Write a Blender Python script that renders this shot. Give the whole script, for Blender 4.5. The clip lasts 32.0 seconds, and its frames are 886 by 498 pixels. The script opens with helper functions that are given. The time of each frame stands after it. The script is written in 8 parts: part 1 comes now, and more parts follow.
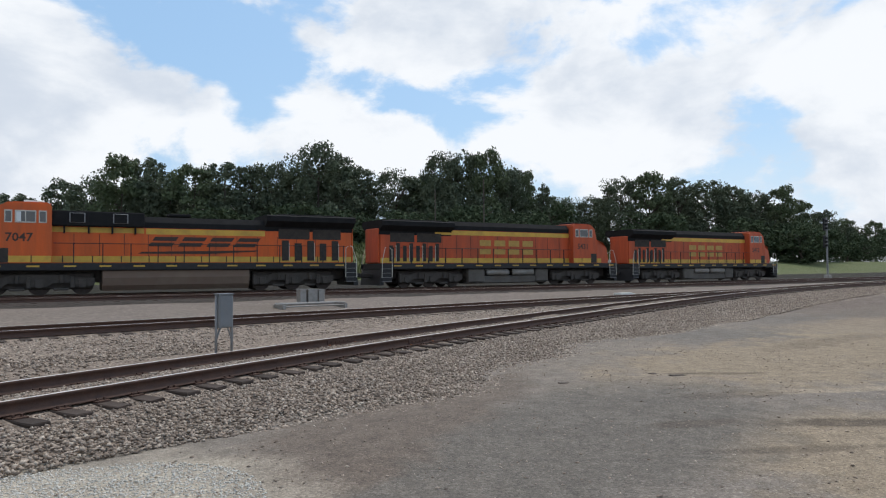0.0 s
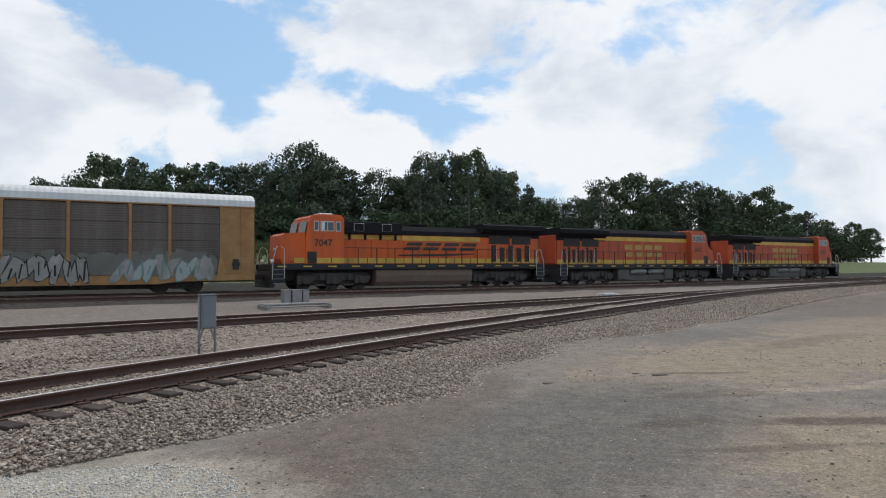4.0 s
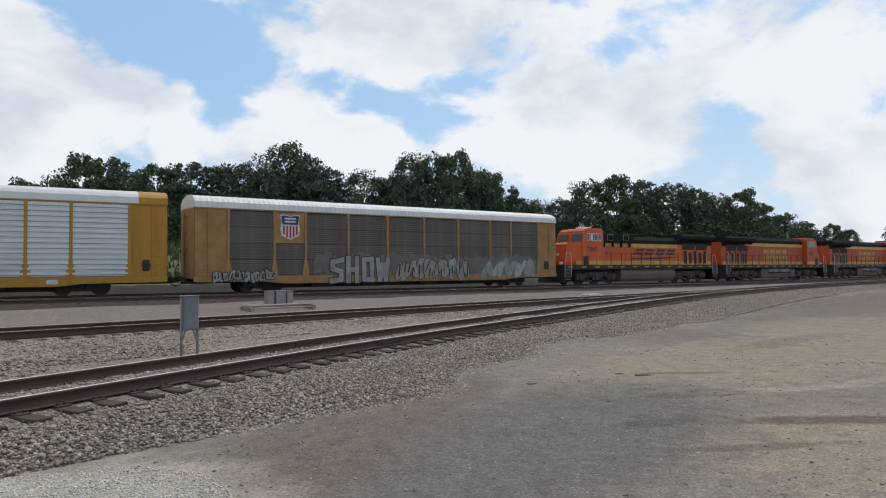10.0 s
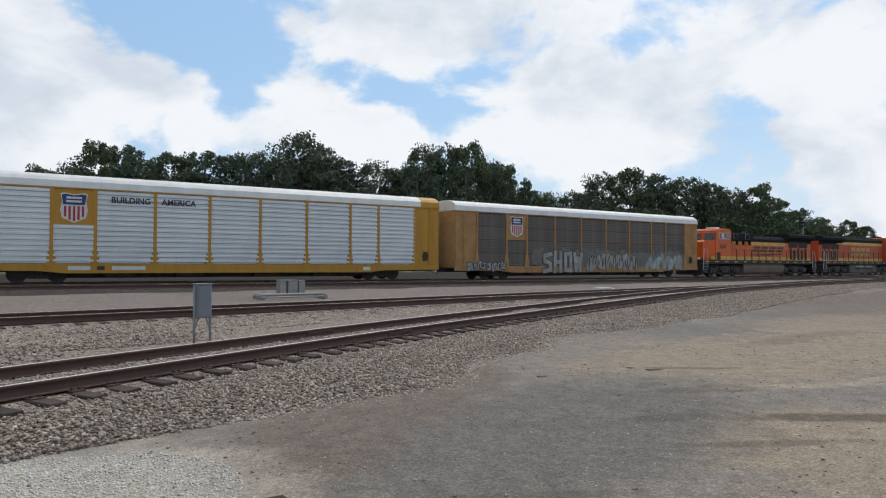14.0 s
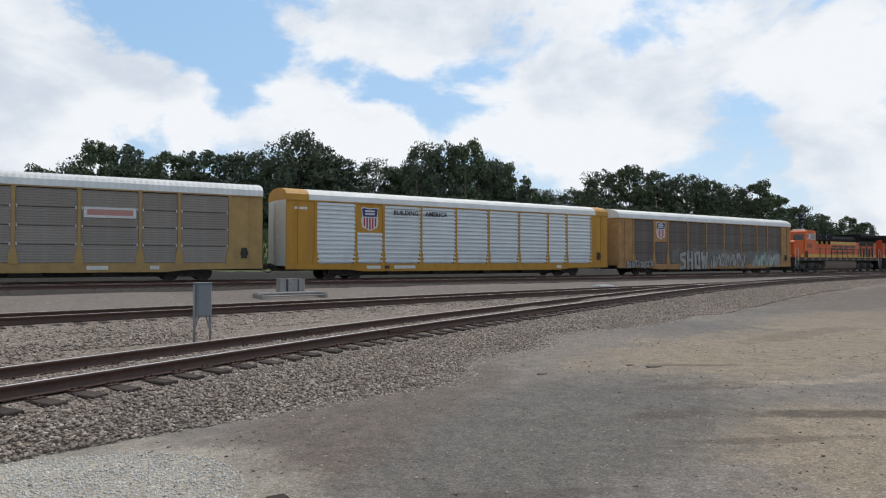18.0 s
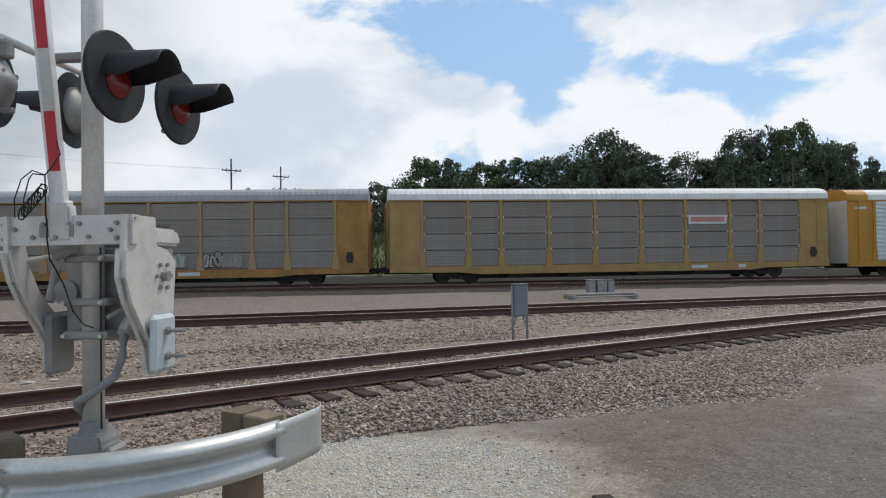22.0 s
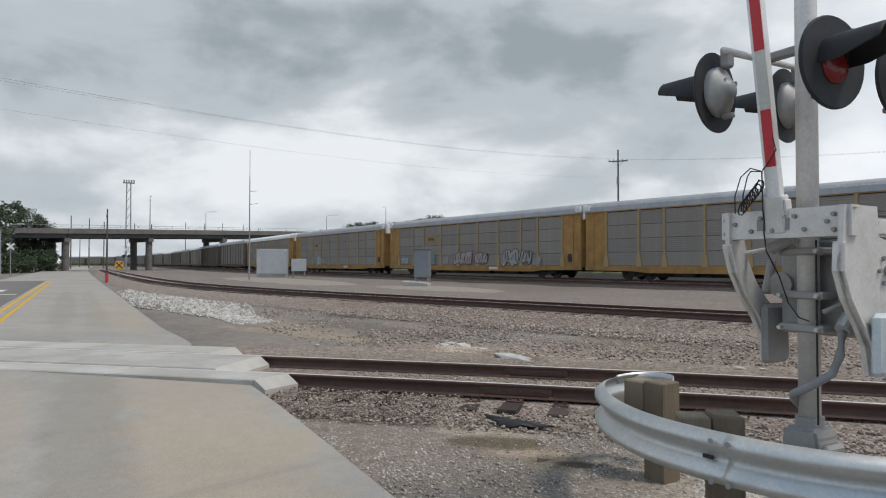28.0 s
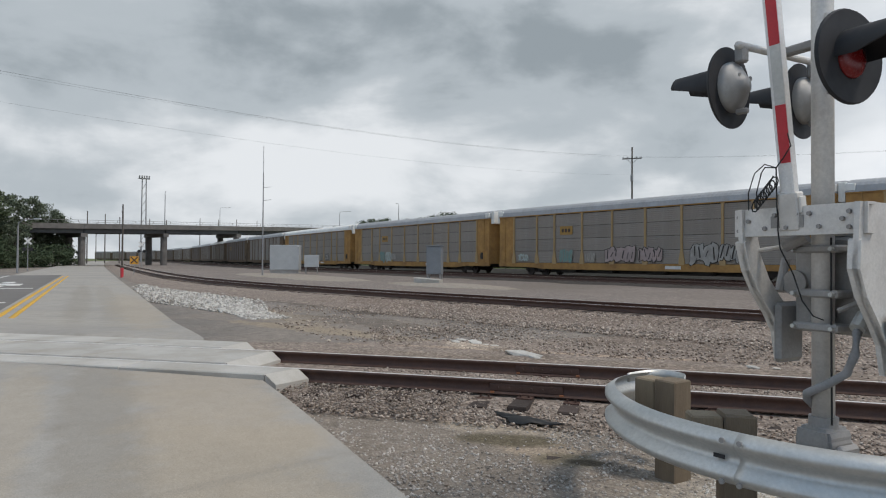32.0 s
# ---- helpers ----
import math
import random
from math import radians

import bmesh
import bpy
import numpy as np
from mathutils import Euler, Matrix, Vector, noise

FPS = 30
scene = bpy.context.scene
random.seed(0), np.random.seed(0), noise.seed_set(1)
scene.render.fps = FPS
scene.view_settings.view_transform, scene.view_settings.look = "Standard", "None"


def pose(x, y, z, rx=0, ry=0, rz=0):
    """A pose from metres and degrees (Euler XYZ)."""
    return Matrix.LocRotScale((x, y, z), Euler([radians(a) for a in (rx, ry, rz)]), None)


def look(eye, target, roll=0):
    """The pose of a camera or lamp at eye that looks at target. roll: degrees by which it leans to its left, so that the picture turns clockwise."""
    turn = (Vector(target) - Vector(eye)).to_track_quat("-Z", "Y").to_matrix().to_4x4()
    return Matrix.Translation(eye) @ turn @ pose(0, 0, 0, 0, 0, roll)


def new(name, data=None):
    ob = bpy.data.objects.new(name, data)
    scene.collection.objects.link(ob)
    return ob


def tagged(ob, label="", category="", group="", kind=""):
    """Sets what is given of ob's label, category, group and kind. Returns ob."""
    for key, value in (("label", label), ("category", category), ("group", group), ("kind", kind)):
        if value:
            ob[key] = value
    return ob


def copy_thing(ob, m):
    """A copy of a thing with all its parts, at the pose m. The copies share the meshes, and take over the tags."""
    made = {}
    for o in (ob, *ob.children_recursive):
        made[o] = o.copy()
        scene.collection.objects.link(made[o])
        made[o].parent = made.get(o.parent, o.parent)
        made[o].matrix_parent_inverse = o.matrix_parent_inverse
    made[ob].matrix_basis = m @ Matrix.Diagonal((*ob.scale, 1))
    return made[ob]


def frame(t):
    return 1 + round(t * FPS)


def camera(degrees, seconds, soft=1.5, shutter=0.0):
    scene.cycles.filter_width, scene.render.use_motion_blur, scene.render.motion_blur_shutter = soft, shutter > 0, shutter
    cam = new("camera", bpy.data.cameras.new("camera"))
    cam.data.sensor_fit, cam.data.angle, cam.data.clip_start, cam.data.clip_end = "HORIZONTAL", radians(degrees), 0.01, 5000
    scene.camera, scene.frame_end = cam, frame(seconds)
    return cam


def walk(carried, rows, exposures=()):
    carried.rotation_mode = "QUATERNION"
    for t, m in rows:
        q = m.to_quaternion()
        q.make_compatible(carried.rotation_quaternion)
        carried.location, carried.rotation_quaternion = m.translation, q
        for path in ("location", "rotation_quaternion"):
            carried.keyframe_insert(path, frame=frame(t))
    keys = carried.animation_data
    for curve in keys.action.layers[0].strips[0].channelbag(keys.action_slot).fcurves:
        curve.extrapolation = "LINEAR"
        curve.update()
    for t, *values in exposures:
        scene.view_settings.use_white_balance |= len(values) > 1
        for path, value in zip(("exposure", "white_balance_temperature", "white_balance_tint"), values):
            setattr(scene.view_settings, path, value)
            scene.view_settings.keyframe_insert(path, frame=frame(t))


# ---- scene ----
# ------------------------------------------------------------------ camera
HEAD = 1.7          # height of the lens over the road
ARM = 0.138         # the lens swings this far in front of the body that turns
TURNS = [
    (0, 0.00, 1.80, 0.47), (0.5, -0.07, 1.85, 0.46), (1, -0.50, 1.90, 0.38), (1.5, -1.15, 1.90, 0.34),
    (2, -1.45, 1.88, 0.36), (2.5, -1.22, 1.85, 0.26), (3, -1.11, 1.79, 0.50), (3.5, -1.19, 1.81, 0.47),
    (5.5, -1.61, 1.90, 0.50), (6, -1.80, 1.93, 0.36), (6.5, -1.89, 1.95, 0.33), (7, -1.93, 1.98, 0.39),
    (7.5, -2.14, 1.98, 0.39), (8, -2.32, 1.94, 0.34), (8.5, -2.34, 1.89, 0.43), (9, -2.49, 1.88, 0.41),
    (9.5, -2.53, 1.88, 0.52), (10, -2.58, 1.90, 0.49), (10.5, -2.70, 1.90, 0.18), (11, -2.50, 1.84, 0.01),
    (11.5, -1.87, 1.71, -0.26), (12, -1.44, 1.57, -0.59), (12.5, -1.41, 1.21, -0.63), (13, -1.50, 1.13, -0.48),
    (13.5, -1.51, 1.13, -0.21), (14, -1.60, 1.18, -0.27), (14.5, -1.60, 1.18, -0.33), (16.5, -1.67, 1.09, 0.00),
    (17, -1.70, 1.08, 0.03), (17.5, -1.67, 1.07, 0.05), (18, -1.62, 1.02, -0.03), (18.5, -1.54, 1.04, 0.07),
    (19, -1.39, 1.05, 0.03), (19.5, -1.25, 1.06, -0.05), (20, -1.00, 1.04, -0.14), (20.5, -0.88, 1.04, 0.10),
    (21, 1.33, 1.06, 0.36), (21.5, 11.80, 1.08, 0.84, -0.030, -0.040, 0.004), (22, 24.03, 1.26, 0.87, -0.034, -0.050, 0.012), (22.5, 34.31, 1.32, 0.74, -0.002, -0.014, 0.017),
    (23, 44.44, 1.52, 1.07, 0.018, 0.009, 0.018), (23.5, 55.22, 1.79, 1.34, 0.026, 0.015, 0.013), (24, 62.01, 1.93, 1.24, 0.038, 0.010, 0.005), (24.5, 67.36, 1.80, 0.72, 0.030, 0.006, 0.004),
    (25, 72.30, 1.63, 0.18, 0.020, 0.006, 0.005), (25.5, 76.57, 1.47, -0.06, 0.011, 0.001, 0.004), (26, 77.81, 1.35, -0.36, -0.000, -0.013, 0.004), (26.5, 78.63, 1.27, -0.49, -0.006, -0.018, 0.001),
    (28.5, 79.05, 1.26, -0.06, -0.008, -0.006, -0.002), (29, 79.07, 1.22, -0.11, -0.009, -0.009, -0.002), (29.5, 79.15, 1.21, -0.22, -0.013, -0.008, -0.001), (30, 79.47, 1.16, -0.26, -0.013, -0.004, 0.001),
    (30.5, 79.61, 1.12, -0.28, -0.018, 0.004, -0.002), (31, 79.88, 1.08, -0.41, -0.020, 0.010, -0.005), (31.5, 79.86, 1.05, -0.37, -0.024, 0.020, -0.011), (32, 80.11, 1.00, -0.41, -0.024, 0.020, -0.010),
]


def lens_pose(yaw, pitch, roll, ox=0.0, oy=0.0, oz=0.0):
    a = radians(yaw)
    return pose(-math.sin(a) * ARM + ox, math.cos(a) * ARM - ARM + oy, HEAD + oz, 90 + pitch, roll, yaw)


EXPOSURES = [(0.0, 0.06), (4.0, 0.0), (10.0, -0.03), (13.0, 0.0), (20.5, 0.0), (23.0, 0.04), (24.0, 0.06), (26.0, 0.14), (28.5, 0.06), (30.5, 0.0), (32.0, 0.0)]
cam = camera(66.69, 32.0, soft=1.15)
walk(cam, [(row[0], lens_pose(*row[1:])) for row in TURNS], EXPOSURES)

# ------------------------------------------------------------------ sky and sun
world = bpy.data.worlds.new("sky")
scene.world = world
world.use_nodes = True
wn, wl = world.node_tree.nodes, world.node_tree.links
wn.clear()


def wnode(kind, **settings):
    n = wn.new(kind)
    for k, v in settings.items():
        n.inputs[k].default_value = v
    return n


def wmath(op, a, b=None, c=None):
    n = wn.new("ShaderNodeMath")
    n.operation = op
    for i, v in enumerate((a, b, c)):
        if v is None:
            continue
        if isinstance(v, (int, float)):
            n.inputs[i].default_value = v
        else:
            wl.new(v, n.inputs[i])
    return n.outputs[0]


def wramp(fac, stops):
    n = wn.new("ShaderNodeValToRGB")
    n.color_ramp.interpolation = "EASE"
    els = n.color_ramp.elements
    while len(els) < len(stops):
        els.new(0.5)
    for e, (p, c) in zip(els, stops):
        e.position, e.color = p, (*c, 1)
    wl.new(fac, n.inputs[0])
    return n.outputs[0]


def wmix(fac, a, b):
    n = wn.new("ShaderNodeMix")
    n.data_type = "RGBA"
    for i, v in ((0, fac), (6, a), (7, b)):
        if isinstance(v, (int, float)):
            n.inputs[i].default_value = v
        elif isinstance(v, tuple):
            n.inputs[i].default_value = (*v, 1)
        else:
            wl.new(v, n.inputs[i])
    return n.outputs[2]


def wnoise(vec, scale, detail, rough=0.55, lac=2.0, dist=0.0):
    n = wn.new("ShaderNodeTexNoise")
    n.inputs["Scale"].default_value, n.inputs["Detail"].default_value = scale, detail
    n.inputs["Roughness"].default_value, n.inputs["Lacunarity"].default_value = rough, lac
    n.inputs["Distortion"].default_value = dist
    wl.new(vec, n.inputs["Vector"])
    return n.outputs["Fac"]


SUN_YAW, SUN_UP = -28.0, 58.0
coord = wn.new("ShaderNodeTexCoord").outputs["Generated"]
sep = wn.new("ShaderNodeSeparateXYZ")
wl.new(coord, sep.inputs[0])
dx, dy, dz = sep.outputs
up = wmath("MAXIMUM", dz, 0.0)


def sky_vector(stretch, offset):
    """The direction with its height stretched, so that cloud forms lie flatter towards the horizon."""
    c = wn.new("ShaderNodeCombineXYZ")
    wl.new(wmath("ADD", dx, offset[0]), c.inputs[0])
    wl.new(wmath("ADD", dy, offset[1]), c.inputs[1])
    wl.new(wmath("ADD", wmath("MULTIPLY", up, stretch), offset[2]), c.inputs[2])
    return c.outputs[0]


heap_at, layer_at = sky_vector(1.7, (2.35, 5.1, 0.4)), sky_vector(2.8, (7.2, 1.4, 2.0))
# towards the road the sky is closed by a grey deck
flat_len = wmath("SQRT", wmath("ADD", wmath("MULTIPLY", dx, dx), wmath("MULTIPLY", dy, dy)))
west = wmath("DIVIDE", wmath("ADD", wmath("MULTIPLY", dx, -0.999), wmath("MULTIPLY", dy, -0.035)), wmath("MAXIMUM", flat_len, 0.05))
deck = wramp(wmath("ADD", wmath("MULTIPLY", west, 0.5), 0.5), [(0.80, (0, 0, 0)), (0.93, (1, 1, 1))])
closed = wramp(wmath("ADD", wmath("MULTIPLY", west, 0.5), 0.5), [(0.68, (0, 0, 0)), (0.90, (1, 1, 1))])
# masses of cloud, openings and lighter or darker parts of the deck: bearing to the left, height, half sizes in degrees, weight
HEAPS = [(1.9, 19.8, 5.3, 3.8, 1.00), (-15.3, 14.3, 6.9, 4.3, 1.00), (-21.2, 18.1, 3.9, 2.9, 0.80), (-31.3, 16.4, 5.2, 3.8, 0.90), (-31.1, 9.1, 3.0, 2.2, 1.10), (-35.0, 6.7, 2.4, 2.4, 0.80),
        (23.7, 14.2, 5.0, 2.9, 0.90), (11.4, 13.9, 2.0, 2.2, 0.90), (4.4, 11.0, 3.8, 1.5, 1.00), (-2.9, 10.0, 5.3, 1.2, 0.90), (25.6, 10.3, 8.6, 2.9, 0.80), (-18.8, 8.2, 8.9, 2.9, 0.80),
        (39.6, 14.7, 8.9, 6.2, 0.80), (23.0, 15.0, 3.8, 2.2, 0.90)]
GAPS = [(14.5, 18.1, 6.6, 3.4, 1.00), (16.3, 13.9, 2.2, 1.9, 0.70), (3.9, 14.4, 3.8, 1.4, 0.90), (-0.5, 13.1, 4.3, 1.9, 0.90), (-7.3, 20.2, 2.6, 2.9, 1.00), (-15.8, 18.0, 2.3, 1.1, 0.70),
        (-25.6, 13.8, 1.8, 3.6, 0.90), (-30.1, 12.1, 4.2, 1.3, 0.80), (-34.1, 10.6, 2.5, 1.7, 0.70), (-27.3, 8.8, 1.8, 1.4, 0.60), (27.9, 14.7, 1.4, 1.2, 0.60), (26.8, 19.9, 6.7, 2.4, 0.80),
        (18.1, 18.4, 5.7, 2.9, 0.80)]
DECK = [(76.9, 9.4, 5.3, 1.5, 0.16), (71.6, 8.4, 3.3, 1.4, 0.14), (105.3, 9.9, 8.5, 2.2, 0.12), (93.5, 11.1, 6.3, 1.4, 0.10), (46.4, 7.2, 3.1, 2.9, 0.14), (110.4, 5.1, 10.5, 1.9, 0.08),
        (86.0, 13.9, 2.8, 1.4, 0.07), (58.0, 19.8, 2.5, 1.2, 0.20), (87.9, 19.2, 13.1, 2.6, -0.10), (83.6, 11.0, 4.8, 1.7, -0.08), (67.8, 14.7, 8.3, 2.9, -0.10), (62.0, 10.1, 4.8, 1.7, -0.10),
        (73.5, 18.9, 7.1, 1.9, -0.08), (109.1, 16.1, 5.8, 2.4, -0.03), (84.0, 17.9, 8.3, 3.8, -0.10), (70.6, 12.7, 8.0, 2.2, -0.10), (86.1, 8.4, 8.0, 2.2, 0.12), (91.1, 12.7, 4.4, 1.4, 0.08),
        (76.2, 7.3, 5.4, 1.2, 0.10)]


def masses(spec):
    """The sum of soft round masses in the sky."""
    total = None
    for az, el, ra, re, weight in spec:
        a, e = radians(az), radians(el)
        off = wn.new("ShaderNodeVectorMath")
        off.operation = "SUBTRACT"
        wl.new(here.outputs[0], off.inputs[0])
        off.inputs[1].default_value = (-math.sin(a) * math.cos(e), math.cos(a) * math.cos(e), math.sin(e))
        sc = wn.new("ShaderNodeVectorMath")
        sc.operation = "MULTIPLY"
        wl.new(off.outputs[0], sc.inputs[0])
        sc.inputs[1].default_value = (1 / radians(ra), 1 / radians(ra), 1 / radians(re))
        dot = wn.new("ShaderNodeVectorMath")
        dot.operation = "DOT_PRODUCT"
        wl.new(sc.outputs[0], dot.inputs[0])
        wl.new(sc.outputs[0], dot.inputs[1])
        bell = wmath("MULTIPLY", wmath("POWER", 2.0, wmath("MULTIPLY", dot.outputs["Value"], -1.0)), weight)
        total = bell if total is None else wmath("ADD", total, bell)
    return total


here = wn.new("ShaderNodeCombineXYZ")
for i, o in enumerate((dx, dy, up)):
    wl.new(o, here.inputs[i])
puffs = wnoise(heap_at, 4.4, 11, 0.54, 2.15, 0.2)
broad = wnoise(heap_at, 1.5, 2, 0.5)
cover = wmath("ADD", wmath("MULTIPLY", puffs, 0.95), wmath("MULTIPLY", broad, 0.14))
cover = wmath("ADD", cover, wmath("MULTIPLY", closed, 0.32))
cover = wmath("ADD", cover, wmath("MULTIPLY", wmath("SUBTRACT", masses(HEAPS), masses(GAPS)), 0.085))
cover = wmath("ADD", cover, wmath("MULTIPLY", wmath("SUBTRACT", 0.30, up), 0.16))
mask = wramp(cover, [(0.475, (0, 0, 0)), (0.585, (1, 1, 1))])
shade = wnoise(heap_at, 4.2, 8, 0.55, 2.0, 0.2)
bright = wramp(shade, [(0.34, (0.63, 0.695, 0.79)), (0.57, (0.895, 0.925, 0.965))])
dull = wramp(wmath("ADD", wmath("ADD", wmath("MULTIPLY", wnoise(layer_at, 2.8, 10, 0.53, 2.0, 0.3), 0.72), wmath("MULTIPLY", wnoise(heap_at, 4.4, 10, 0.53, 2.0, 0.25), 0.55)), wmath("ADD", wmath("MULTIPLY", wmath("SUBTRACT", 0.24, up), 0.30), wmath("MULTIPLY", masses(DECK), 0.42))),
             [(0.46, (0.30, 0.345, 0.38)), (0.62, (0.46, 0.51, 0.55)), (0.84, (0.78, 0.81, 0.84))])
clouds = wmix(deck, bright, dull)
nish = wn.new("ShaderNodeTexSky")
nish.sky_type, nish.sun_disc = "NISHITA", False
nish.sun_elevation, nish.sun_rotation = radians(SUN_UP), radians(-SUN_YAW)
nish.air_density, nish.dust_density, nish.ozone_density = 1.2, 1.6, 1.5
scale = wn.new("ShaderNodeVectorMath")
scale.operation = "SCALE"
scale.inputs["Scale"].default_value = 0.115
wl.new(nish.outputs[0], scale.inputs[0])
blue = wmix(0.55, scale.outputs[0], (0.35, 0.62, 0.96))
haze = wramp(up, [(0.0, (1, 1, 1)), (0.22, (0, 0, 0))])
blue = wmix(wmath("MULTIPLY", haze, 0.7), blue, (0.71, 0.83, 0.96))
back = wn.new("ShaderNodeBackground")
back.inputs["Strength"].default_value = 1.0
wl.new(wmix(mask, blue, clouds), back.inputs["Color"])
out = wn.new("ShaderNodeOutputWorld")
wl.new(back.outputs[0], out.inputs[0])

sun = new("sun", bpy.data.lights.new("sun", "SUN"))
sun.data.energy, sun.data.angle, sun.data.color = 2.05, radians(12), (1.0, 0.915, 0.81)
sa, su = radians(SUN_YAW), radians(SUN_UP)
sun.matrix_world = look((-math.sin(sa) * math.cos(su) * 100, math.cos(sa) * math.cos(su) * 100, math.sin(su) * 100), (0, 0, 0))


# ------------------------------------------------------------------ materials
def material(name, base, rough=0.7, metal=0.0, second=None, scale=4.0, bump=0.0, fine=60.0, spread=0.5, streak=False,
             dirt=None, dirt_scale=1.2, dirt_amount=0.5, vary=0.0, bump_dist=0.01, spec=0.4, island=False):
    """A painted or raw surface: two scales of tone, an optional coat of dirt, fine relief, and a tone of its own for each piece."""
    m = bpy.data.materials.new(name)
    m.use_nodes = True
    nt = m.node_tree
    nodes, links = nt.nodes, nt.links
    bsdf = nodes["Principled BSDF"]
    bsdf.inputs["Metallic"].default_value = metal
    bsdf.inputs["Specular IOR Level"].default_value = spec
    tc = nodes.new("ShaderNodeTexCoord")
    mp = nodes.new("ShaderNodeMapping")
    links.new(tc.outputs["Object"], mp.inputs[0])
    if streak:
        mp.inputs["Scale"].default_value = (1.6, 1.6, 0.22)

    def noise_node(sc, detail, rough_=0.6):
        n = nodes.new("ShaderNodeTexNoise")
        n.inputs["Scale"].default_value, n.inputs["Detail"].default_value, n.inputs["Roughness"].default_value = sc, detail, rough_
        links.new(mp.outputs[0], n.inputs["Vector"])
        return n.outputs["Fac"]

    def ramp(fac, a, b):
        n = nodes.new("ShaderNodeMapRange")
        n.inputs["From Min"].default_value, n.inputs["From Max"].default_value = a, b
        links.new(fac, n.inputs["Value"])
        return n.outputs[0]

    def mixer(fac, a, b):
        n = nodes.new("ShaderNodeMix")
        n.data_type = "RGBA"
        for i, v in ((0, fac), (6, a), (7, b)):
            if isinstance(v, (int, float)):
                n.inputs[i].default_value = v
            elif isinstance(v, tuple):
                n.inputs[i].default_value = (*v, 1)
            else:
                links.new(v, n.inputs[i])
        return n.outputs[2]

    second = second or tuple(c * 0.72 for c in base)
    colour = mixer(ramp(noise_node(scale, 6), 0.5 - spread / 2, 0.5 + spread / 2), base, second)
    grain = noise_node(fine, 4, 0.7)
    g = nodes.new("ShaderNodeMath")
    g.operation = "MULTIPLY_ADD"
    links.new(grain, g.inputs[0])
    g.inputs[1].default_value, g.inputs[2].default_value = 0.5, 0.75
    hsv = nodes.new("ShaderNodeHueSaturation")
    links.new(colour, hsv.inputs["Color"])
    links.new(g.outputs[0], hsv.inputs["Value"])
    colour = hsv.outputs[0]
    if dirt:
        n = nodes.new("ShaderNodeMath")
        n.operation = "MULTIPLY"
        links.new(ramp(noise_node(dirt_scale, 8, 0.65), 0.42, 0.72), n.inputs[0])
        n.inputs[1].default_value = dirt_amount
        colour = mixer(n.outputs[0], colour, dirt)
    if vary:
        info = nodes.new("ShaderNodeNewGeometry" if island else "ShaderNodeObjectInfo")
        v = nodes.new("ShaderNodeMath")
        v.operation = "MULTIPLY_ADD"
        links.new(info.outputs["Random Per Island" if island else "Random"], v.inputs[0])
        v.inputs[1].default_value, v.inputs[2].default_value = vary, 1 - vary / 2
        h2 = nodes.new("ShaderNodeHueSaturation")
        links.new(colour, h2.inputs["Color"])
        links.new(v.outputs[0], h2.inputs["Value"])
        colour = h2.outputs[0]
    links.new(colour, bsdf.inputs["Base Color"])
    r = nodes.new("ShaderNodeMath")
    r.operation = "MULTIPLY_ADD"
    links.new(noise_node(scale * 3, 4), r.inputs[0])
    r.inputs[1].default_value, r.inputs[2].default_value = 0.25, rough - 0.12
    links.new(r.outputs[0], bsdf.inputs["Roughness"])
    if bump:
        b = nodes.new("ShaderNodeBump")
        b.inputs["Strength"].default_value, b.inputs["Distance"].default_value = bump, bump_dist
        links.new(grain, b.inputs["Height"])
        links.new(b.outputs[0], bsdf.inputs["Normal"])
    return m


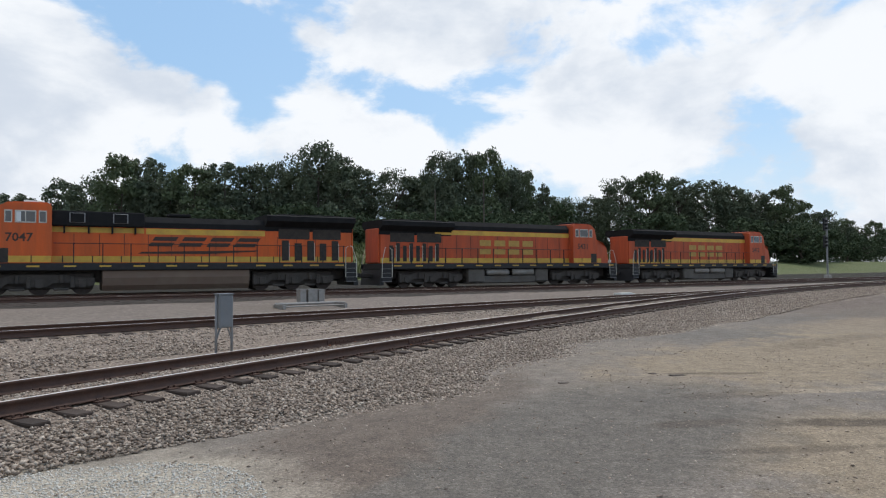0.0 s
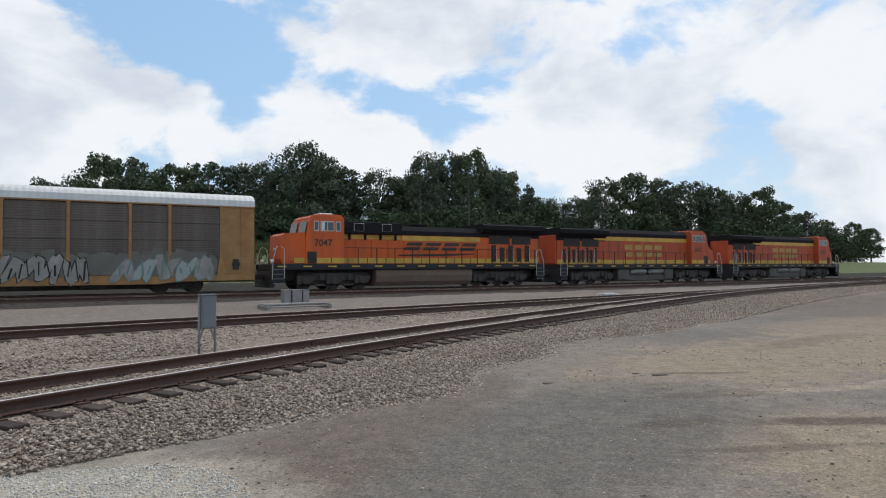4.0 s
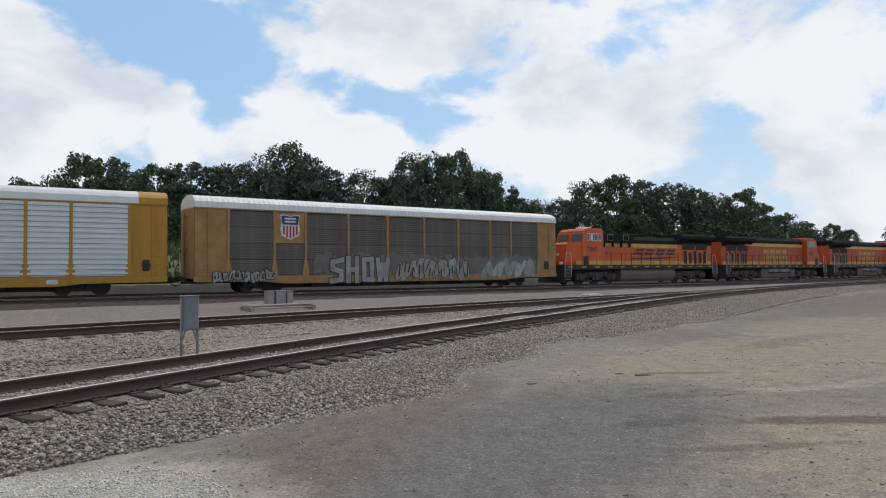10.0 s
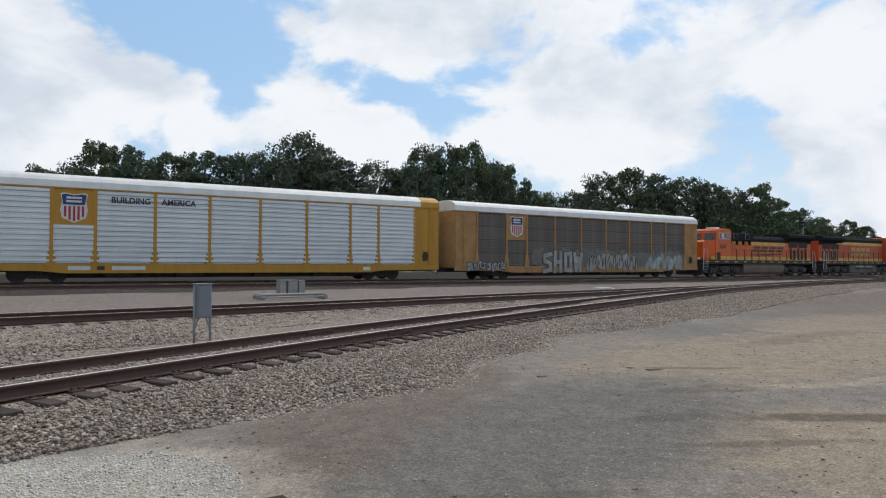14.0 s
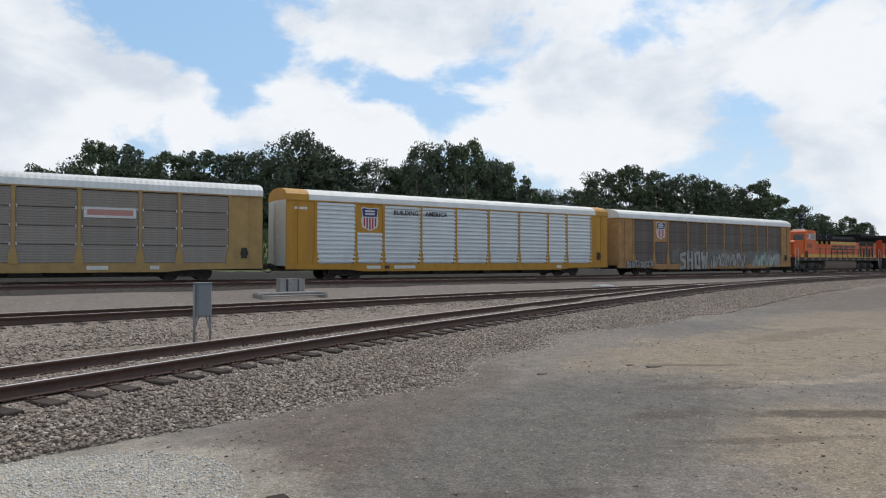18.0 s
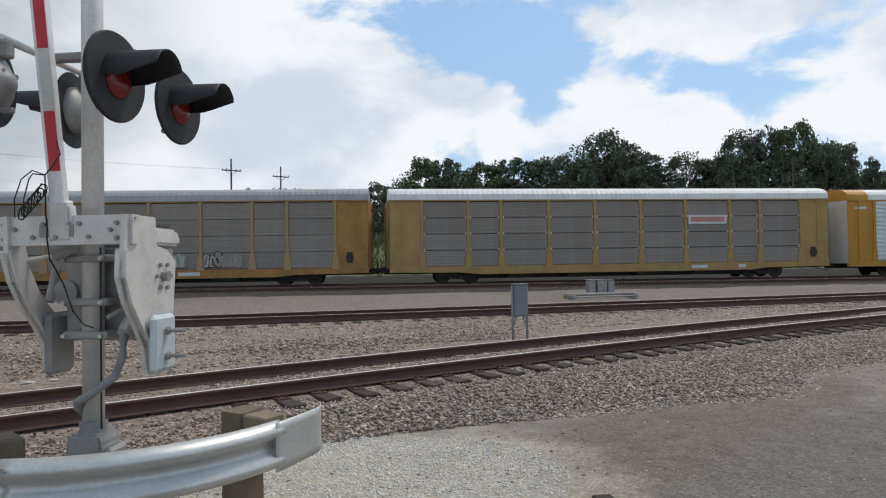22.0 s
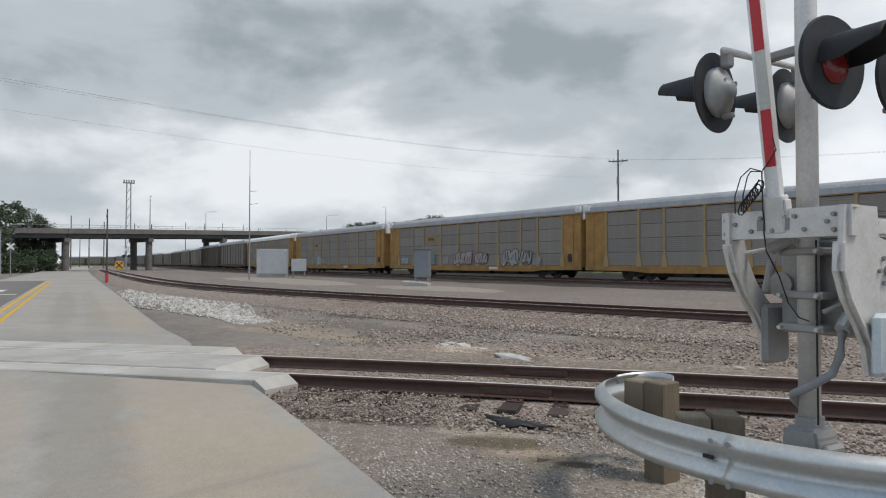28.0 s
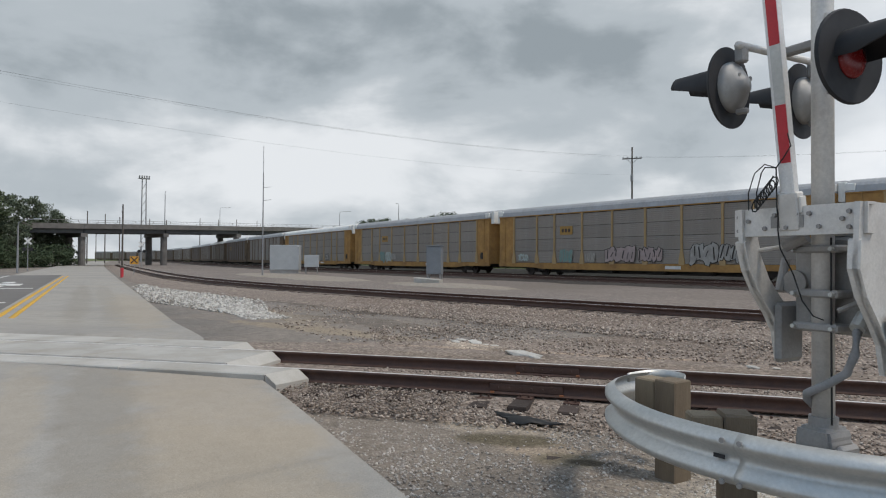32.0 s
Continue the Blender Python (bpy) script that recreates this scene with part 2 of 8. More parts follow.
def gravel(name, tones, stone=0.05, patch=0.25, patch_tone=(0.3, 0.27, 0.23), relief=0.6, patch_mix=0.6, second_patch=None, spots=(), mottle=0.3):
    """Loose stone: cells of single stones in mixed tones, over broad patches of dust and damp."""
    m = bpy.data.materials.new(name)
    m.use_nodes = True
    nt = m.node_tree
    nodes, links = nt.nodes, nt.links
    bsdf = nodes["Principled BSDF"]
    bsdf.inputs["Roughness"].default_value, bsdf.inputs["Specular IOR Level"].default_value = 0.92, 0.2
    tc = nodes.new("ShaderNodeTexCoord")
    vor = nodes.new("ShaderNodeTexVoronoi")
    vor.inputs["Scale"].default_value = 1.0 / stone
    links.new(tc.outputs["Object"], vor.inputs["Vector"])
    cr = nodes.new("ShaderNodeValToRGB")
    els = cr.color_ramp.elements
    while len(els) < len(tones):
        els.new(0.5)
    for i, (e, c) in enumerate(zip(els, tones)):
        e.position, e.color = i / (len(tones) - 1), (*c, 1)
    sx = nodes.new("ShaderNodeSeparateXYZ")
    links.new(vor.outputs["Color"], sx.inputs[0])
    links.new(sx.outputs[0], cr.inputs[0])
    colour = cr.outputs[0]

    def patches(sc, seed, lo, hi, tone, amount):
        mp = nodes.new("ShaderNodeMapping")
        mp.inputs["Location"].default_value = (seed, seed * 0.7, 0)
        links.new(tc.outputs["Object"], mp.inputs[0])
        n = nodes.new("ShaderNodeTexNoise")
        n.inputs["Scale"].default_value, n.inputs["Detail"].default_value, n.inputs["Roughness"].default_value = sc, 7, 0.62
        links.new(mp.outputs[0], n.inputs["Vector"])
        mr = nodes.new("ShaderNodeMapRange")
        mr.inputs["From Min"].default_value, mr.inputs["From Max"].default_value = lo, hi
        mr.inputs["To Max"].default_value = amount
        links.new(n.outputs["Fac"], mr.inputs["Value"])
        mx = nodes.new("ShaderNodeMix")
        mx.data_type = "RGBA"
        links.new(mr.outputs[0], mx.inputs[0])
        links.new(colour, mx.inputs[6])
        mx.inputs[7].default_value = (*tone, 1)
        return mx.outputs[2]

    colour = patches(patch, 3.0, 0.42, 0.66, patch_tone, patch_mix)
    if second_patch:
        colour = patches(patch * 0.8, 11.0, 0.48, 0.62, second_patch, 0.75)
    colour = patches(patch * 9, 5.0, 0.5, 0.85, tuple(c * 0.55 for c in patch_tone), 0.5)
    for cx, cy, rx, ry, turn, tone, amount, ragged in spots:
        # a spread of another tone with a ragged rim, mostly material, some painted shade: place, half sizes, turn, tone
        ragged *= 1.7
        wob = nodes.new("ShaderNodeTexNoise")
        wob.inputs["Scale"].default_value, wob.inputs["Detail"].default_value, wob.inputs["Roughness"].default_value = 1.3, 8, 0.68
        links.new(tc.outputs["Object"], wob.inputs["Vector"])
        mp = nodes.new("ShaderNodeMapping")
        mp.vector_type = "TEXTURE"
        mp.inputs["Location"].default_value, mp.inputs["Rotation"].default_value, mp.inputs["Scale"].default_value = (cx, cy, 0), (0, 0, turn), (rx, ry, 50)
        links.new(tc.outputs["Object"], mp.inputs[0])
        ln = nodes.new("ShaderNodeVectorMath")
        ln.operation = "LENGTH"
        links.new(mp.outputs[0], ln.inputs[0])
        ad = nodes.new("ShaderNodeMath")
        ad.operation = "MULTIPLY_ADD"
        links.new(wob.outputs["Fac"], ad.inputs[0])
        ad.inputs[1].default_value = ragged
        links.new(ln.outputs["Value"], ad.inputs[2])
        mr = nodes.new("ShaderNodeMapRange")
        mr.inputs["From Min"].default_value, mr.inputs["From Max"].default_value = 1.22 + ragged / 2, 0.74 + ragged / 2
        mr.inputs["To Max"].default_value = amount
        links.new(ad.outputs[0], mr.inputs["Value"])
        dot = nodes.new("ShaderNodeMix")
        dot.data_type, dot.blend_type = "RGBA", "MULTIPLY"
        dot.inputs[0].default_value = 1.0
        dot.inputs[6].default_value = (*[c * 3.2 for c in tone], 1)
        links.new(cr.outputs[0], dot.inputs[7])
        mx = nodes.new("ShaderNodeMix")
        mx.data_type = "RGBA"
        links.new(mr.outputs[0], mx.inputs[0])
        links.new(colour, mx.inputs[6])
        links.new(dot.outputs[2], mx.inputs[7])
        colour = mx.outputs[2]
    mott = nodes.new("ShaderNodeTexNoise")
    mott.inputs["Scale"].default_value, mott.inputs["Detail"].default_value, mott.inputs["Roughness"].default_value = 5.0, 12, 0.75
    links.new(tc.outputs["Object"], mott.inputs["Vector"])
    tone = nodes.new("ShaderNodeMapRange")
    tone.inputs["From Min"].default_value, tone.inputs["From Max"].default_value = 0.3, 0.7
    tone.inputs["To Min"].default_value, tone.inputs["To Max"].default_value = 1 - mottle, 1 + mottle
    links.new(mott.outputs["Fac"], tone.inputs["Value"])
    hsv = nodes.new("ShaderNodeHueSaturation")
    links.new(tone.outputs[0], hsv.inputs["Value"])
    links.new(colour, hsv.inputs["Color"])
    colour = hsv.outputs[0]
    links.new(colour, bsdf.inputs["Base Color"])
    rough_b = nodes.new("ShaderNodeBump")
    rough_b.inputs["Strength"].default_value, rough_b.inputs["Distance"].default_value = mottle, 0.05
    links.new(mott.outputs["Fac"], rough_b.inputs["Height"])
    b = nodes.new("ShaderNodeBump")
    links.new(rough_b.outputs[0], b.inputs["Normal"])
    b.inputs["Strength"].default_value, b.inputs["Distance"].default_value = relief, stone * 0.6
    b.invert = True
    links.new(vor.outputs["Distance"], b.inputs["Height"])
    links.new(b.outputs[0], bsdf.inputs["Normal"])
    return m


def pebble(name, tones):
    """Loose stones: each takes one of a few tones, with a little grain."""
    m = bpy.data.materials.new(name)
    m.use_nodes = True
    nodes, links = m.node_tree.nodes, m.node_tree.links
    bsdf = nodes["Principled BSDF"]
    bsdf.inputs["Roughness"].default_value, bsdf.inputs["Specular IOR Level"].default_value = 0.9, 0.2
    geo = nodes.new("ShaderNodeNewGeometry")
    cr = nodes.new("ShaderNodeValToRGB")
    els = cr.color_ramp.elements
    while len(els) < len(tones):
        els.new(0.5)
    for i, (e, c) in enumerate(zip(els, tones)):
        e.position, e.color = i / (len(tones) - 1), (*c, 1)
    links.new(geo.outputs["Random Per Island"], cr.inputs[0])
    n = nodes.new("ShaderNodeTexNoise")
    n.inputs["Scale"].default_value = 60
    g = nodes.new("ShaderNodeMath")
    g.operation = "MULTIPLY_ADD"
    g.inputs[1].default_value, g.inputs[2].default_value = 0.6, 0.7
    links.new(n.outputs["Fac"], g.inputs[0])
    hsv = nodes.new("ShaderNodeHueSaturation")
    links.new(cr.outputs[0], hsv.inputs["Color"])
    links.new(g.outputs[0], hsv.inputs["Value"])
    links.new(hsv.outputs[0], bsdf.inputs["Base Color"])
    return m


BALLAST_TONES = [(0.092, 0.072, 0.059), (0.26, 0.208, 0.169), (0.14, 0.111, 0.090), (0.385, 0.320, 0.264), (0.195, 0.155, 0.126)]
GREY, TAN, DAMP, LIME, MUD = (0.215, 0.222, 0.225), (0.42, 0.385, 0.315), (0.135, 0.122, 0.11), (0.61, 0.62, 0.585), (0.25, 0.235, 0.19)
BROWN = (0.225, 0.208, 0.198)
SPOTS = [(24, 33, 15, 6.5, 0.85, BROWN, 0.7, 1.2), (8.2, 14.2, 6.0, 2.6, 0.6, TAN, 0.85, 1.2), (14, 21, 6, 2.0, 0.6, TAN, 0.6, 1.3), (4.4, 6.6, 1.9, 1.7, 0.3, TAN, 0.8, 1.2), (1.55, 7.6, 3.5, 1.75, 0.82, GREY, 0.95, 0.9), (0.0, 4.4, 1.5, 1.3, 0.3, GREY, 0.8, 1.0),
         (-6.9, 1.4, 3.4, 1.7, 0.45, (0.315, 0.30, 0.278), 0.85, 0.9), (-0.6, 8.0, 3.7, 0.95, 1.12, BROWN, 0.85, 1.1), (-1.2, 5.7, 1.0, 0.5, 0.9, BROWN, 0.85, 1.0), (5.6, 9.9, 1.6, 0.18, 0.2, (0.50, 0.47, 0.41), 0.7, 1.3),
         (5.2, 7.75, 1.5, 0.22, -0.12, DAMP, 0.75, 1.4), (4.15, 9.6, 1.0, 0.25, 0.2, DAMP, 0.45, 1.4), (2.95, 7.95, 0.6, 0.16, 0.2, DAMP, 0.5, 1.3), (4.6, 11.6, 0.9, 0.12, 0.1, DAMP, 0.6, 1.3), (3.6, 6.75, 0.9, 0.14, 0.0, DAMP, 0.5, 1.3), (0.9, 5.25, 0.9, 0.12, 0.1, DAMP, 0.4, 1.4),
         (9.5, 16.5, 3.0, 0.5, 0.6, DAMP, 0.3, 1.4), (7.5, 10.6, 1.2, 0.25, 0.3, (0.50, 0.47, 0.42), 0.6, 1.3),
         # Last in this row: a hole's inner shade, put in as colour.
         (-3.4, 4.4, 2.5, 1.85, 0.75, LIME, 0.95, 0.45), (-7.36, 1.6, 0.9, 0.32, 0.8, (0.50, 0.475, 0.42), 0.8, 1.3), (-6.3, 1.9, 0.5, 0.3, 0.9, (0.44, 0.40, 0.34), 0.8, 1.2), (-6.63, 1.70, 0.5, 0.24, 1.2, (0.17, 0.16, 0.12), 0.95, 0.6), (-5.9, 2.03, 0.32, 0.18, 1.2, MUD, 0.95, 0.9), (-5.8, 2.2, 0.2, 0.08, 1.2, (0.09, 0.08, 0.06), 0.9, 0.8),
         (-17.2, 0.2, 4.2, 0.5, 0.72, TAN, 0.75, 1.3), (-19.5, 1.2, 3.5, 0.8, 0.6, DAMP, 0.5, 1.4), (-30, -5.2, 13, 1.1, 0.42, TAN, 0.55, 1.3), (-25, 1.5, 9, 1.2, 0.6, DAMP, 0.6, 1.4), (-40, -4.6, 14, 1.2, 0.4, DAMP, 0.5, 1.4)]
BEDSPOTS = [(-11.3, 4.4, 5.2, 0.62, 1.12, (0.27, 0.265, 0.255), 0.85, 0.9), (-12.9, 4.1, 3.6, 0.16, 1.12, (0.44, 0.41, 0.37), 0.7, 1.3), (-14.0, 3.0, 0.9, 0.45, 0.5, LIME, 0.7, 1.2), (-13.0, 3.6, 0.9, 0.3, 0.6, DAMP, 0.6, 1.2),
            (-22, 5, 9, 1.2, 0.62, BROWN, 0.6, 1.4), (-16, 5, 5, 0.8, 0.7, DAMP, 0.35, 1.4), (-18.5, 1.5, 4, 1.0, 0.65, GREY, 0.8, 1.0)]
M_lot = gravel("packed_gravel", [(0.14, 0.122, 0.106), (0.235, 0.205, 0.178), (0.175, 0.152, 0.131), (0.30, 0.266, 0.232)], 0.02, 0.22,
               (0.24, 0.202, 0.162), 0.6, 0.55, (0.15, 0.138, 0.126), SPOTS)
M_ballast = gravel("ballast", BALLAST_TONES, 0.04, 0.3, (0.22, 0.178, 0.156), 0.4, 0.25, None, BEDSPOTS)
M_oldballast = gravel("dusty_ballast", [(0.11, 0.093, 0.081), (0.225, 0.19, 0.167), (0.15, 0.126, 0.11), (0.31, 0.268, 0.238)], 0.07, 0.1,
                      (0.225, 0.188, 0.158), 0.4, 0.45, (0.16, 0.133, 0.11), SPOTS)
# Oily bed stone, darkened further by train shade put into both colours.
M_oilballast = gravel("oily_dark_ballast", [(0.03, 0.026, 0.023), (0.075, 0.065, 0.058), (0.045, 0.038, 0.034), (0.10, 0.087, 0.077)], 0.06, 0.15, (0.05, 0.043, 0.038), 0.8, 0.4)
M_shadedbed = gravel("track_bed_with_train_shade", [(0.016, 0.015, 0.013), (0.04, 0.036, 0.031), (0.025, 0.022, 0.02), (0.055, 0.05, 0.043)], 0.08, 0.3, (0.03, 0.034, 0.02), 0.8, 0.4)
M_pad = gravel("pale_dirt", [(0.22, 0.195, 0.165), (0.30, 0.265, 0.222), (0.25, 0.22, 0.185), (0.36, 0.32, 0.275)], 0.06, 0.3, (0.27, 0.225, 0.175), 0.4, 0.7)
ROADSPOTS = [(-7.6, -1.35, 3.6, 0.75, 0.28, (0.365, 0.32, 0.265), 0.5, 1.4), (-4.5, -0.6, 3.0, 0.8, 0.28, (0.35, 0.315, 0.265), 0.5, 1.4), (-6.6, -2.9, 3.6, 0.28, 0.30, (0.36, 0.325, 0.275), 0.45, 1.2), (-7.4, -2.3, 4.5, 0.35, 0.30, (0.24, 0.228, 0.21), 0.5, 1.2),
             # The first here, thin and faint, is a cast shadow painted on the road.
             (-5.2, -0.75, 0.07, 1.0, 0.5, (0.22, 0.21, 0.195), 0.2, 0.9), (-24, -6.4, 9, 0.7, 0.31, (0.35, 0.31, 0.255), 0.45, 1.2), (-30, -10.0, 14, 0.4, 0.31, (0.24, 0.23, 0.21), 0.45, 1.2), (-30, -9.0, 14, 0.35, 0.31, (0.26, 0.25, 0.23), 0.4, 1.2)]
M_road = gravel("road_asphalt", [(0.25, 0.235, 0.21), (0.335, 0.315, 0.285), (0.285, 0.268, 0.24), (0.38, 0.355, 0.32)], 0.007, 0.25, (0.35, 0.315, 0.265), 0.12, 0.55, (0.265, 0.25, 0.228), ROADSPOTS, 0.06)
M_lane = material("dark_lane_asphalt", (0.13, 0.125, 0.12), 0.85, second=(0.17, 0.16, 0.15), scale=0.4, fine=90, bump=0.25)
M_grass = material("grass_ground", (0.095, 0.122, 0.042), 0.95, second=(0.12, 0.135, 0.055), scale=0.15, fine=7, bump=0.8, bump_dist=0.15)
M_yellowline = material("yellow_line_paint", (0.62, 0.34, 0.02), 0.7, second=(0.5, 0.30, 0.05), scale=3)
M_whiteline = material("white_line_paint", (0.7, 0.7, 0.68), 0.7, second=(0.5, 0.5, 0.48), scale=3)
M_panel = material("crossing_concrete", (0.46, 0.44, 0.405), 0.85, second=(0.36, 0.34, 0.305), scale=1.2, fine=50, bump=0.25, dirt=(0.28, 0.25, 0.2), dirt_amount=0.5, vary=0.2)
M_concrete = material("concrete", (0.44, 0.42, 0.39), 0.85, second=(0.33, 0.31, 0.29), scale=0.8, fine=40, bump=0.3, dirt=(0.2, 0.18, 0.16), dirt_amount=0.5)
M_tie = material("creosoted_tie", (0.042, 0.030, 0.025), 0.9, second=(0.068, 0.050, 0.041), scale=5, fine=30, bump=0.6, vary=0.5)
M_rust = material("rusty_rail", (0.105, 0.058, 0.042), 0.75, second=(0.07, 0.042, 0.034), scale=6, fine=60, bump=0.3, metal=0.2)
M_railtop = material("worn_rail_head", (0.82, 0.80, 0.78), 0.42, second=(0.60, 0.56, 0.52), scale=1.2, metal=0.6)
M_freshrust = material("orange_rust", (0.34, 0.13, 0.05), 0.85, second=(0.2, 0.08, 0.04), scale=14)
M_galv = material("galvanised_steel", (0.55, 0.55, 0.525), 0.45, second=(0.45, 0.45, 0.43), scale=7, fine=40, metal=0.55, dirt=(0.30, 0.31, 0.31), dirt_amount=0.45)
M_alu = material("aluminium_mast", (0.68, 0.655, 0.62), 0.48, second=(0.56, 0.54, 0.505), scale=4, fine=50, metal=0.2, dirt=(0.30, 0.275, 0.25), dirt_scale=3.0, dirt_amount=0.45)
M_castgrey = material("weathered_grey_steel", (0.33, 0.32, 0.305), 0.6, second=(0.24, 0.23, 0.22), scale=5, metal=0.15, dirt=(0.2, 0.18, 0.16), dirt_amount=0.5)
M_bluegrey = material("pale_counterweight_paint", (0.52, 0.565, 0.57), 0.5, second=(0.43, 0.47, 0.475), scale=5, metal=0.2)
M_black = material("black_paint", (0.018, 0.018, 0.02), 0.6, second=(0.032, 0.032, 0.034), scale=5, spec=0.3)
M_greysteel = material("grey_cabinet_paint", (0.21, 0.225, 0.24), 0.5, second=(0.17, 0.18, 0.19), scale=2, metal=0.2)
M_cabinet = material("pale_cabinet_metal", (0.42, 0.43, 0.43), 0.5, second=(0.35, 0.36, 0.36), scale=1.5, metal=0.2)
M_wood = material("treated_post_wood", (0.19, 0.148, 0.10), 0.9, second=(0.12, 0.092, 0.066), scale=3, fine=35, bump=0.6, streak=True)
M_paleblock = material("fresh_post_block", (0.27, 0.215, 0.143), 0.9, second=(0.175, 0.138, 0.095), scale=3, fine=35, bump=0.6, streak=True)
M_pole = material("grey_pole_wood", (0.12, 0.10, 0.085), 0.9, second=(0.08, 0.07, 0.06), scale=3)
M_redlens = material("red_lens", (0.19, 0.013, 0.013), 0.25, second=(0.13, 0.01, 0.01), scale=30)
M_redtape = material("red_reflective_tape", (0.52, 0.035, 0.045), 0.5, second=(0.42, 0.03, 0.04), scale=9)
M_whitetape = material("white_gate_paint", (0.76, 0.75, 0.73), 0.55, second=(0.64, 0.63, 0.61), scale=6, dirt=(0.4, 0.38, 0.35), dirt_amount=0.4)
M_cable = material("black_cable", (0.02, 0.02, 0.02), 0.6)
M_conduit = material("grey_conduit", (0.27, 0.27, 0.275), 0.6, second=(0.2, 0.2, 0.2), scale=12)
M_rock = material("white_riprap", (0.47, 0.45, 0.41), 0.9, second=(0.31, 0.285, 0.25), scale=2.5, fine=18, bump=0.6, vary=0.6, island=True)
M_stone = pebble("ballast_stone", [(0.11, 0.086, 0.071), (0.315, 0.254, 0.207), (0.17, 0.134, 0.109), (0.43, 0.357, 0.295), (0.225, 0.179, 0.145), (0.52, 0.447, 0.375), (0.14, 0.112, 0.092)])
M_vergestone = pebble("verge_stone", [(0.16, 0.138, 0.12), (0.42, 0.38, 0.335), (0.25, 0.22, 0.192), (0.54, 0.50, 0.455), (0.32, 0.285, 0.25)])
M_chips = pebble("limestone_chip", [(0.43, 0.415, 0.38), (0.57, 0.55, 0.51), (0.49, 0.47, 0.43), (0.64, 0.62, 0.58)])
M_bark = material("bark", (0.07, 0.055, 0.045), 0.95, second=(0.11, 0.095, 0.08), scale=3, fine=20, bump=0.7, streak=True)
M_leaf = material("dark_leaves", (0.10, 0.12, 0.082), 0.9, second=(0.114, 0.134, 0.09), scale=0.6, vary=0.45, island=True, spec=0.12)
M_leaflight = material("fresh_leaves", (0.10, 0.13, 0.072), 0.9, second=(0.112, 0.132, 0.079), scale=0.6, vary=0.45, island=True, spec=0.12)
# Darker copy of the leaf tone: shade at the wood's foot put into colour.
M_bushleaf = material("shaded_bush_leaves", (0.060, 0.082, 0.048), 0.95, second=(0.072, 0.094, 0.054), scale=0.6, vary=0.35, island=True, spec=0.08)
M_weed = material("dry_weeds", (0.075, 0.10, 0.032), 0.9, second=(0.11, 0.115, 0.045), scale=1, vary=0.6, island=True)


# ------------------------------------------------------------------ mesh helpers
def finish(bm, name, mat, smooth=False):
    bmesh.ops.recalc_face_normals(bm, faces=bm.faces)
    me = bpy.data.meshes.new(name)
    bm.to_mesh(me)
    bm.free()
    for mm in (mat if isinstance(mat, (list, tuple)) else [mat]):
        me.materials.append(mm)
    if smooth:
        me.polygons.foreach_set("use_smooth", [True] * len(me.polygons))
    return me


def part(name, bm, mat, parent=None, label="", smooth=False, at=None):
    """Links a bmesh, or a finished mesh, as one object under a thing or a part."""
    me = bm if isinstance(bm, bpy.types.Mesh) else finish(bm, name, mat, smooth)
    ob = new(name, me)
    if parent:
        ob.parent = parent
    if at is not None:
        ob.matrix_basis = at
    if label:
        ob["label"] = label
    return ob


def thing(name, label, category, group="", kind="", at=None):
    ob = tagged(new(name), label, category, group, kind)
    if at is not None:
        ob.matrix_basis = at
    return ob


def box(bm, x0, x1, y0, y1, z0, z1, bevel=0.0, m=None, mi=0):
    vs = [bm.verts.new((x, y, z)) for x in (x0, x1) for y in (y0, y1) for z in (z0, z1)]
    fs = [bm.faces.new([vs[i] for i in q]) for q in ((0, 1, 3, 2), (4, 6, 7, 5), (0, 4, 5, 1), (2, 3, 7, 6), (0, 2, 6, 4), (1, 5, 7, 3))]
    for f in fs:
        f.material_index = mi
    if bevel:
        es = list({e for f in fs for e in f.edges})
        r = bmesh.ops.bevel(bm, geom=es, offset=bevel, segments=1, affect="EDGES", profile=0.5)
        vs = list({v for f in r["faces"] for v in f.verts} | {v for v in vs if v.is_valid})
    if m is not None:
        bmesh.ops.transform(bm, matrix=m, verts=vs)
    return bm


def boxed(*a, **k):
    return box(bmesh.new(), *a, **k)


def prism(bm, outline, axis, a, b, mi=0):
    """A closed outline of 2D points pushed along an axis from a to b. Axis x: (y, z); y: (x, z); z: (x, y)."""
    def place(p, d):
        return {"x": (d, p[0], p[1]), "y": (p[0], d, p[1]), "z": (p[0], p[1], d)}[axis]
    lo = [bm.verts.new(place(p, a)) for p in outline]
    hi = [bm.verts.new(place(p, b)) for p in outline]
    n = len(outline)
    fs = [bm.faces.new(lo[::-1]), bm.faces.new(hi)]
    for i in range(n):
        fs.append(bm.faces.new((lo[i], lo[(i + 1) % n], hi[(i + 1) % n], hi[i])))
    for f in fs:
        f.material_index = mi
    return bm


def rod(bm, p, q, r, seg=8, r2=None, cap=True):
    p, q = Vector(p), Vector(q)
    d = q - p
    m = Matrix.Translation((p + q) / 2) @ d.to_track_quat("Z", "Y").to_matrix().to_4x4()
    bmesh.ops.create_cone(bm, cap_ends=cap, segments=seg, radius1=r, radius2=r if r2 is None else r2, depth=d.length, matrix=m)
    return bm


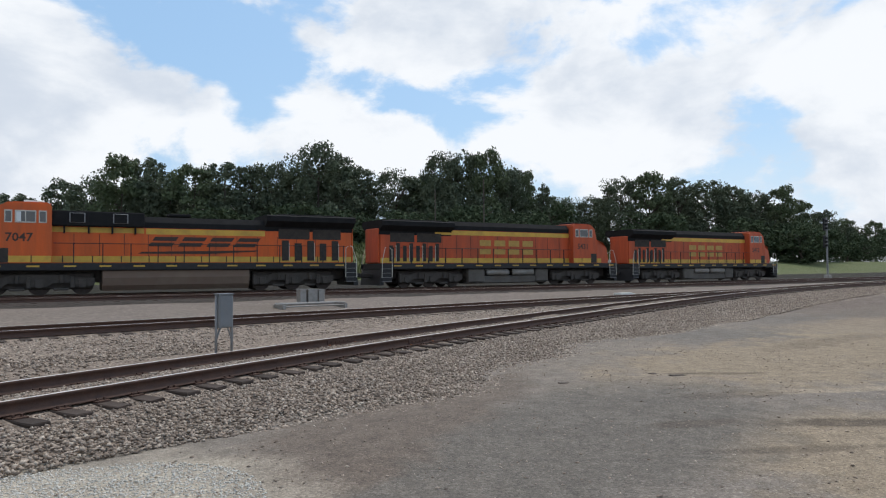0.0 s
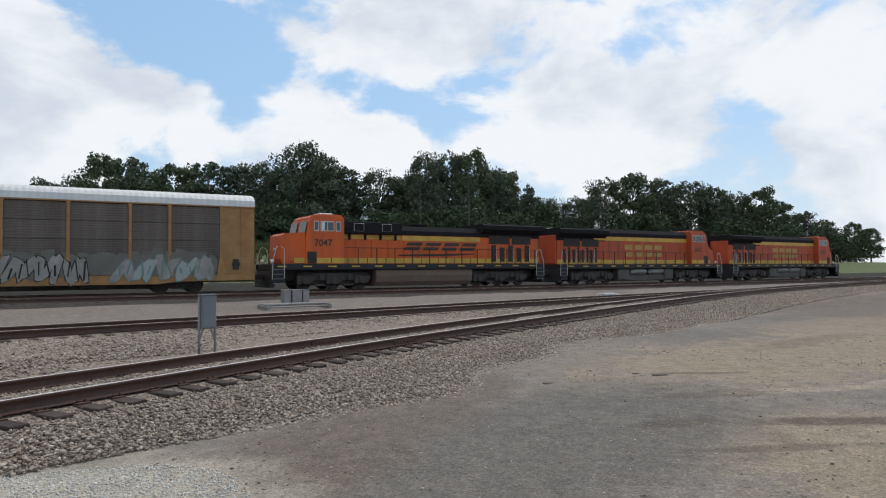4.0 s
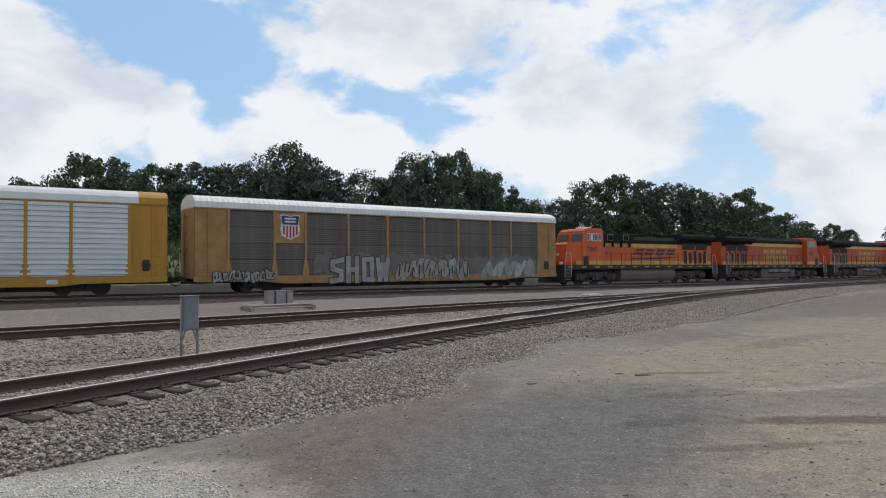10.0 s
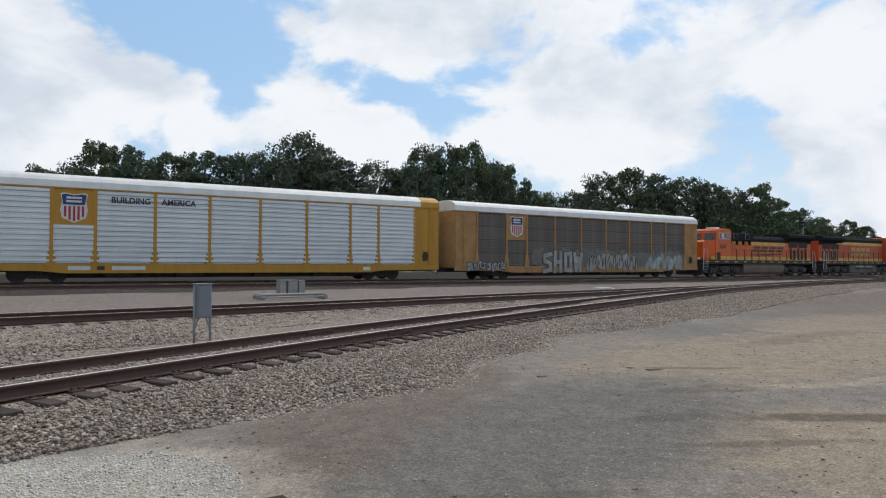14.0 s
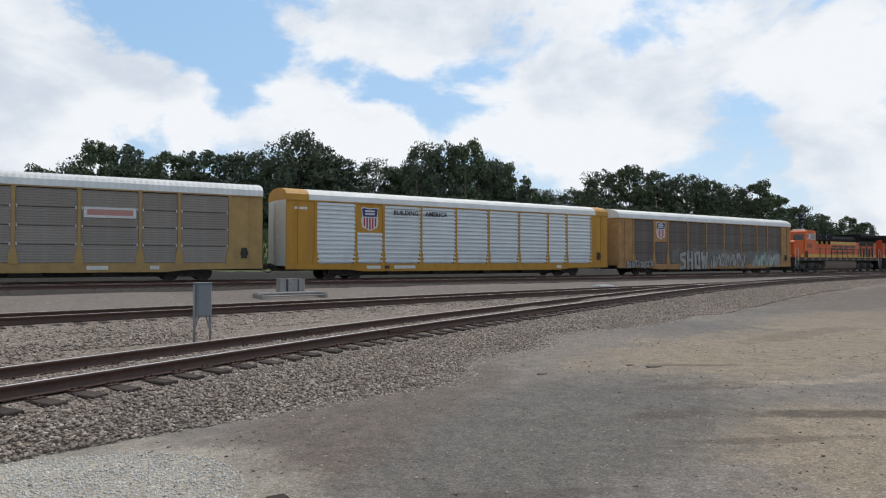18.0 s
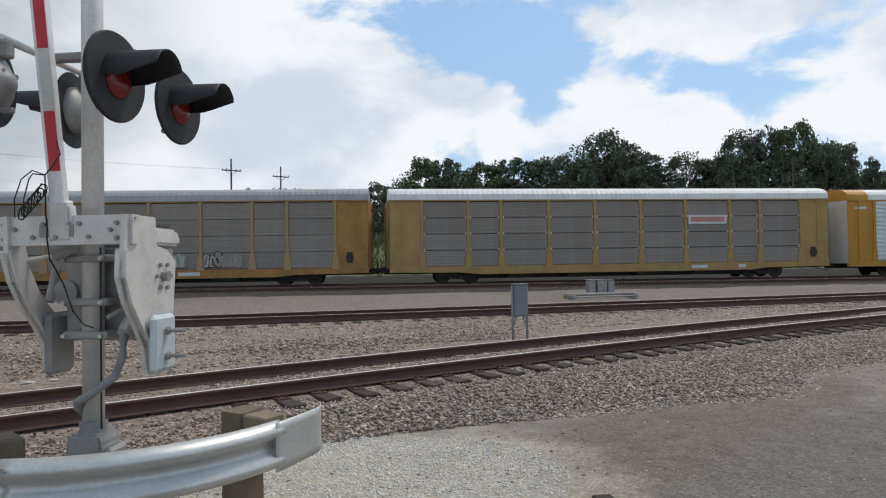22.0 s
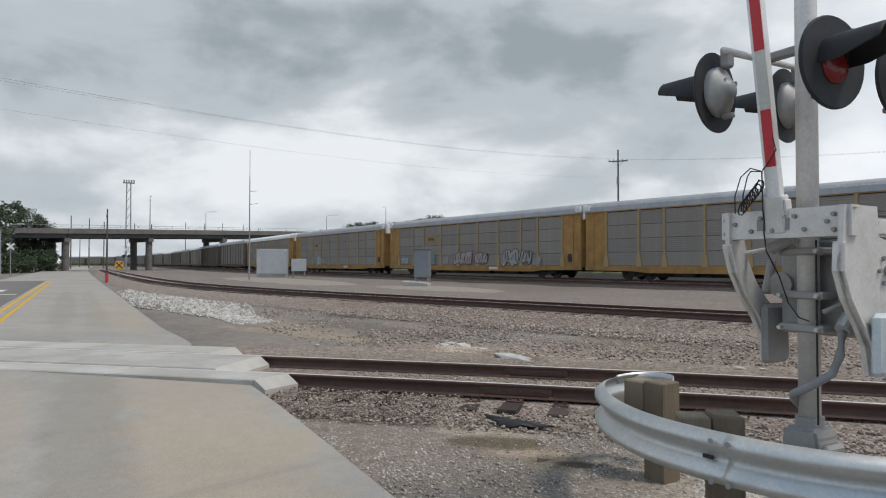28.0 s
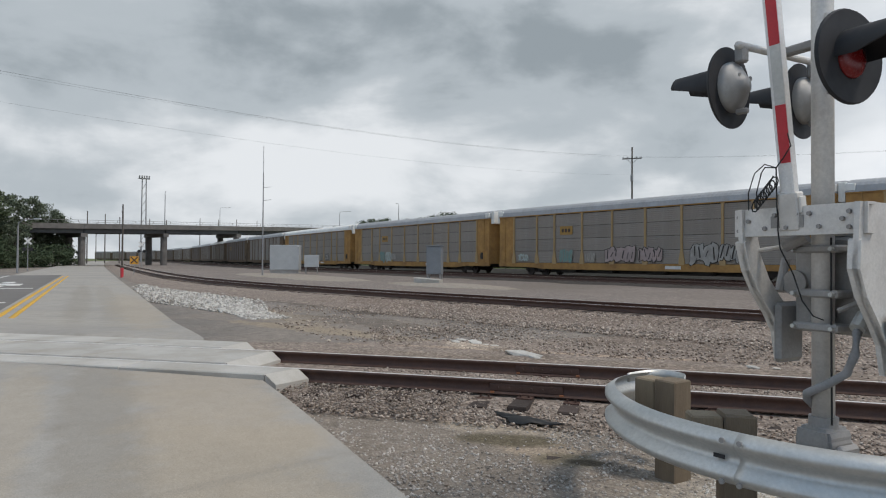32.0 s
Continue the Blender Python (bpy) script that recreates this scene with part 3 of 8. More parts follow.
def tube(bm, pts, r, seg=6):
    """A round bar bent through the points."""
    pts = [Vector(p) for p in pts]
    rings = []
    for i, p in enumerate(pts):
        d = (pts[min(i + 1, len(pts) - 1)] - pts[max(i - 1, 0)]).normalized()
        side = d.cross(Vector((0.123, 0.31, 0.94))).normalized()
        up_ = side.cross(d)
        rings.append([bm.verts.new(p + (side * math.cos(a) + up_ * math.sin(a)) * r) for a in [2 * math.pi * k / seg for k in range(seg)]])
    for a, b in zip(rings, rings[1:]):
        for k in range(seg):
            bm.faces.new((a[k], a[(k + 1) % seg], b[(k + 1) % seg], b[k]))
    bm.faces.new(rings[0][::-1])
    bm.faces.new(rings[-1])
    return bm


def raw_mesh(name, verts, faces, mat, smooth=False):
    me = bpy.data.meshes.new(name)
    me.from_pydata([tuple(v) for v in verts], [], faces)
    me.materials.append(mat)
    if smooth:
        me.polygons.foreach_set("use_smooth", [True] * len(me.polygons))
    me.update()
    return me


def fast_mesh(name, verts, size, faces, mat):
    """A mesh from arrays whose faces all have the same number of corners."""
    me = bpy.data.meshes.new(name)
    verts, faces = np.asarray(verts, np.float32), np.asarray(faces, np.int32)
    me.vertices.add(len(verts))
    me.vertices.foreach_set("co", verts.ravel())
    me.loops.add(faces.size)
    me.loops.foreach_set("vertex_index", faces.ravel())
    me.polygons.add(len(faces))
    me.polygons.foreach_set("loop_start", np.arange(len(faces), dtype=np.int32) * size)
    me.materials.append(mat)
    me.update(calc_edges=True)
    me.validate()
    return me


def words(text, size, mat, name="lettering", depth=0.004, bold=0.0):
    """A mesh of built-in letters, standing up in the x-z plane and facing -y, from its lower left corner."""
    cu = bpy.data.curves.new(name, "FONT")
    cu.body, cu.size, cu.extrude, cu.offset, cu.resolution_u = text, size, depth, bold, 2
    ob = bpy.data.objects.new(name, cu)
    scene.collection.objects.link(ob)
    me = bpy.data.meshes.new_from_object(ob.evaluated_get(bpy.context.evaluated_depsgraph_get()))
    bpy.data.objects.remove(ob)
    me.transform(pose(0, 0, 0, 90, 0, 0))
    me.materials.clear()
    me.materials.append(mat)
    return me


# ------------------------------------------------------------------ the plan: lines of the tracks
class Line:
    """A smooth level line through plan points, measured in metres from the point nearest to x = 0."""

    def __init__(self, pts):
        c = np.array(pts, float)
        n = len(c)
        d = np.linalg.norm(np.diff(c, axis=0), axis=1)
        a, b = np.zeros((n, n)), np.zeros((n, 2))
        a[0, 0] = a[-1, -1] = 1
        for i in range(1, n - 1):
            a[i, i - 1], a[i, i], a[i, i + 1] = d[i - 1], 2 * (d[i - 1] + d[i]), d[i]
            b[i] = 6 * ((c[i + 1] - c[i]) / d[i] - (c[i] - c[i - 1]) / d[i - 1])
        m = np.linalg.solve(a, b)
        out = []
        for i in range(n - 1):
            for u in range(40):
                x = u / 40 * d[i]
                out.append(c[i] + x * ((c[i + 1] - c[i]) / d[i] - d[i] * (2 * m[i] + m[i + 1]) / 6) + x * x * m[i] / 2 + x ** 3 * (m[i + 1] - m[i]) / (6 * d[i]))
        out.append(c[-1])
        self.p = np.array(out)
        self.s = np.r_[0, np.cumsum(np.linalg.norm(np.diff(self.p, axis=0), axis=1))]
        self.s -= np.interp(0, self.p[:, 0], self.s)

    def at(self, s, off=0.0):
        x, y = np.interp(s, self.s, self.p[:, 0]), np.interp(s, self.s, self.p[:, 1])
        h = self.heading(s)
        return float(x - math.sin(h) * off), float(y + math.cos(h) * off)

    def heading(self, s):
        a = [np.interp(s + e, self.s, self.p[:, k]) for e in (-1.5, 1.5) for k in (0, 1)]
        return math.atan2(a[3] - a[1], a[2] - a[0])

    def distance(self, x, y):
        """Signed distance of plan points (arrays) from the line, positive on the camera's side."""
        q = self.p[::6]
        shape = np.shape(x)
        x, y = np.ravel(x), np.ravel(y)
        best, sign = np.full(x.shape, 1e9), np.ones(x.shape)
        for a, b in zip(q, q[1:]):
            u = b - a
            L = u @ u
            k = np.clip(((x - a[0]) * u[0] + (y - a[1]) * u[1]) / L, 0, 1)
            ex, ey = x - a[0] - k * u[0], y - a[1] - k * u[1]
            dd = np.hypot(ex, ey)
            near = dd < best
            best = np.where(near, dd, best)
            sign = np.where(near, np.sign(-(u[0] * ey - u[1] * ex)), sign)
        return (best * np.where(sign == 0, 1, sign)).reshape(shape)


MAIN = Line([(-560, -330), (-545, -255), (-525, -205), (-490, -160), (-440, -122), (-380, -92), (-312, -66), (-280, -55), (-200, -31.6), (-150, -17.5), (-100, -1.4), (-50, 19.3), (-25, 32.1),
             (0, 46.8), (30, 66.2), (60, 86.2), (120, 126.4), (200, 180), (320, 260.4), (520, 394)])
FRONT = Line([MAIN.at(s, -4.6) for s in range(-420, 400, 20)])
MID = Line([(-170, -48), (-120, -32.5), (-85, -21.3), (-56, -11.6), (-41.7, -5.6), (-33, -0.6), (-25, 4.9), (-16, 11.5), (-8.5, 17.6), (0, 24.9), (8.5, 32.4), (16.3, 39.2), (25.5, 47.4)])
NEAR = Line([(-30, -62), (-22, -32), (-17.3, -18), (-13.6, -8), (-12.0, -4), (-10.2, 0.1), (-7.75, 5), (-4.85, 10), (1.7, 20), (9.6, 30), (18.0, 39.6), (27, 48.6), (38, 57.6), (52, 67.6), (75, 83.0), (110, 106.4)])


def ease(t):
    t = np.clip(t, 0, 1)
    return t * t * (3 - 2 * t)


# height of the rail heads along each line
def RAIL_MAIN(s):
    return float(0.60 - 0.12 * ease((s + 25) / 60))


def RAIL_MID(s):
    return float(0.40 - 0.03 * ease((s - 5) / 20))


def RAIL_NEAR(s):
    return float(0.20 + 0.17 * ease((s - 2) / 28) + 0.11 * ease((s - 30) / 40))



def ground_height(x, y):
    """Level lot in front, a low rise to the main tracks, a grass bank behind them."""
    d = MAIN.distance(x, y)
    dn = NEAR.distance(x, y)
    dip = np.where(dn > -0.5, ease((11.0 - dn) / 6.0), 0.0)
    z = -0.10 + 0.24 * ease((30 - d) / 12) * (1 - dip) + 0.12 * ease((15 - d) / 8)
    bank = ease((-d - 9) / 20) * (3.4 - 1.5 * ease((x - 5) / 55)) * ease((x + 90) / 60)
    z = z + 0.6 * ease((-d - 3.8) / 4.5)
    return z + bank - 0.05 * ease((-x - 20) / 60) * (d > 30)


# ------------------------------------------------------------------ ground, road and beds
def axis_steps(lo, hi, fine_lo, fine_hi, fine, grow=1.22):
    out = list(np.arange(fine_lo, fine_hi + fine / 2, fine))
    step = fine
    while out[-1] < hi:
        step *= grow
        out.append(out[-1] + step)
    step = fine
    while out[0] > lo:
        step *= grow
        out.insert(0, out[0] - step)
    return np.array(out)


def build_ground():
    xs, ys = axis_steps(-4000, 4000, -70, 70, 1.0), axis_steps(-4000, 4000, -30, 110, 1.0)
    X, Y = np.meshgrid(xs, ys)
    Z = ground_height(X, Y)
    near = (np.abs(X) < 60) & (np.abs(Y) < 60)
    Z = Z + np.where(near, 0.03 * np.sin(X * 0.9 + 1.3 * np.sin(Y * 0.5)) * np.sin(Y * 0.7), 0)
    far = np.hypot(X, Y)
    Z = Z - 2.0 * ease((far - 700) / 800)
    nx, ny = len(xs), len(ys)
    v = np.stack([X, Y, Z], -1).reshape(-1, 3)
    i = np.arange(ny - 1)[:, None] * nx + np.arange(nx - 1)[None, :]
    f = np.stack([i, i + 1, i + nx + 1, i + nx], -1).reshape(-1, 4)
    me = fast_mesh("ground", v, 4, f, M_lot)
    for mm in (M_grass, M_oldballast, M_ballast, M_shadedbed):
        me.materials.append(mm)
    c = v[f].mean(1)
    d = MAIN.distance(c[:, 0], c[:, 1])
    idx = np.where(d < np.where(c[:, 0] > 20, -8, -10.5), 1, np.where(d < 24, 2, 0))
    between = (NEAR.distance(c[:, 0], c[:, 1]) < -0.5) & (MID.distance(c[:, 0], c[:, 1]) > -1.5) & (c[:, 0] > -15.5) & (c[:, 0] < 30)
    idx = np.where(between, 3, idx)
    # the strip under and just behind the train carries its shade as colour
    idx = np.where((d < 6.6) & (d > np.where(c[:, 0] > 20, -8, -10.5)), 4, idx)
    road_side = c[:, 1] - 0.325 * c[:, 0]
    idx = np.where((road_side < -17) & (c[:, 0] < -30), 1, idx)
    idx = np.where((np.hypot(c[:, 0], c[:, 1]) > 420), 1, idx)
    me.polygons.foreach_set("material_index", idx.astype(np.int32))
    me.polygons.foreach_set("use_smooth", [True] * len(me.polygons))
    return tagged(new("ground", me), "tan packed gravel lot rising to the tracks, with grass behind", "ground", kind="structure")


def ribbon(name, line, s0, s1, step, section, mat, label, category, level=None, wobble=0.0, pinch=None):
    """A strip with a cross-section [(offset, height)] laid along a line; level gives its height along the way."""
    n = max(2, int((s1 - s0) / step) + 1)
    rows, m = [], len(section)
    for s in np.linspace(s0, s1, n):
        lift = level(s) if level else 0.0
        for j, (o, z) in enumerate(section):
            w = wobble * noise.noise((s * 0.35, j * 3.7, 2.0))
            if pinch and o < -1.75:
                o = -1.75 + (o + 1.75) * pinch(s)
            x, y = line.at(s, o + w)
            rows.append((x, y, z + lift))
    i = np.arange(n - 1)[:, None] * m + np.arange(m - 1)[None, :]
    f = np.stack([i, i + m, i + m + 1, i + 1], -1).reshape(-1, 4)
    me = fast_mesh(name, rows, 4, f, mat)
    me.polygons.foreach_set("use_smooth", [True] * len(me.polygons))
    return tagged(new(name, me), label, category, kind="structure")


build_ground()
RAILH = 0.172


def NARROW(s):
    return float(0.10 + 0.23 * ease((s + 17.0) / 4.0) + 0.67 * ease((s + 12.8) / 8.0))


TIETOP = RAILH + 0.02
for nm, ln, zr, a, b, toe0, toe1, mm in (("near", NEAR, RAIL_NEAR, -75, 130, -5.0, 3.0, M_ballast), ("mid", MID, RAIL_MID, -185, 30, -3.1, 3.1, M_ballast),
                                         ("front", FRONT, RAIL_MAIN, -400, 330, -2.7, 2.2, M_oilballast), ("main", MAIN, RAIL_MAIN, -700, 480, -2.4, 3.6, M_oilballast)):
    top = -TIETOP - 0.015
    drop = 0.13 if nm == "near" else 0.2
    fill = 0.032 if nm in ("near", "mid") else -0.01
    ribbon("ballast_bed_" + nm, ln, a, b, 1.0, [(toe0 - 0.7, top - 0.6), (toe0, top - drop), (toe0 * 0.72, top - (0.09 if nm == "near" else drop * 0.45)), (-1.75, top - (0.05 if nm == "near" else 0.03)), (-1.2, top - (0.036 if nm == "near" else 0.0)), (-0.9, top - (0.01 if nm == "near" else -0.01)), (-0.6, top + fill), (0, top + fill + 0.005), (0.6, top + fill), (1.2, top + fill), (1.75, top - 0.01),
                                              (toe1, top - 0.2), (toe1 + 0.6, top - 0.5)], mm,
           "crushed stone ballast bed under the " + nm + " track", "ballast", zr, 0.12, NARROW if nm == "near" else None)

# the road, its crossing panels and paint
ROAD = Line([(-420, -128), (-260, -82), (-165, -54), (-61.3, -21.6), (-28.3, -11.1), (-17, -7.5), (0, -2.1), (30, 7.4), (80, 23)])


LOTSIDE = math.copysign(1.0, float(NEAR.distance(np.array([0.0]), np.array([0.0]))[0]))   # the lot's side of the near track


def build_road():
    """One sheet from the far bend to behind the camera, humped over the near track."""
    ss, oo = np.r_[np.arange(-440, -40, 6.0), np.arange(-40, 60, 0.5)], np.linspace(-4.6, 3.85, 18)
    P = np.array([[ROAD.at(s, o) for o in oo] for s in ss])
    side = NEAR.distance(P[..., 0], P[..., 1])
    d = np.abs(side)
    z = 0.05 + 0.03 * np.cos(oo / 4.4)[None, :] + 0.125 * ease((6.5 - d) / 4.5)
    z = np.where(d < np.where(side * LOTSIDE > 0, 1.32, 1.75), -0.02, np.minimum(z, 0.203))
    v = np.concatenate([P, z[..., None]], -1).reshape(-1, 3)
    m = len(oo)
    i = np.arange(len(ss) - 1)[:, None] * m + np.arange(m - 1)[None, :]
    f = np.stack([i, i + m, i + m + 1, i + 1], -1).reshape(-1, 4)
    me = fast_mesh("road", v, 4, f, M_road)
    me.polygons.foreach_set("use_smooth", [True] * len(me.polygons))
    tagged(new("road", me), "dusty tan and grey asphalt road humped over a level crossing", "road", kind="structure")


def road_strip(name, o0, o1, s0, s1, z, mat, label, category):
    return ribbon(name, ROAD, s0, s1, 1.5, [(o0, z - 0.10), (o0 + 0.01, z), (o1 - 0.01, z), (o1, z - 0.10)], mat, label, category)


build_road()
road_strip("turn_lane", -9.5, -0.5, -72, -17.6, 0.090, M_lane, "dark asphalt lane with white markings", "road")
road_strip("yellow_line", -0.36, -0.20, -68, -17.4, 0.096, M_yellowline, "faded yellow centre line", "road marking")
road_strip("yellow_line", 0.0, 0.16, -68, -17.4, 0.096, M_yellowline, "faded yellow centre line", "road marking")
road_strip("white_line", -4.60, -4.45, -70, -30, 0.097, M_whiteline, "white lane line", "road marking")
for sb in (-28.2, -41.0):
    road_strip("white_line", -9.0, -0.75, sb, sb + 0.6, 0.097, M_whiteline, "white stop line", "road marking")
for sb in (-46, -52, -48):
    road_strip("white_line", -3.1 if sb != -48 else -3.8, -2.4 if sb != -48 else -1.7, sb, sb + 3, 0.097, M_whiteline, "worn white lane arrow", "road marking")


def flat_patch(name, cx, cy, rx, ry, z, mat, label, seed, turn=0.0, n=48, rough=0.22):
    """A low spread of loose material with a ragged rim, a little crowned."""
    verts, faces = [(cx, cy, z + 0.06)], []
    c, s = math.cos(turn), math.sin(turn)
    for ring, k in ((0.55, 0.05), (0.85, 0.025), (1.0, -0.06)):
        for i in range(n):
            a = 2 * math.pi * i / n
            r = ring * (1 + rough * noise.noise((math.cos(a) * 1.6 + seed, math.sin(a) * 1.6, seed)) + 0.06 * noise.noise((a * 5, seed, 2)) * ring)
            u, w = math.cos(a) * rx * r, math.sin(a) * ry * r
            verts.append((cx + u * c - w * s, cy + u * s + w * c, z + k))
    for i in range(n):
        j = (i + 1) % n
        faces.append((0, 1 + i, 1 + j))
        for r in (0, 1):
            faces.append((1 + r * n + i, 1 + (r + 1) * n + i, 1 + (r + 1) * n + j, 1 + r * n + j))
    return tagged(new(name, raw_mesh(name, verts, faces, mat, True)), label, "ground", kind="structure")


flat_patch("dirt_pad", -64, -3.2, 17, 3.4, 0.18, M_pad, "pale packed dirt pad under the signal cabinets", 12.0, radians(20), rough=0.15)
flat_patch("dirt_pad", -41.5, 7.2, 6, 2.2, 0.20, M_pad, "pale packed dirt pad round the signal case", 17.0, radians(24), rough=0.15)


def build_crossing():
    """Concrete panels outside and between the rails; each row ends square to the track, with a steep bevelled end."""
    panels = thing("crossing_panels", "pale concrete grade crossing panels between the rails", "crossing", kind="structure")
    top = RAIL_NEAR(-15) + 0.01
    for o0, o1, end in ((-1.36, -0.82, (-9.41, -0.50)), (-0.66, 0.66, (-10.62, -0.90)), (0.82, 1.62, (-11.87, -1.40))):
        k = int(np.argmin(np.hypot(NEAR.p[:, 0] - end[0], NEAR.p[:, 1] - end[1])))
        s = float(NEAR.s[k]) - (0.0 if o0 < -0.7 else 0.32 if o0 < 0 else 0.42)
        # end ramp
        skew = 0.20 if o0 < -0.7 else 0.0
        p = [NEAR.at(s - skew, o0), NEAR.at(s + 0.16 - skew, o0), NEAR.at(s + 0.16, o1), NEAR.at(s, o1)]
        bm = bmesh.new()
        lo = [bm.verts.new((*q, -0.05)) for q in p]
        hi = [bm.verts.new((*q, z)) for q, z in zip(p, (top, 0.08, 0.08, top))]
        bm.faces.new(hi)
        for i in range(4):
            bm.faces.new((lo[i], lo[(i + 1) % 4], hi[(i + 1) % 4], hi[i]))
        part("end_ramp", bm, M_panel, panels)
        for k in range(6):
            a, b = s - 2.44, s - 0.012
            pts = [NEAR.at(a, o0), NEAR.at(b - skew, o0), NEAR.at(b, o1), NEAR.at(a, o1)]
            skew = 0.0
            bm = prism(bmesh.new(), pts, "z", -0.05, top)
            bmesh.ops.bevel(bm, geom=[e for e in bm.edges if all(v.co.z > 0 for v in e.verts)], offset=0.015, segments=1, affect="EDGES")
            part("panel", bm, M_panel, panels)
            s = a


build_crossing()

# ------------------------------------------------------------------ tracks
RAIL_SECTION = [(-0.07, 0.0), (0.07, 0.0), (0.07, 0.012), (0.012, 0.035), (0.009, 0.12), (0.036, 0.135), (0.036, 0.166), (0.028, 0.172), (-0.028, 0.172), (-0.036, 0.166), (-0.036, 0.135), (-0.009, 0.12), (-0.012, 0.035), (-0.07, 0.012)]


def rail_mesh(line, s0, s1, off, z0, step):
    n = max(2, int((s1 - s0) / step) + 1)
    m = len(RAIL_SECTION)
    v = []
    for s in np.linspace(s0, s1, n):
        for o, z in RAIL_SECTION:
            x, y = line.at(s, off + o)
            v.append((x, y, z0(s) - RAILH + z))
    i = np.arange(n - 1)[:, None] * m + np.arange(m)[None, :]
    j = np.arange(n - 1)[:, None] * m + (np.arange(m)[None, :] + 1) % m
    f = np.stack([i, i + m, j + m, j], -1).reshape(-1, 4)
    me = fast_mesh("rail", v, 4, f, M_rust)
    me.materials.append(M_railtop)
    me.polygons.foreach_set("material_index", np.tile((np.arange(m) == 7).astype(np.int32), n - 1))
    return me


def tie_mesh(seed):
    rnd = random.Random(seed)
    bm = boxed(-1.32 + rnd.uniform(-0.05, 0.05), 1.32 + rnd.uniform(-0.05, 0.05), -0.115, 0.115, -0.16, 0.0, bevel=0.012)
    for v in bm.verts:
        v.co += Vector((rnd.uniform(-0.015, 0.015), rnd.uniform(-0.008, 0.008), rnd.uniform(-0.006, 0.004)))
    return finish(bm, "tie", M_tie)


def plate_mesh():
    bm = bmesh.new()
    for o in (-0.755, 0.755):
        box(bm, o - 0.17, o + 0.17, -0.095, 0.095, 0.0, 0.018)
        for dx_ in (-0.1, 0.1):
            for dy_ in (-0.05, 0.05):
                box(bm, o + dx_ - 0.018, o + dx_ + 0.018, dy_ - 0.012, dy_ + 0.012, 0.018, 0.05)
    return finish(bm, "tie_plates", M_rust)


TIES = [tie_mesh(k) for k in range(5)]
PLATES = plate_mesh()


def build_track(name, line, zrail, s0, s1, near0, near1, label, step=2.0, plates=False, skip=None):
    track = thing(name, label, "railway track", kind="structure")
    for off in (-0.755, 0.755):
        part("rail", rail_mesh(line, s0, s1, off, zrail, step), None, track)
    rnd = random.Random(len(name))
    far_v, far_f = [], []
    for s in np.arange(s0 + 0.3, s1 - 0.3, 0.54):
        if skip and skip[0] < s < skip[1]:
            continue
        x, y = line.at(s, rnd.uniform(-0.06, 0.06))
        m = Matrix.Translation((x, y, zrail(s) - RAILH - 0.018 - max(0.0, rnd.uniform(-0.02, 0.014)) - (rnd.uniform(0.0, 0.05) if s < -12 and line is NEAR else 0.0))) @ Matrix.Rotation(line.heading(s) + math.pi / 2 + rnd.uniform(-0.03, 0.03), 4, "Z")
        if near0 <= s <= near1:
            part("tie", TIES[rnd.randrange(5)], None, track, at=m)
            if plates:
                part("tie_plates", PLATES, None, track, at=m)
        else:
            b = len(far_v)
            for px_ in (-1.3, 1.3):
                for py_ in (-0.115, 0.115):
                    for pz_ in (-0.12, 0.0):
                        far_v.append(m @ Vector((px_, py_, pz_)))
            far_f += [(b + 1, b + 3, b + 7, b + 5), (b, b + 1, b + 5, b + 4), (b + 2, b + 6, b + 7, b + 3), (b, b + 2, b + 3, b + 1), (b + 4, b + 5, b + 7, b + 6)]
    if far_v:
        ob = part("ties", raw_mesh("ties", far_v, far_f, M_tie), None, track)
        ob["kind"] = "stuff"
    return track


NEARTRACK = build_track("near_track", NEAR, RAIL_NEAR, -70, 125, -18.5, 48, "rusty rails on old wooden ties in pinkish ballast", 1.0, True, None)
build_track("middle_track", MID, RAIL_MID, -180, 29, -45, 28, "rusty siding rails on wooden ties half sunk in ballast", 1.5)
build_track("front_main_track", FRONT, RAIL_MAIN, -390, 320, -38, 24, "main line rails on dark ties", 2.0)
build_track("main_track", MAIN, RAIL_MAIN, -690, 470, -2, -1, "main line rails that the freight train rides on", 2.5)


# ------------------------------------------------------------------ the train
M_yellow = material("faded_yellow_car_paint", (0.42, 0.275, 0.105), 0.7, second=(0.37, 0.24, 0.095), scale=1.5, dirt=(0.20, 0.12, 0.06), dirt_scale=1.0, dirt_amount=0.5, spec=0.25)
M_dullyellow = material("dull_yellow_car_paint", (0.42, 0.235, 0.075), 0.75, second=(0.34, 0.19, 0.065), scale=1.5, dirt=(0.15, 0.08, 0.045), dirt_scale=1.0, dirt_amount=0.65, spec=0.2)
M_freshyellow = material("bright_yellow_car_paint", (0.50, 0.245, 0.022), 0.55, second=(0.44, 0.21, 0.022), scale=1.5, dirt=(0.2, 0.12, 0.03), dirt_amount=0.4, streak=True)
M_brownpanel = material("grimy_brown_panel", (0.14, 0.115, 0.098), 0.75, second=(0.105, 0.085, 0.072), scale=0.6, fine=20, dirt=(0.22, 0.185, 0.155), dirt_scale=0.7, dirt_amount=0.6, metal=0.0, vary=0.16, streak=True, spec=0.25)
M_greypanel = material("dull_galvanised_panel", (0.28, 0.244, 0.208), 0.75, second=(0.215, 0.186, 0.157), scale=0.6, fine=20, dirt=(0.30, 0.275, 0.245), dirt_scale=0.7, dirt_amount=0.45, metal=0.0, vary=0.16, streak=True, spec=0.25)
M_silver = material("bright_galvanised_panel", (0.68, 0.70, 0.70), 0.40, second=(0.56, 0.58, 0.58), scale=0.8, fine=20, metal=0.3, vary=0.1)
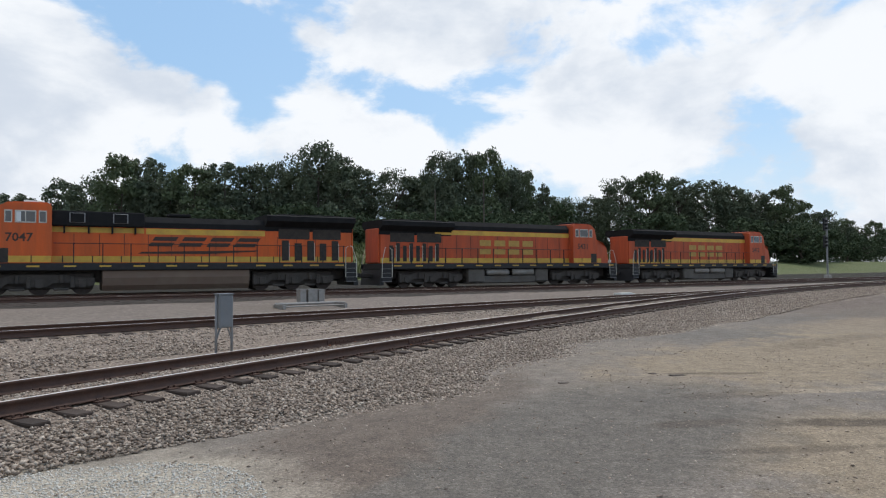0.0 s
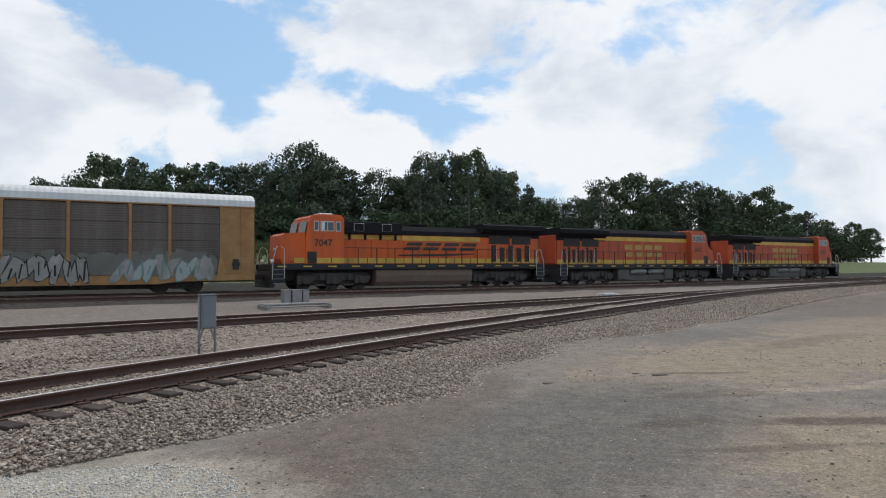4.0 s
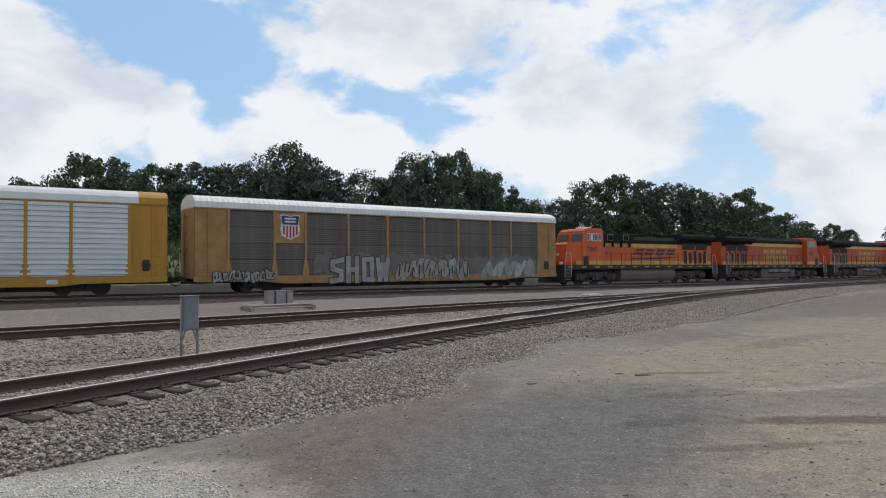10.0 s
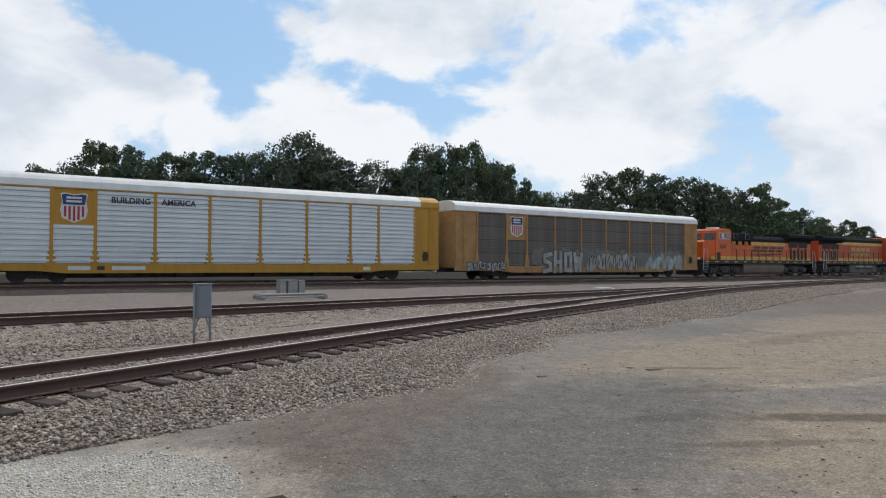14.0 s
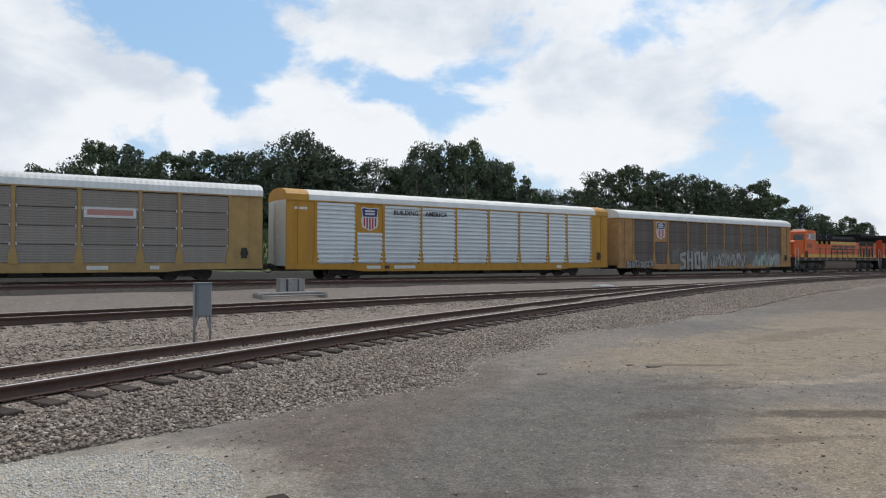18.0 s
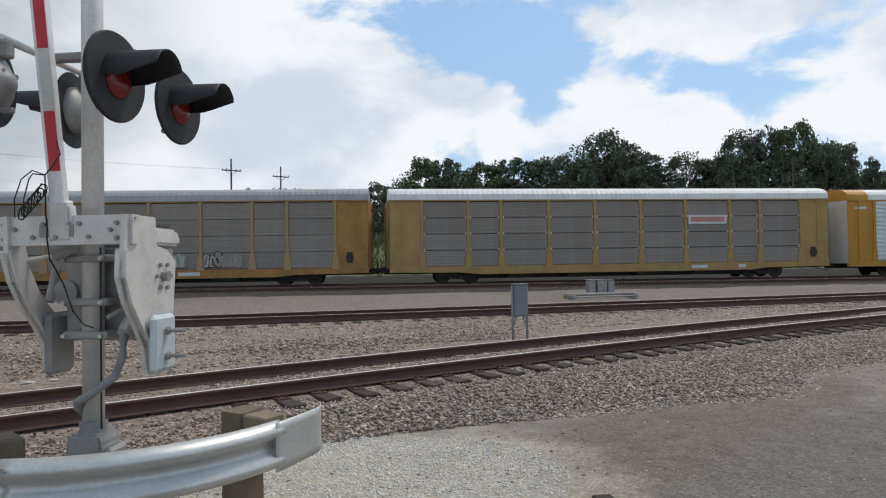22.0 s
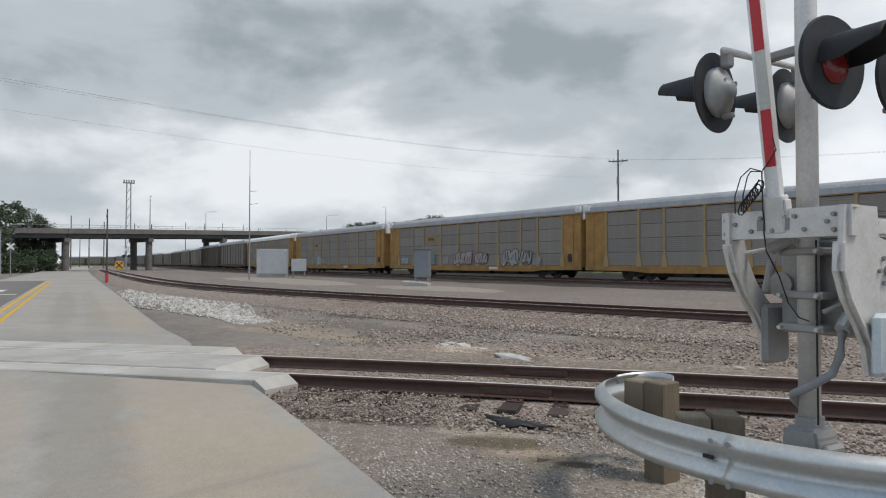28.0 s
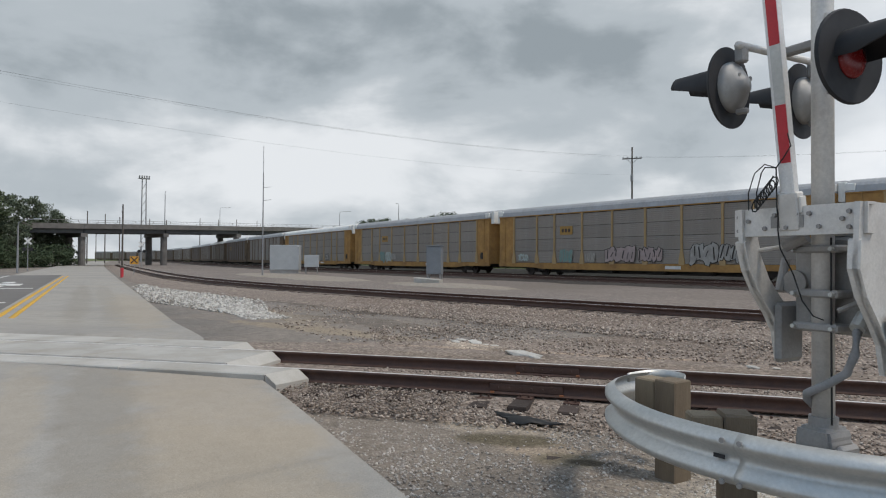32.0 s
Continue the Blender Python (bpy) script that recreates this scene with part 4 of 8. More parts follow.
M_whiteroof = material("white_roof_metal", (0.75, 0.74, 0.70), 0.5, second=(0.63, 0.62, 0.585), scale=0.8, dirt=(0.4, 0.38, 0.35), dirt_amount=0.35)
M_greyroof = material("grey_roof_metal", (0.36, 0.365, 0.37), 0.5, second=(0.29, 0.295, 0.30), scale=0.8, dirt=(0.22, 0.2, 0.18), dirt_amount=0.4, metal=0.2)
M_under = material("black_underframe_grime", (0.030, 0.026, 0.024), 0.85, second=(0.06, 0.05, 0.042), scale=3)
M_wheel = material("brown_wheel_steel", (0.04, 0.03, 0.026), 0.7, second=(0.065, 0.05, 0.043), scale=5, metal=0.2)
M_orange = material("orange_loco_paint", (0.68, 0.118, 0.016), 0.5, second=(0.60, 0.10, 0.016), scale=1.2, dirt=(0.22, 0.07, 0.03), dirt_scale=0.9, dirt_amount=0.55, streak=True)
M_oldorange = material("faded_orange_loco_paint", (0.56, 0.095, 0.028), 0.6, second=(0.46, 0.076, 0.026), scale=1.2, dirt=(0.18, 0.06, 0.035), dirt_scale=0.9, dirt_amount=0.6, streak=True)
M_stripe = material("yellow_stripe_paint", (0.66, 0.40, 0.055), 0.5, second=(0.56, 0.34, 0.055), scale=2, dirt=(0.2, 0.13, 0.05), dirt_amount=0.5)
M_lococap = material("sooty_black_roof_paint", (0.014, 0.014, 0.015), 0.9, second=(0.024, 0.024, 0.025), scale=2, spec=0.12)
M_tank = material("dusty_brown_tank", (0.17, 0.115, 0.085), 0.75, second=(0.12, 0.085, 0.065), scale=1.2, dirt=(0.24, 0.18, 0.13), dirt_amount=0.5)
M_greytank = material("dusty_grey_tank", (0.13, 0.118, 0.104), 0.75, second=(0.095, 0.085, 0.075), scale=1.2, dirt=(0.07, 0.055, 0.045), dirt_amount=0.5)
M_glass = material("dark_cab_glass", (0.03, 0.035, 0.04), 0.08, second=(0.04, 0.045, 0.05), scale=2, spec=0.8)
M_letterdark = material("dark_brown_lettering", (0.055, 0.03, 0.022), 0.5)
M_lettergold = material("gold_lettering", (0.50, 0.32, 0.075), 0.6, second=(0.36, 0.21, 0.06), scale=4)
M_letterblack = material("black_lettering", (0.03, 0.03, 0.035), 0.5)
M_letterwhite = material("white_stencil", (0.66, 0.65, 0.62), 0.6, second=(0.5, 0.48, 0.45), scale=6)
M_headlamp = material("pale_lamp_glass", (0.8, 0.8, 0.76), 0.2)
M_shieldblue = material("shield_blue", (0.03, 0.05, 0.17), 0.5)
M_shieldred = material("shield_red", (0.42, 0.03, 0.04), 0.5)
M_handrail = material("pale_handrail", (0.6, 0.58, 0.52), 0.5)
M_spraywhite = material("white_spray_paint", (0.42, 0.40, 0.365), 0.7, second=(0.25, 0.235, 0.21), scale=1.8, dirt=(0.16, 0.13, 0.11), dirt_amount=0.6)
M_spraygrey = material("silver_spray_paint", (0.36, 0.335, 0.29), 0.7, second=(0.23, 0.21, 0.18), scale=2.5)
M_sprayteal = material("teal_spray_paint", (0.11, 0.22, 0.19), 0.65, second=(0.2, 0.27, 0.24), scale=2.5)
M_sprayblack = material("black_spray_paint", (0.025, 0.022, 0.022), 0.6)
M_spraypale = material("pale_green_spray_paint", (0.30, 0.36, 0.32), 0.65, second=(0.38, 0.40, 0.37), scale=2.5)
M_rustyyellow = material("rusty_faded_yellow_paint", (0.45, 0.255, 0.10), 0.75, second=(0.37, 0.20, 0.085), scale=1.5, dirt=(0.16, 0.085, 0.05), dirt_scale=0.9, dirt_amount=0.6, spec=0.2)
M_sprayhaze = material("old_grey_overspray", (0.19, 0.18, 0.155), 0.75, second=(0.14, 0.125, 0.105), scale=1.2)
M_spraypink = material("faded_pink_spray_paint", (0.40, 0.31, 0.29), 0.7, second=(0.28, 0.22, 0.2), scale=2.0)
M_sootyframe = material("sooty_yellow_frame_paint", (0.17, 0.115, 0.065), 0.8, second=(0.12, 0.085, 0.055), scale=1.5, dirt=(0.07, 0.055, 0.045), dirt_scale=1.0, dirt_amount=0.6, spec=0.2)
M_palepost = material("chalky_tan_post_paint", (0.43, 0.30, 0.15), 0.75, second=(0.36, 0.24, 0.115), scale=1.5, dirt=(0.2, 0.12, 0.07), dirt_scale=1.0, dirt_amount=0.5, spec=0.2)
M_redstripe = material("faded_red_sign", (0.45, 0.17, 0.14), 0.6, second=(0.42, 0.26, 0.22), scale=5)

POSTS = [-11.75, -9.05, -7.1, -4.25, -1.42, 1.42, 4.25, 7.1, 9.05, 11.75]
SILL_LO, SILL_HI, EAVE, CROWN, HALF, ENDX = 0.50, 0.98, 4.86, 5.60, 1.50, 13.62
_cache = {}


def ribbed_panel(width, height, ribs, depth, mat, key):
    """A pressed steel panel in the x-z plane facing -y, its ribs running lengthwise."""
    k = ("panel", round(width, 3), round(height, 3), ribs, key)
    if k in _cache:
        return _cache[k]
    prof = [(0.0, 0.0)]
    pitch = height / ribs
    for i in range(ribs):
        z = i * pitch
        prof += [(z + pitch * 0.22, 0.0), (z + pitch * 0.33, -depth), (z + pitch * 0.67, -depth), (z + pitch * 0.78, 0.0), (z + pitch, 0.0)]
    v, f = [], []
    for z, y in prof:
        v += [(0.02, y, z), (width - 0.02, y, z)]
    for i in range(len(prof) - 1):
        f.append((2 * i, 2 * i + 1, 2 * i + 3, 2 * i + 2))
    n = len(v)
    v += [(0, 0.05, 0), (width, 0.05, 0), (width, 0.05, height), (0, 0.05, height)]
    f.append((n, n + 3, n + 2, n + 1))
    top = 2 * (len(prof) - 1)
    f += [(0, n, n + 1, 1), (top, top + 1, n + 2, n + 3)]
    _cache[k] = raw_mesh("panel", v, f, mat)
    return _cache[k]


def post_mesh(mat, key):
    k = ("post", key)
    if k not in _cache:
        bm = bmesh.new()
        zt, zb = EAVE - 0.04, SILL_HI - 0.06
        out = [(-0.13, zt), (0.13, zt), (0.075, zt - 0.2), (0.075, zb + 0.95), (0.20, zb + 0.35), (0.21, zb), (-0.21, zb), (-0.20, zb + 0.35), (-0.075, zb + 0.95), (-0.075, zt - 0.2)]
        prism(bm, out, "y", -0.085, 0.03)
        _cache[k] = finish(bm, "post", mat)
    return _cache[k]


def wheelset(bm, x, r=0.46):
    for y in (-0.755, 0.755):
        rod(bm, (x, y - 0.065, r), (x, y + 0.065, r), r, 20)
        rod(bm, (x, y - 0.09, r), (x, y + 0.09, r), r * 0.45, 12)
    rod(bm, (x, -0.9, r), (x, 0.9, r), 0.08, 8)


def truck_parts(parent, x):
    """Two wheelsets, two cast side frames with springs and a bolster."""
    if "frame" not in _cache:
        bm = bmesh.new()
        out = [(-1.15, 0.36), (-1.15, 0.60), (-0.75, 0.66), (-0.35, 0.86), (0.35, 0.86), (0.75, 0.66), (1.15, 0.60), (1.15, 0.36), (0.75, 0.40), (0.40, 0.22), (-0.40, 0.22), (-0.75, 0.40)]
        prism(bm, out, "y", -1.10, -0.96)
        for k in (-0.16, 0.0, 0.16):
            rod(bm, (k, -1.13, 0.34), (k, -1.13, 0.66), 0.06, 8)
        for k in (-0.88, 0.88):
            rod(bm, (k, -1.16, 0.46), (k, -1.08, 0.46), 0.13, 10)
        _cache["frame"] = finish(bm, "side_frame", M_under)
        bm = boxed(-0.2, 0.2, -1.0, 1.0, 0.42, 0.72, 0.03)
        _cache["bolster"] = finish(bm, "bolster", M_under)
        bm = bmesh.new()
        wheelset(bm, 0.0)
        _cache["wheelset"] = finish(bm, "wheelset", M_wheel)
    tr = part("truck", _cache["bolster"], None, parent, at=pose(x, 0, 0))
    part("side_frame", _cache["frame"], None, tr)
    part("side_frame", _cache["frame"], None, tr, at=pose(0, 0, 0, 0, 0, 180))
    for k in (-0.88, 0.88):
        part("wheelset", _cache["wheelset"], None, tr, at=pose(k, 0, 0))


def roof_mesh(mat, key, ends=None, ribbed=True):
    k = ("roof", key)
    if k in _cache:
        return _cache[k]
    prof = []
    for i in range(13):
        a = math.pi * i / 12
        y = -math.cos(a)
        prof.append((y * (HALF + 0.10), EAVE - 0.03 + (CROWN - EAVE + 0.03) * (math.sin(a) ** 0.62 if 0 < i < 12 else 0)))
    xs = np.linspace(-ENDX, ENDX, 183 if ribbed else 20)
    v, f = [], []
    for j, x in enumerate(xs):
        lift = 0.014 if (ribbed and (j // 1) % 2) else 0.0
        for y, z in prof:
            v.append((x, y * (1 + lift * 0.6), z + lift * (z > EAVE)))
    m = len(prof)
    for j in range(len(xs) - 1):
        for i in range(m - 1):
            f.append((j * m + i, (j + 1) * m + i, (j + 1) * m + i + 1, j * m + i + 1))
    f.append(tuple(range(m)))
    f.append(tuple(range((len(xs) - 1) * m, len(xs) * m))[::-1])
    me = raw_mesh("roof", v, f, mat)
    if ends:
        me.materials.append(ends)
        idx = [1 if abs(v[p.vertices[0]][0]) > 11.9 and abs(v[p.vertices[2]][0]) > 11.9 else 0 for p in me.polygons]
        me.polygons.foreach_set("material_index", idx)
    _cache[k] = me
    return me


def shield(parent, x, z, w, y):
    """A plain shield in blue over red and white bars, on its yellow plate."""
    h = w * 1.22
    pts = [(0, h * 0.97), (w * 0.16, h), (w * 0.5, h * 0.95), (w * 0.84, h), (w, h * 0.97), (w * 0.93, h * 0.72), (w * 1.0, h * 0.42), (w * 0.93, h * 0.16), (w * 0.5, 0), (w * 0.07, h * 0.16), (0, h * 0.42), (w * 0.07, h * 0.72)]
    bm = prism(bmesh.new(), [(x + a, z + b) for a, b in pts], "y", y - 0.006, y)
    rim = part("shield", bm, M_letterwhite, parent, "white-rimmed shield with blue head and red bars")
    c = Vector((x + w / 2, 0, z + h / 2))
    inner = [((p[0] - w / 2) * 0.9 + w / 2, (p[1] - h / 2) * 0.92 + h / 2) for p in pts]
    top = [p for p in inner if p[1] > h * 0.55]
    head = [(inner[0]), inner[1], inner[2], inner[3], inner[4], (w * 0.89, h * 0.60), (w * 0.11, h * 0.60)]
    part("shield_head", prism(bmesh.new(), [(x + a, z + b) for a, b in head], "y", y - 0.011, y - 0.0065), M_shieldblue, rim)
    for r_ in (0.80, 0.68):
        part("unreadable_line", boxed(x + w * 0.22, x + w * 0.78, y - 0.015, y - 0.0115, z + h * r_, z + h * (r_ + 0.07)), M_letterwhite, rim)
    for k in range(5):
        a = x + w * (0.14 + 0.16 * k)
        lo = z + h * (0.20 if k in (0, 4) else 0.10 if k in (1, 3) else 0.06)
        part("shield_bar", boxed(a, a + w * 0.085, y - 0.011, y - 0.0065, lo, z + h * 0.56), M_shieldred, rim)


def autorack(name, label, frame_mat, panel_mat, roof_mat, style, near_detail=True, roof_ends=None, plates=False, group="freight cars of the train"):
    """Covered automobile carrier. x runs along the train, the camera's side is -y, z = 0 is the top of the rail."""
    car = thing(name, label, "railway car", group)
    key = frame_mat.name
    # underframe
    if ("sill", key) not in _cache:
        bm = bmesh.new()
        for sgn in (-1, 1):
            y0, y1 = sorted((sgn * (HALF - 0.12), sgn * (HALF + 0.05)))
            out = [(-ENDX, SILL_HI), (ENDX, SILL_HI), (ENDX, 0.66), (9.6, 0.62), (8.4, SILL_LO), (-8.4, SILL_LO), (-9.6, 0.62), (-ENDX, 0.66)]
            prism(bm, out, "y", y0, y1)
        _cache[("sill", key)] = finish(bm, "side_sill", frame_mat)
        bm = bmesh.new()
        box(bm, -ENDX, ENDX, -HALF + 0.13, HALF - 0.13, 0.80, 0.92)
        box(bm, -13.9, 13.9, -0.3, 0.3, 0.55, 0.80, 0.02)
        # added dark bulk under the deck, standing for the shade beneath the car
        box(bm, -8.5, 8.5, -0.75, 0.75, 0.24, 0.80, 0.02)
        for x in (-6.6, -3.1, 1.2, 4.8):
            box(bm, x, x + 1.5, -1.25, 1.25, 0.28, 0.78, 0.05)
        for x in np.linspace(-11, 11, 12):
            box(bm, x - 0.06, x + 0.06, -HALF + 0.15, HALF - 0.15, 0.62, 0.80)
        _cache[("deck", key)] = finish(bm, "centre_sill", M_under)
        bm = bmesh.new()
        for sgn in (-1, 1):
            y0, y1 = sorted((sgn * (HALF - 0.04), sgn * (HALF + 0.09)))
            box(bm, -ENDX, ENDX, y0, y1, EAVE - 0.10, EAVE - 0.035)
        _cache[("plate", key)] = finish(bm, "top_plate", frame_mat)
        # corner bays: plain sheet with a door edge, ladder and hatch
        bm = bmesh.new()
        box(bm, 0.02, 1.80, -HALF - 0.03, -HALF + 0.02, SILL_HI, EAVE - 0.10, 0.012)
        box(bm, 1.02, 1.10, -HALF - 0.075, -HALF - 0.032, SILL_HI, EAVE - 0.10)
        for z in np.arange(1.2, 4.7, 0.42):
            rod(bm, (1.14, -HALF - 0.10, z), (1.46, -HALF - 0.10, z), 0.014, 5)
        box(bm, 0.25, 0.75, -HALF - 0.05, -HALF - 0.032, 2.55, 2.85)
        _cache[("corner", key)] = finish(bm, "corner_panel", frame_mat)
        bm = bmesh.new()
        n = 9
        pts = [(-HALF - 0.02 + (2 * HALF + 0.04) * i / (n - 1), 0.16 * math.sin(math.pi * i / (n - 1))) for i in range(n)]
        out = [(p[1], p[0]) for p in pts]
        vv = [[bm.verts.new((q[0], q[1], z)) for q in out] for z in (0.86, EAVE - 0.06)]
        for i in range(n - 1):
            bm.faces.new((vv[0][i], vv[0][i + 1], vv[1][i + 1], vv[1][i]))
        bm.faces.new(vv[1])
        bm.faces.new(vv[0][::-1])
        bm.faces.new((vv[0][0], vv[1][0], vv[1][-1], vv[0][-1]))
        for z in (1.6, 2.5, 3.4, 4.3):
            box(bm, 0.10, 0.19, -0.55, 0.55, z, z + 0.08)
        for y in (-0.03, 0.05):
            rod(bm, (0.2, y, 0.95), (0.2, y, EAVE - 0.2), 0.025, 6)
        _cache[("door", key)] = finish(bm, "end_door", M_silver if style == "silver" else frame_mat)
        bm = bmesh.new()
        box(bm, 0.0, 0.85, -0.11, 0.11, 0.70, 0.92, 0.03)
        box(bm, 0.70, 1.02, -0.17, 0.17, 0.66, 0.95, 0.05)
        tube(bm, [(0.3, 0.3, 0.75), (0.5, 0.32, 0.5), (0.75, 0.25, 0.42)], 0.025)
        _cache[("coupler", key)] = finish(bm, "coupler", M_under)
        bm = bmesh.new()
        rod(bm, (0, -HALF - 0.10, 0), (0, -HALF - 0.06, 0), 0.22, 14)
        box(bm, -0.16, 0.16, -HALF - 0.07, -HALF - 0.03, -0.3, 0.3)
        rod(bm, (0, -HALF - 0.13, 0), (0, -HALF - 0.05, 0), 0.05, 8)
        _cache[("brake", key)] = finish(bm, "hand_brake", M_under)
    part("side_sill", _cache[("sill", key)], None, car)
    part("centre_sill", _cache[("deck", key)], None, car)
    part("top_plate", _cache[("plate", key)], None, car)
    part("roof", roof_mesh(roof_mat, roof_mat.name + (roof_ends.name if roof_ends else ""), roof_ends, style != "silver"), None, car)
    flip = pose(0, 0, 0, 0, 0, 180)
    for m in (Matrix(), flip):
        mirror = Matrix.Diagonal((-1, 1, 1, 1))
        part("corner_panel", _cache[("corner", key)], None, car, at=m @ pose(11.8, 0, 0))
        part("corner_panel", _cache[("corner", key)], None, car, at=m @ mirror @ pose(11.8, 0, 0))
        part("end_door", _cache[("door", key)], None, car, at=m @ pose(ENDX, 0, 0))
        if plates:
            part("end_plate", boxed(0.004, 0.42, -1.36, 1.36, 4.35, 5.42, 0.03), M_whiteroof, car, "white plate over the end doors", at=m @ pose(ENDX, 0, 0))
            part("roof_cap", boxed(-0.50, 0.003, -1.63, 1.63, 4.90, 5.30, 0.03), M_whiteroof, car, "white cap on the roof's end", at=m @ pose(ENDX, 0, 0))
        part("coupler", _cache[("coupler", key)], None, car, at=m @ pose(ENDX, 0, 0))
        pm = post_mesh(M_palepost if frame_mat is M_dullyellow else frame_mat, key)
        for x in POSTS:
            part("post", pm, None, car, at=m @ pose(x, -HALF, 0))
    part("hand_brake", _cache[("brake", key)], None, car, at=pose(12.55, 0, 1.55))
    for x in (-9.6, 9.6):
        truck_parts(car, x)
    z0, z1 = SILL_HI + 0.02, EAVE - 0.12
    for side, m in ((0, Matrix()), (1, flip)):
        for a, b in zip(POSTS, POSTS[1:]):
            x, w = a + 0.06, b - a - 0.12
            if style == "silver":
                top = z1
                if side == 0 and abs(a + 9.05) < 0.01:
                    top = 2.95
                    part("logo_plate", boxed(x, x + w, -HALF - 0.035, -HALF + 0.01, top, z1), frame_mat, car)
                    shield(car, x + w / 2 - 0.62, 3.05, 1.24, -HALF - 0.037)
                n = 14 if top == z1 else 7
                part("panel", ribbed_panel(w, top - z0, n, 0.125, panel_mat, panel_mat.name), None, car, at=m @ pose(x, -HALF - 0.005, z0))
            elif near_detail and side == 0:
                h = (z1 - z0) / 4
                for k in range(4):
                    if style == "shielded" and abs(a + 9.05) < 0.01 and k > 1:
                        continue
                    part("panel", ribbed_panel(w, h - 0.03, 7, 0.011, panel_mat, panel_mat.name), None, car, at=m @ pose(x, -HALF - 0.004 * (k % 2), z0 + k * h))
                if style == "shielded" and abs(a + 9.05) < 0.01:
                    part("logo_plate", boxed(x, x + w, -HALF - 0.035, -HALF + 0.01, z0 + 2 * h + 0.02, z1), frame_mat, car)
                    shield(car, x + w / 2 - 0.62, 3.10, 1.24, -HALF - 0.037)
            else:
                part("panel", ribbed_panel(w, z1 - z0, 24, 0.011, panel_mat, panel_mat.name), None, car, at=m @ pose(x, -HALF, z0))
    part("inner_wall", boxed(-ENDX + 0.1, ENDX - 0.1, -HALF + 0.06, HALF - 0.06, 0.93, EAVE - 0.06), M_under, car)
    return car


def spray(car, x, z, w, h, fill, edge, seed, name="graffiti", slant=0.15, y=-HALF - 0.086):
    """One unreadable sprayed form: lumpy overlapping wedges with a dark rim, crossed by a few dark strokes."""
    rnd = random.Random(seed)
    forms = []
    n = max(2, int(w / (0.42 * h)) + 1)
    for k in range(n):
        cx, cz = x + w * (k + 0.5) / n, z + h * rnd.uniform(0.42, 0.58)
        rx, rz, lean = w / n * rnd.uniform(0.5, 0.72), h * rnd.uniform(0.42, 0.56), slant * rnd.uniform(-0.6, 1.8)
        pts = []
        for i in range(11):
            a = 2 * math.pi * i / 11
            r = rnd.uniform(0.72, 1.12)
            dz = math.copysign(abs(math.sin(a)) ** 0.6, math.sin(a)) * rz * r
            pts.append((cx + math.copysign(abs(math.cos(a)) ** 0.6, math.cos(a)) * rx * r + dz * lean, cz + dz))
        forms.append((cx, cz, pts))

    def grown(cx, cz, pts, g_):
        return [(px + math.copysign(g_, px - cx) * 0.8, pz + math.copysign(g_, pz - cz) * 0.8) for px, pz in pts]
    for k, (cx, cz, pts) in enumerate(forms):
        g = part(name, prism(bmesh.new(), grown(cx, cz, pts, 0.05), "y", y - 0.002 - 0.0012 * k, y), edge, car)
        part("paint_fill", prism(bmesh.new(), pts, "y", y - 0.010 - 0.0012 * k, y - 0.008), fill, g)
        ax, az, bx, bz = cx + rnd.uniform(-0.3, 0.3) * w / n, z + h * rnd.uniform(0.1, 0.4), cx + rnd.uniform(-0.3, 0.4) * w / n, z + h * rnd.uniform(0.6, 0.95)
        t = rnd.uniform(0.025, 0.055)
        part("paint_stroke", prism(bmesh.new(), [(ax - t, az), (ax + t, az), (bx + t, bz), (bx - t, bz)], "y", y - 0.024 - 0.001 * k, y - 0.022), edge, g)


GLYPHS = {"S": [[(1, 0.98), (0.12, 0.9), (0.12, 0.58), (0.88, 0.45), (0.88, 0.08), (0, 0.02)]], "H": [[(0.1, 0), (0.1, 1)], [(0.9, 0), (0.9, 1)], [(0.1, 0.5), (0.9, 0.5)]],
          "O": [[(0.15, 0.08), (0.1, 0.92), (0.85, 0.95), (0.9, 0.05), (0.15, 0.08)]], "W": [[(0.0, 1), (0.2, 0.05), (0.5, 0.75), (0.8, 0.05), (1, 1)]]}


